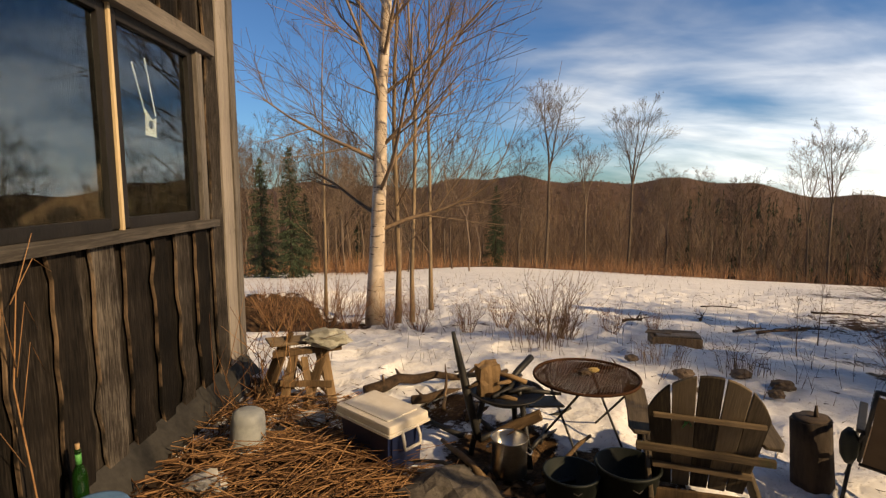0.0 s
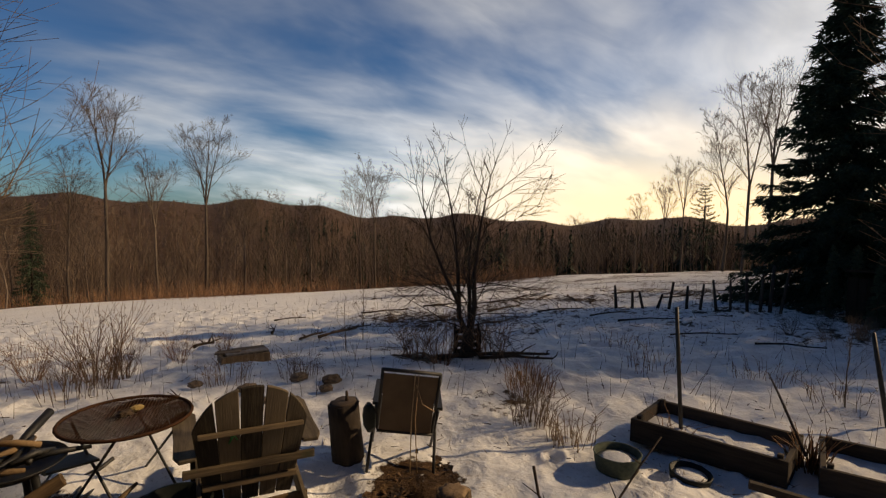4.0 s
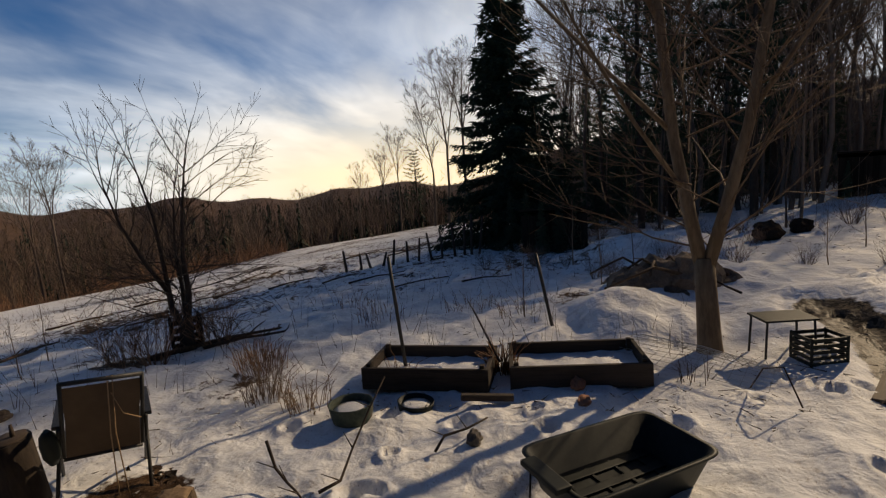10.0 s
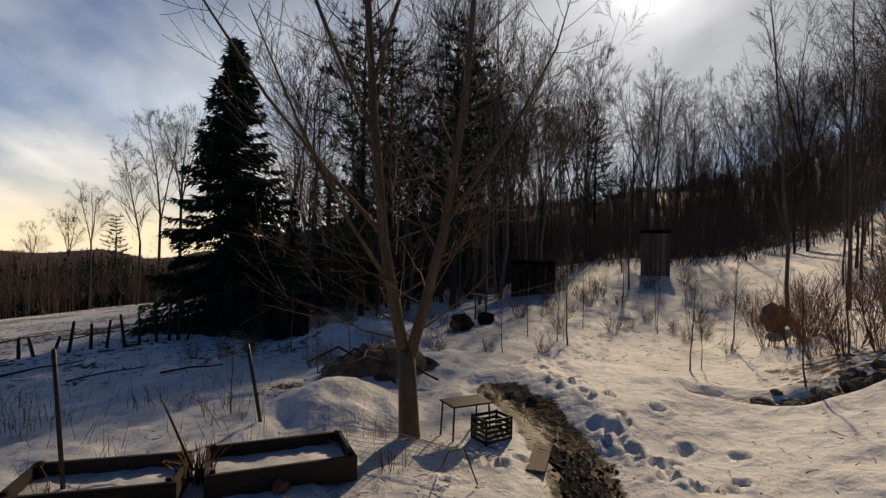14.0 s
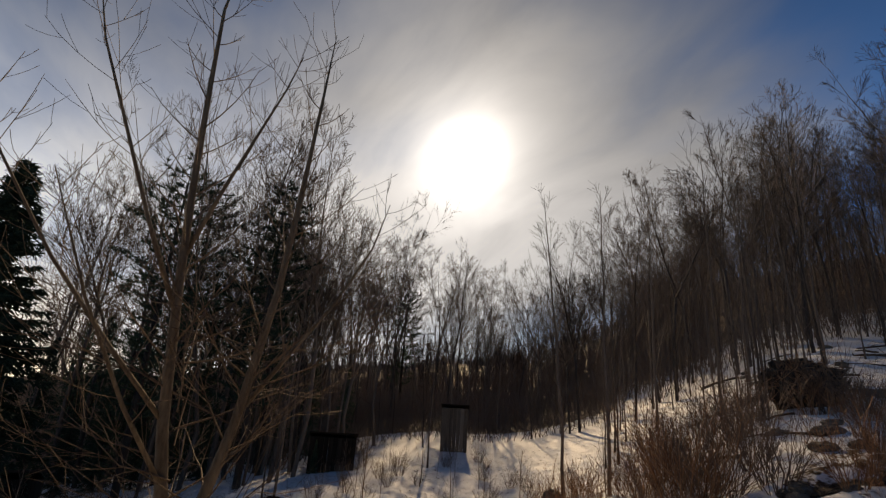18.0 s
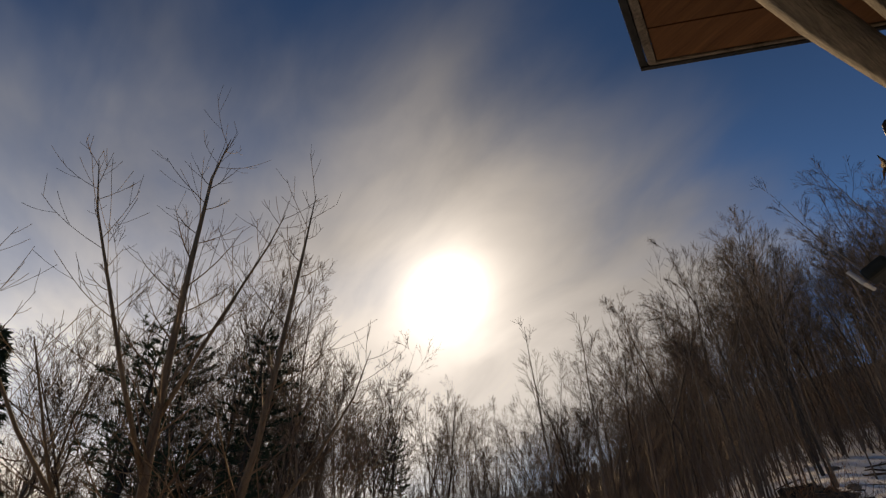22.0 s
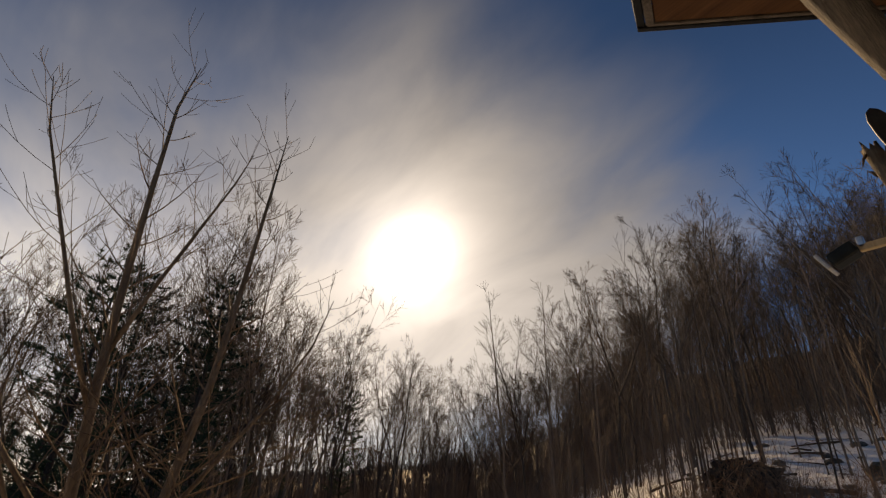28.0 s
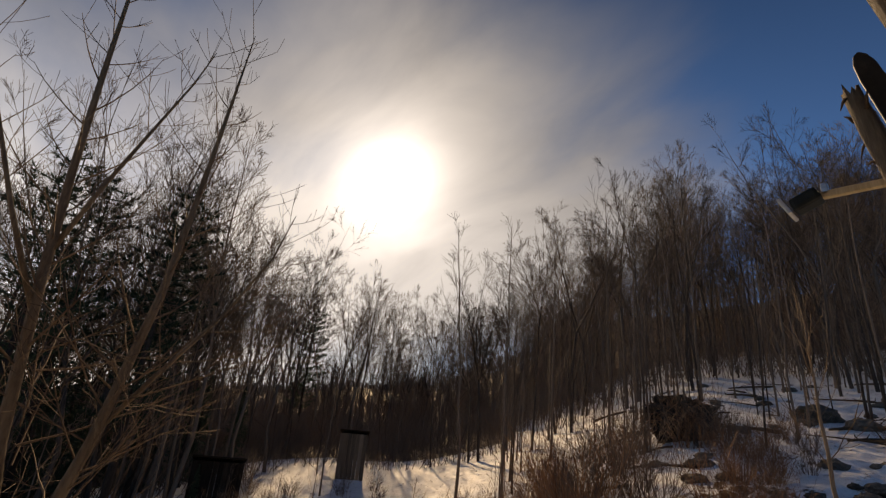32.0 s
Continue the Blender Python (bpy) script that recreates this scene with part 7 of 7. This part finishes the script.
# planter in the field
planter = thing("wooden_planter", pose(3.44, 7.71, ground_z(3.44, 7.71), 0, 0, -13) @ Matrix.Scale(0.86, 4), "low grey timber planter box in the snowy field", "planter")
for s in (-1, 1):
    part("plank", box(0.80, 0.05, 0.17, (0, s * 0.24, 0.07)), M["tan_wood" if s < 0 else "old_x"], planter)
    part("plank", box(0.05, 0.43, 0.16, (s * 0.38, 0, 0.068)), M["old_x"], planter)
part("lid_board", box(0.55, 0.18, 0.025, (0.12, 0.13, 0.168), (0, 1, 3)), M["old_x"], planter)
part("lid_board", box(0.42, 0.12, 0.025, (-0.26, 0.0, 0.175), (3, -4, -20)), M["old_x"], planter)
part("lid_board", box(0.70, 0.20, 0.025, (0.04, -0.10, 0.172), (1, -1, 2)), M["siding_grey"], planter, "silvery board laid over the box")

# fence, sheds, privy
rs3 = np.random.RandomState(40)
for az_, top_, base_ in ((62.6, -8.9, -10.9), (64.2, -9.0, -10.4), (65.2, -8.8, -10.2), (66.5, -8.9, -10.2), (67.6, -7.4, -9.8), (69.2, -7.8, -9.8), (70.4, -7.4, -9.6), (71.8, -6.7, -9.3), (73.0, -6.6, -9.2), (74.4, -6.0, -9.2), (75.4, -6.2, -9.4), (76.2, -5.6, -9.6), (77.0, -6.0, -9.8)):
    d_ = 16.0
    p = polar(az_, d_)
    h = d_ * (math.tan(radians(-base_)) - math.tan(radians(-top_)))
    pst = thing("fence_post", pose(p.x, p.y, ground_z(p.x, p.y) - 0.05, rs3.normal(0, 7), rs3.normal(0, 6), 0), "dark weathered fence post in the snow", "fence post", "fence posts across the field")
    part("post", lathe([(0.042, 0), (0.038, h * 0.6), (0.03, h + 0.1), (0.0, h + 0.12)], 7, rough=0.1, seed=int(az_ * 10)), M["bark_dark"], pst)


def shed(name, az_, d_, w_, dpt, h, turn_, label, mat="shed"):
    p = polar(az_, d_)
    ob = thing(name, pose(p.x, p.y, ground_z(p.x, p.y) - 0.3, 0, 0, turn_), label, "shed")
    h += 0.2
    n = max(4, int(w_ / 0.16))
    for k in range(n):
        for s in (-1, 1):
            part("board", box(w_ / n - 0.012, 0.03, h, (-w_ / 2 + (k + 0.5) * w_ / n, s * dpt / 2, h / 2), bev=0), M[mat], ob)
    n = max(4, int(dpt / 0.16))
    for k in range(n):
        for s in (-1, 1):
            part("board", box(0.03, dpt / n - 0.012, h, (s * w_ / 2, -dpt / 2 + (k + 0.5) * dpt / n, h / 2), bev=0), M[mat], ob)
    part("roof", box(w_ + 0.14, dpt + 0.16, 0.05, (0, 0, h + 0.08), (-6, 0, 0)), M["shed"], ob)
    return ob


shed("field_shed", 85.0, 15.4, 1.7, 1.4, 1.1, turned(83), "low dark board shed under the spruce")
shed("wood_shed", 111.8, 22.5, 1.7, 1.4, 1.25, turned(111), "low dark shed at the wood's edge")
for az_, d_, s_ in ((82.3, 15.0, 0.2), (83.8, 14.4, 0.17), (85.6, 14.3, 0.18), (87.2, 14.8, 0.15), (80.6, 15.6, 0.2), (110.2, 21.6, 0.14), (112.4, 21.9, 0.12)):
    p = polar(az_, d_)
    tree_thing("young_spruce", plant(0, p.x, p.y, az_ * 9, s_), fir, "low dark young spruce crowding a shed", group="young spruces by the sheds")
privy = shed("privy", 123.9, 27.0, 1.22, 1.1, 1.98, turned(124), "narrow brown wooden privy on the snowy slope", "privy")
shed("log_pile_shelter", 175.8, 16.5, 1.5, 1.2, 0.85, turned(172), "low brown stack shelter on the wooded slope", "old_x")
p = polar(155.6, 15.5)
root = thing("upturned_root", (p.x, p.y, ground_z(p.x, p.y)), "upturned brown root plate on the wooded slope", "root plate")
bm = bmesh.new()
bmesh.ops.create_icosphere(bm, subdivisions=4, radius=1)
for v in bm.verts:
    v.co *= 1 + 0.45 * noise.noise(v.co * 1.8) + 0.3 * noise.noise(v.co * 5) + 0.15 * noise.noise(v.co * 11)
    v.co = Vector((v.co.x * 0.85, v.co.y * 0.5, v.co.z * 0.6 + 0.4))
part("soil", bm, M["log_bark"], root)
bag, rs3 = Bag(), np.random.RandomState(71)
for _ in range(220):
    a, b3 = rs3.uniform(0, 6.28), rs3.uniform(-0.2, 1.2)
    q = np.array((math.cos(a) * 0.8 * math.cos(b3), math.sin(a) * 0.5 * math.cos(b3), 0.4 + 0.6 * math.sin(b3)))
    bag.tube([q, q * (1.15, 1.15, 1.0) + rs3.normal(0, 0.06, 3), q * (1.3, 1.3, 0.9) + rs3.normal(0, 0.14, 3)], [0.014, 0.01, 0.004], 3, cap=False)
part("root_fringe", bag.mesh("root_fringe", M["twig_red"]), None, root, "tangled reddish roots")
crumple("round_boulder", tuple(polar(133.9, 13.5, ground_z(*polar(133.9, 13.5).xy[:]) + 0.3)), (0.28, 0.25, 0.3), 8, M["stone"], "dark round boulder in the brush", "boulder")
for k, (az_, d_, s) in enumerate(((104.5, 14, 0.32), (107.0, 15, 0.26))):
    p = polar(az_, d_)
    crumple("tarpaulin_mound", (p.x, p.y, ground_z(p.x, p.y) + s * 0.5), (s * 1.1, s * 0.9, s * 0.7), 20 + k, M["shed"], "dark tarpaulin-covered heap on the slope", "heap")
for az_, d_, r_ in ((166.5, 17.5, 0.55), (169.5, 16.5, 0.35), (172.5, 21, 0.5)):
    p = polar(az_, d_)
    crumple("forest_boulder", (p.x, p.y, ground_z(p.x, p.y) + r_ * 0.2), (r_, r_ * 0.8, r_ * 0.55), int(az_), M["stone"], "dark mossy boulder on the wooded slope", "boulder")

# saplings, shrubs and dead grass
SAPLING = [bark_pair(bare_tree(120 + k, 2.2, 0.018, 12, 0.25, 0.36, 42, (0.03, 0.0), depth=1, kids=(4, 3), thin=0.0025), M["bark_brown"]) for k in range(3)]
for az_, d_, s, kind in ((34.5, 8.6, 0.42, 0), (82.3, 6.7, 0.46, 1), (115.6, 11.5, 0.95, 2), (120.8, 19, 0.9, 0), (127, 10.2, 0.75, 1), (167, 9.0, 1.55, 2), (36, 10.5, 0.5, 2), (90, 9.0, 0.55, 0), (93, 10.5, 0.6, 1), (87, 11.5, 0.7, 2), (109, 10.5, 0.5, 0), (136, 8.5, 0.7, 0), (139, 10, 0.8, 1), (130.5, 12, 0.8, 2), (111.5, 12.5, 0.6, 1)):
    p = polar(az_, d_)
    tree_thing("sapling", plant(0, p.x, p.y, az_ * 13, s), SAPLING[kind], "thin bare sapling standing in the snow", group="saplings in the snow")
BUSH = []
for k in range(3):
    rs3, bag = np.random.RandomState(200 + k), Bag()
    stalks = []
    cfg = dict(wander=0.16, rise=0.08, thin=0.0022, depth=1, kids=(5, 3))
    for j in range(34):
        if j in (1, 2, 3, 4):
            stalks.append(bag)
            bag = Bag()
        a = rs3.uniform(0, 6.28)
        way = np.array((math.cos(a) * rs3.uniform(0.1, 0.75), math.sin(a) * rs3.uniform(0.1, 0.75), 1.0))
        limb(bag, rs3, (0.12 * math.cos(a), 0.12 * math.sin(a), -0.05), way / np.linalg.norm(way), rs3.uniform(0.5, 1.15), 0.0065, 0, cfg)
    stalks.append(bag)
    BUSH.append(tuple([b.mesh("bush_stem", M[mat]) for b in stalks] for mat in ("twig_red", "twig")))


def bush(az_, d_, s, kind, red, label, group):
    p = polar(az_, d_)
    ob = thing("bare_bush", plant(0, p.x, p.y, az_ * 17, s), label, "bush", group)
    meshes = BUSH[kind % 3][0 if red else 1]
    for me in meshes[:-1]:
        part("stem", me, None, ob)
    part("crown", meshes[-1], None, ob)


for k, (az_, d_, s) in enumerate(((11.8, 7.6, 0.95), (13.5, 7.9, 0.55), (9.2, 8.3, 0.5), (2.5, 8.6, 0.6), (6.4, 9.2, 0.6), (-3, 8.8, 0.7), (-10.5, 9.2, 0.8), (-13, 9.8, 0.9), (-16, 9.2, 0.8), (-18.5, 9.9, 0.9), (-6, 9.0, 0.6), (45, 7.2, 0.75), (42, 7.5, 0.7), (50.5, 7.5, 0.7), (48, 8.4, 0.6), (18, 9.2, 0.5), (22, 9.8, 0.4))):
    bush(az_, d_, s, k, True, "reddish leafless brush at the field's edge", "brush along the field")
rs3 = np.random.RandomState(61)
for k in range(60):
    az_ = rs3.uniform(132, 164)
    d_ = rs3.uniform(float(np.interp(az_, [130, 140, 164], [12.5, 9.0, 7.5])), 16)
    if az_ < 142 and k % 2:
        continue
    bush(az_, d_, rs3.uniform(0.6, 1.25) * (1.3 if 142 < az_ < 158 else 0.9), k, k % 2 == 0, "dense tawny leafless thicket beside the brook", "thicket by the brook")
for k in range(30):
    az_, d_ = rs3.uniform(86, 131), rs3.uniform(9.5, 19)
    bush(az_, d_, rs3.uniform(0.3, 0.6), k, False, "low bare bush in the snow below the wood", "bushes below the wood")
for k in range(34):
    az_, d_ = rs3.uniform(76, 104), rs3.uniform(9.0, 18)
    bush(az_, d_, rs3.uniform(0.25, 0.55), k, k % 4 == 0, "low bare brush in the shaded snow before the spruce", "brush before the spruce")
for k in range(18):
    az_, d_ = rs3.uniform(110, 132), rs3.uniform(14, 25)
    bush(az_, d_, rs3.uniform(0.4, 0.9), k, False, "tall bare bush on the snowy slope", "bushes on the snowy slope")
for k in range(14):
    az_, d_ = rs3.uniform(160, 180), rs3.uniform(9, 17)
    bush(az_, d_, rs3.uniform(0.5, 0.9), k, k % 2 == 0, "bare bush among stones on the slope", "bushes on the slope")
for k, (x, y, n, h, sp, lab) in enumerate(((4.78, 3.35, 110, 0.26, 0.6, "tussock of pale dead grass in the snow"), (4.05, 2.80, 60, 0.38, 0.4, "tangle of dead bramble stems in the snow"), (3.98, 2.32, 50, 0.26, 0.45, "tangle of dead weeds near the plant pot"), (5.1, 3.7, 50, 0.24, 0.5, "pale dead grass in the snow"), (3.2, 5.5, 40, 0.3, 0.5, "dead stems beyond the chairs"), (2.5, 5.9, 40, 0.3, 0.6, "dead stems beyond the chairs"), (1.2, 6.6, 60, 0.4, 0.8, "dead weeds at the edge of the yard"), (6.9, 3.0, 40, 0.2, 0.9, "dead grass stubble in the snow"), (7.6, 1.9, 40, 0.2, 0.9, "dead grass stubble in the snow"), (6.9, 1.0, 30, 0.25, 0.6, "dead weeds in the snow"), (7.3, 0.5, 30, 0.25, 0.6, "dead weeds in the snow"), (8.5, 4.2, 40, 0.2, 1.0, "dead grass stubble in the snow"), (4.9, -0.75, 14, 0.22, 0.3, "thin dead stems beside the netting"))):
    tuft("dead_grass", (x, y), 300 + k, n, h, sp, M["straw" if k in (0, 3, 7, 8, 11) else "bark_brown"], lab, "grass", 0.0035, 2 if k not in (0, 3) else 0)
rs3, bag = np.random.RandomState(77), Bag()
for _ in range(1300):
    az_, d_ = rs3.uniform(-5, 98), 5.5 + 26 * rs3.uniform(0, 1) ** 1.6
    x, y = d_ * math.sin(radians(az_)), d_ * math.cos(radians(az_))
    z_, h = ground_z(x, y), rs3.uniform(0.08, 0.4)
    bag.blade((x, y, z_ - 0.02), (x + rs3.normal(0, 0.25) * h, y + rs3.normal(0, 0.25) * h, z_ + h), 0.0018 + 0.00025 * d_, rs3)
tagged(new("stubble", bag.mesh("stubble", M["bark_brown"], False)), "thin dead stems sticking out of the snowy field", "stubble", kind="stuff")
# driftwood and brash on the field
rs5 = np.random.RandomState(91)
for az_, d_, L_, r_, turn_ in ((33.3, 11.5, 1.3, 0.05, 20), (30.5, 11.2, 0.9, 0.045, 30), (35, 12.2, 1.0, 0.05, 10), (55, 20, 2.6, 0.07, 25), (58, 19, 2.2, 0.06, 40), (53, 21, 2.4, 0.06, 15), (60, 18, 1.8, 0.055, 30), (50.5, 7.5, 1.6, 0.055, -35), (53, 7.3, 1.0, 0.04, -50), (26.5, 12.5, 0.6, 0.05, 60), (20, 10.8, 0.4, 0.06, 10), (17, 5.6, 0.5, 0.035, 30), (57, 15, 1.4, 0.04, -30), (62, 14, 1.2, 0.04, -20), (66, 13, 1.5, 0.035, -40), (49, 12, 1.3, 0.04, -10), (44, 13, 1.1, 0.04, -35), (71, 11, 1.2, 0.03, -50), (78, 10.5, 1.0, 0.03, -70), (28, 16, 1.0, 0.04, 0), (38, 17, 1.6, 0.05, -20), (45, 19, 2.0, 0.05, -30), (64, 22, 2.0, 0.06, -20), (69, 20, 1.6, 0.05, -40), (51, 16, 1.5, 0.05, 0)):
    p = polar(az_, d_)
    c_, s_ = math.cos(radians(turn_)), math.sin(radians(turn_))
    driftwood([(p.x - c_ * L_ / 2, p.y - s_ * L_ / 2, 0.02), (p.x + 0.05 * L_, p.y + 0.04, 0.05), (p.x + c_ * L_ / 2, p.y + s_ * L_ / 2, 0.04)], r_ * 0.62, int(az_ * 3), "fallen_limb", "dark fallen limb lying on the snowy field", "fallen limbs on the field", "drift", 7)
rs6 = np.random.RandomState(93)
for k in range(44):
    az_, d_ = rs6.uniform(148, 183), rs6.uniform(12, 26)
    p, a, q = polar(az_, d_), rs6.uniform(-0.5, 0.9), rs6.uniform(0.3, 1.1)
    driftwood([(p.x - q * math.cos(a), p.y - q * math.sin(a), 0.02), (p.x, p.y, 0.06), (p.x + q * math.cos(a), p.y + q * math.sin(a), 0.05)], rs6.uniform(0.02, 0.055), 300 + k, "fallen_limb", "dark fallen limb on the wooded slope", "fallen limbs on the slope", "drift", 2)
for k in range(36):
    az_, d_, r_ = rs6.uniform(150, 184), rs6.uniform(11, 26), rs6.uniform(0.08, 0.3)
    p = polar(az_, d_)
    crumple("slope_stone", (p.x, p.y, ground_z(p.x, p.y)), (r_, r_ * 0.8, r_ * 0.5), 40 + k, M["stone"], "dark stone poking through snow on the slope", "stone")["group"] = "stones on the slope"
# bits of bark, twig and leaf on the snow
bag = Bag()
for k in range(5500):
    az_, d_ = rs5.uniform(-18, 150), 4.2 + 22 * rs5.uniform(0, 1) ** 1.5
    x, y = d_ * math.sin(radians(az_)), d_ * math.cos(radians(az_))
    if wave(np.array(x), np.array(y), 0.8, 47) < rs5.uniform(-0.5, 0.35):
        continue
    z_, a, q = ground_z(x, y) + 0.005, rs5.uniform(0, 6.28), abs(rs5.normal(0, 0.05)) + 0.015 + 0.002 * d_
    if rs5.uniform() < 0.1:
        q *= 3
    bag.blade((x, y, z_), (x + q * math.cos(a), y + q * math.sin(a), z_ + rs5.uniform(0.0, 0.03)), rs5.uniform(0.0015, 0.004) + 0.0004 * d_, rs5)
tagged(new("snow_debris", bag.mesh("snow_debris", M["bark"], False)), "dark twigs, bark and leaf bits strewn on the snow", "debris", kind="stuff")
# gravel in the brook
bag = Bag()
for k in range(1500):
    line = CREEK if k % 3 else CREEK_HIGH
    q = rs5.uniform(0, len(line) - 1.001)
    i = int(q)
    (ax, ay), (bx, by) = line[i], line[i + 1]
    x, y = ax + (bx - ax) * (q - i) + rs5.normal(0, 0.24), ay + (by - ay) * (q - i) + rs5.normal(0, 0.24)
    r_, z_ = rs5.uniform(0.008, 0.026), ground_z(x, y) - 0.10 + rs5.uniform(0, 0.04)
    bag.tube([(x - r_, y, z_ + rs5.normal(0, 0.3 * r_)), (x, y + rs5.normal(0, 0.4 * r_), z_ + 0.2 * r_), (x + r_, y, z_)], [r_ * 0.5, r_ * 0.8, r_ * 0.45], 6)
tagged(new("brook_gravel", bag.mesh("brook_gravel", M["brown_stone"], False)), "dark wet gravel in the bed of the brook", "gravel", kind="stuff")
for k in range(14):
    p = polar(rs5.uniform(92, 101), rs5.uniform(7.6, 8.8))
    a, q = rs5.uniform(0, 3.1), rs5.uniform(0.3, 0.75)
    driftwood([(p.x - q * math.cos(a), p.y - q * math.sin(a), rs5.uniform(0.05, 0.4)), (p.x, p.y, rs5.uniform(0.2, 0.55)), (p.x + q * math.cos(a), p.y + q * math.sin(a), rs5.uniform(0.05, 0.4))], rs5.uniform(0.012, 0.03), 140 + k, "brush_stick", "brown stick in the heap of brush and stones", "sticks on the stone heap", "drift", 2)
apple_box = thing("wooden_crate", pose(5.62, 5.10, ground_z(5.62, 5.1), 0, 0, -40), "dark wooden crate leaning at the apple tree", "crate")
for k in range(4):
    part("slat", box(0.36, 0.025, 0.07, (0, 0.10 - 0.02 * k, 0.05 + 0.105 * k), (10, 0, 0)), M["shed"], apple_box)
for s in (-1, 1):
    part("side", box(0.03, 0.3, 0.42, (s * 0.17, 0.1, 0.2), (12, 0, 0)), M["shed"], apple_box)
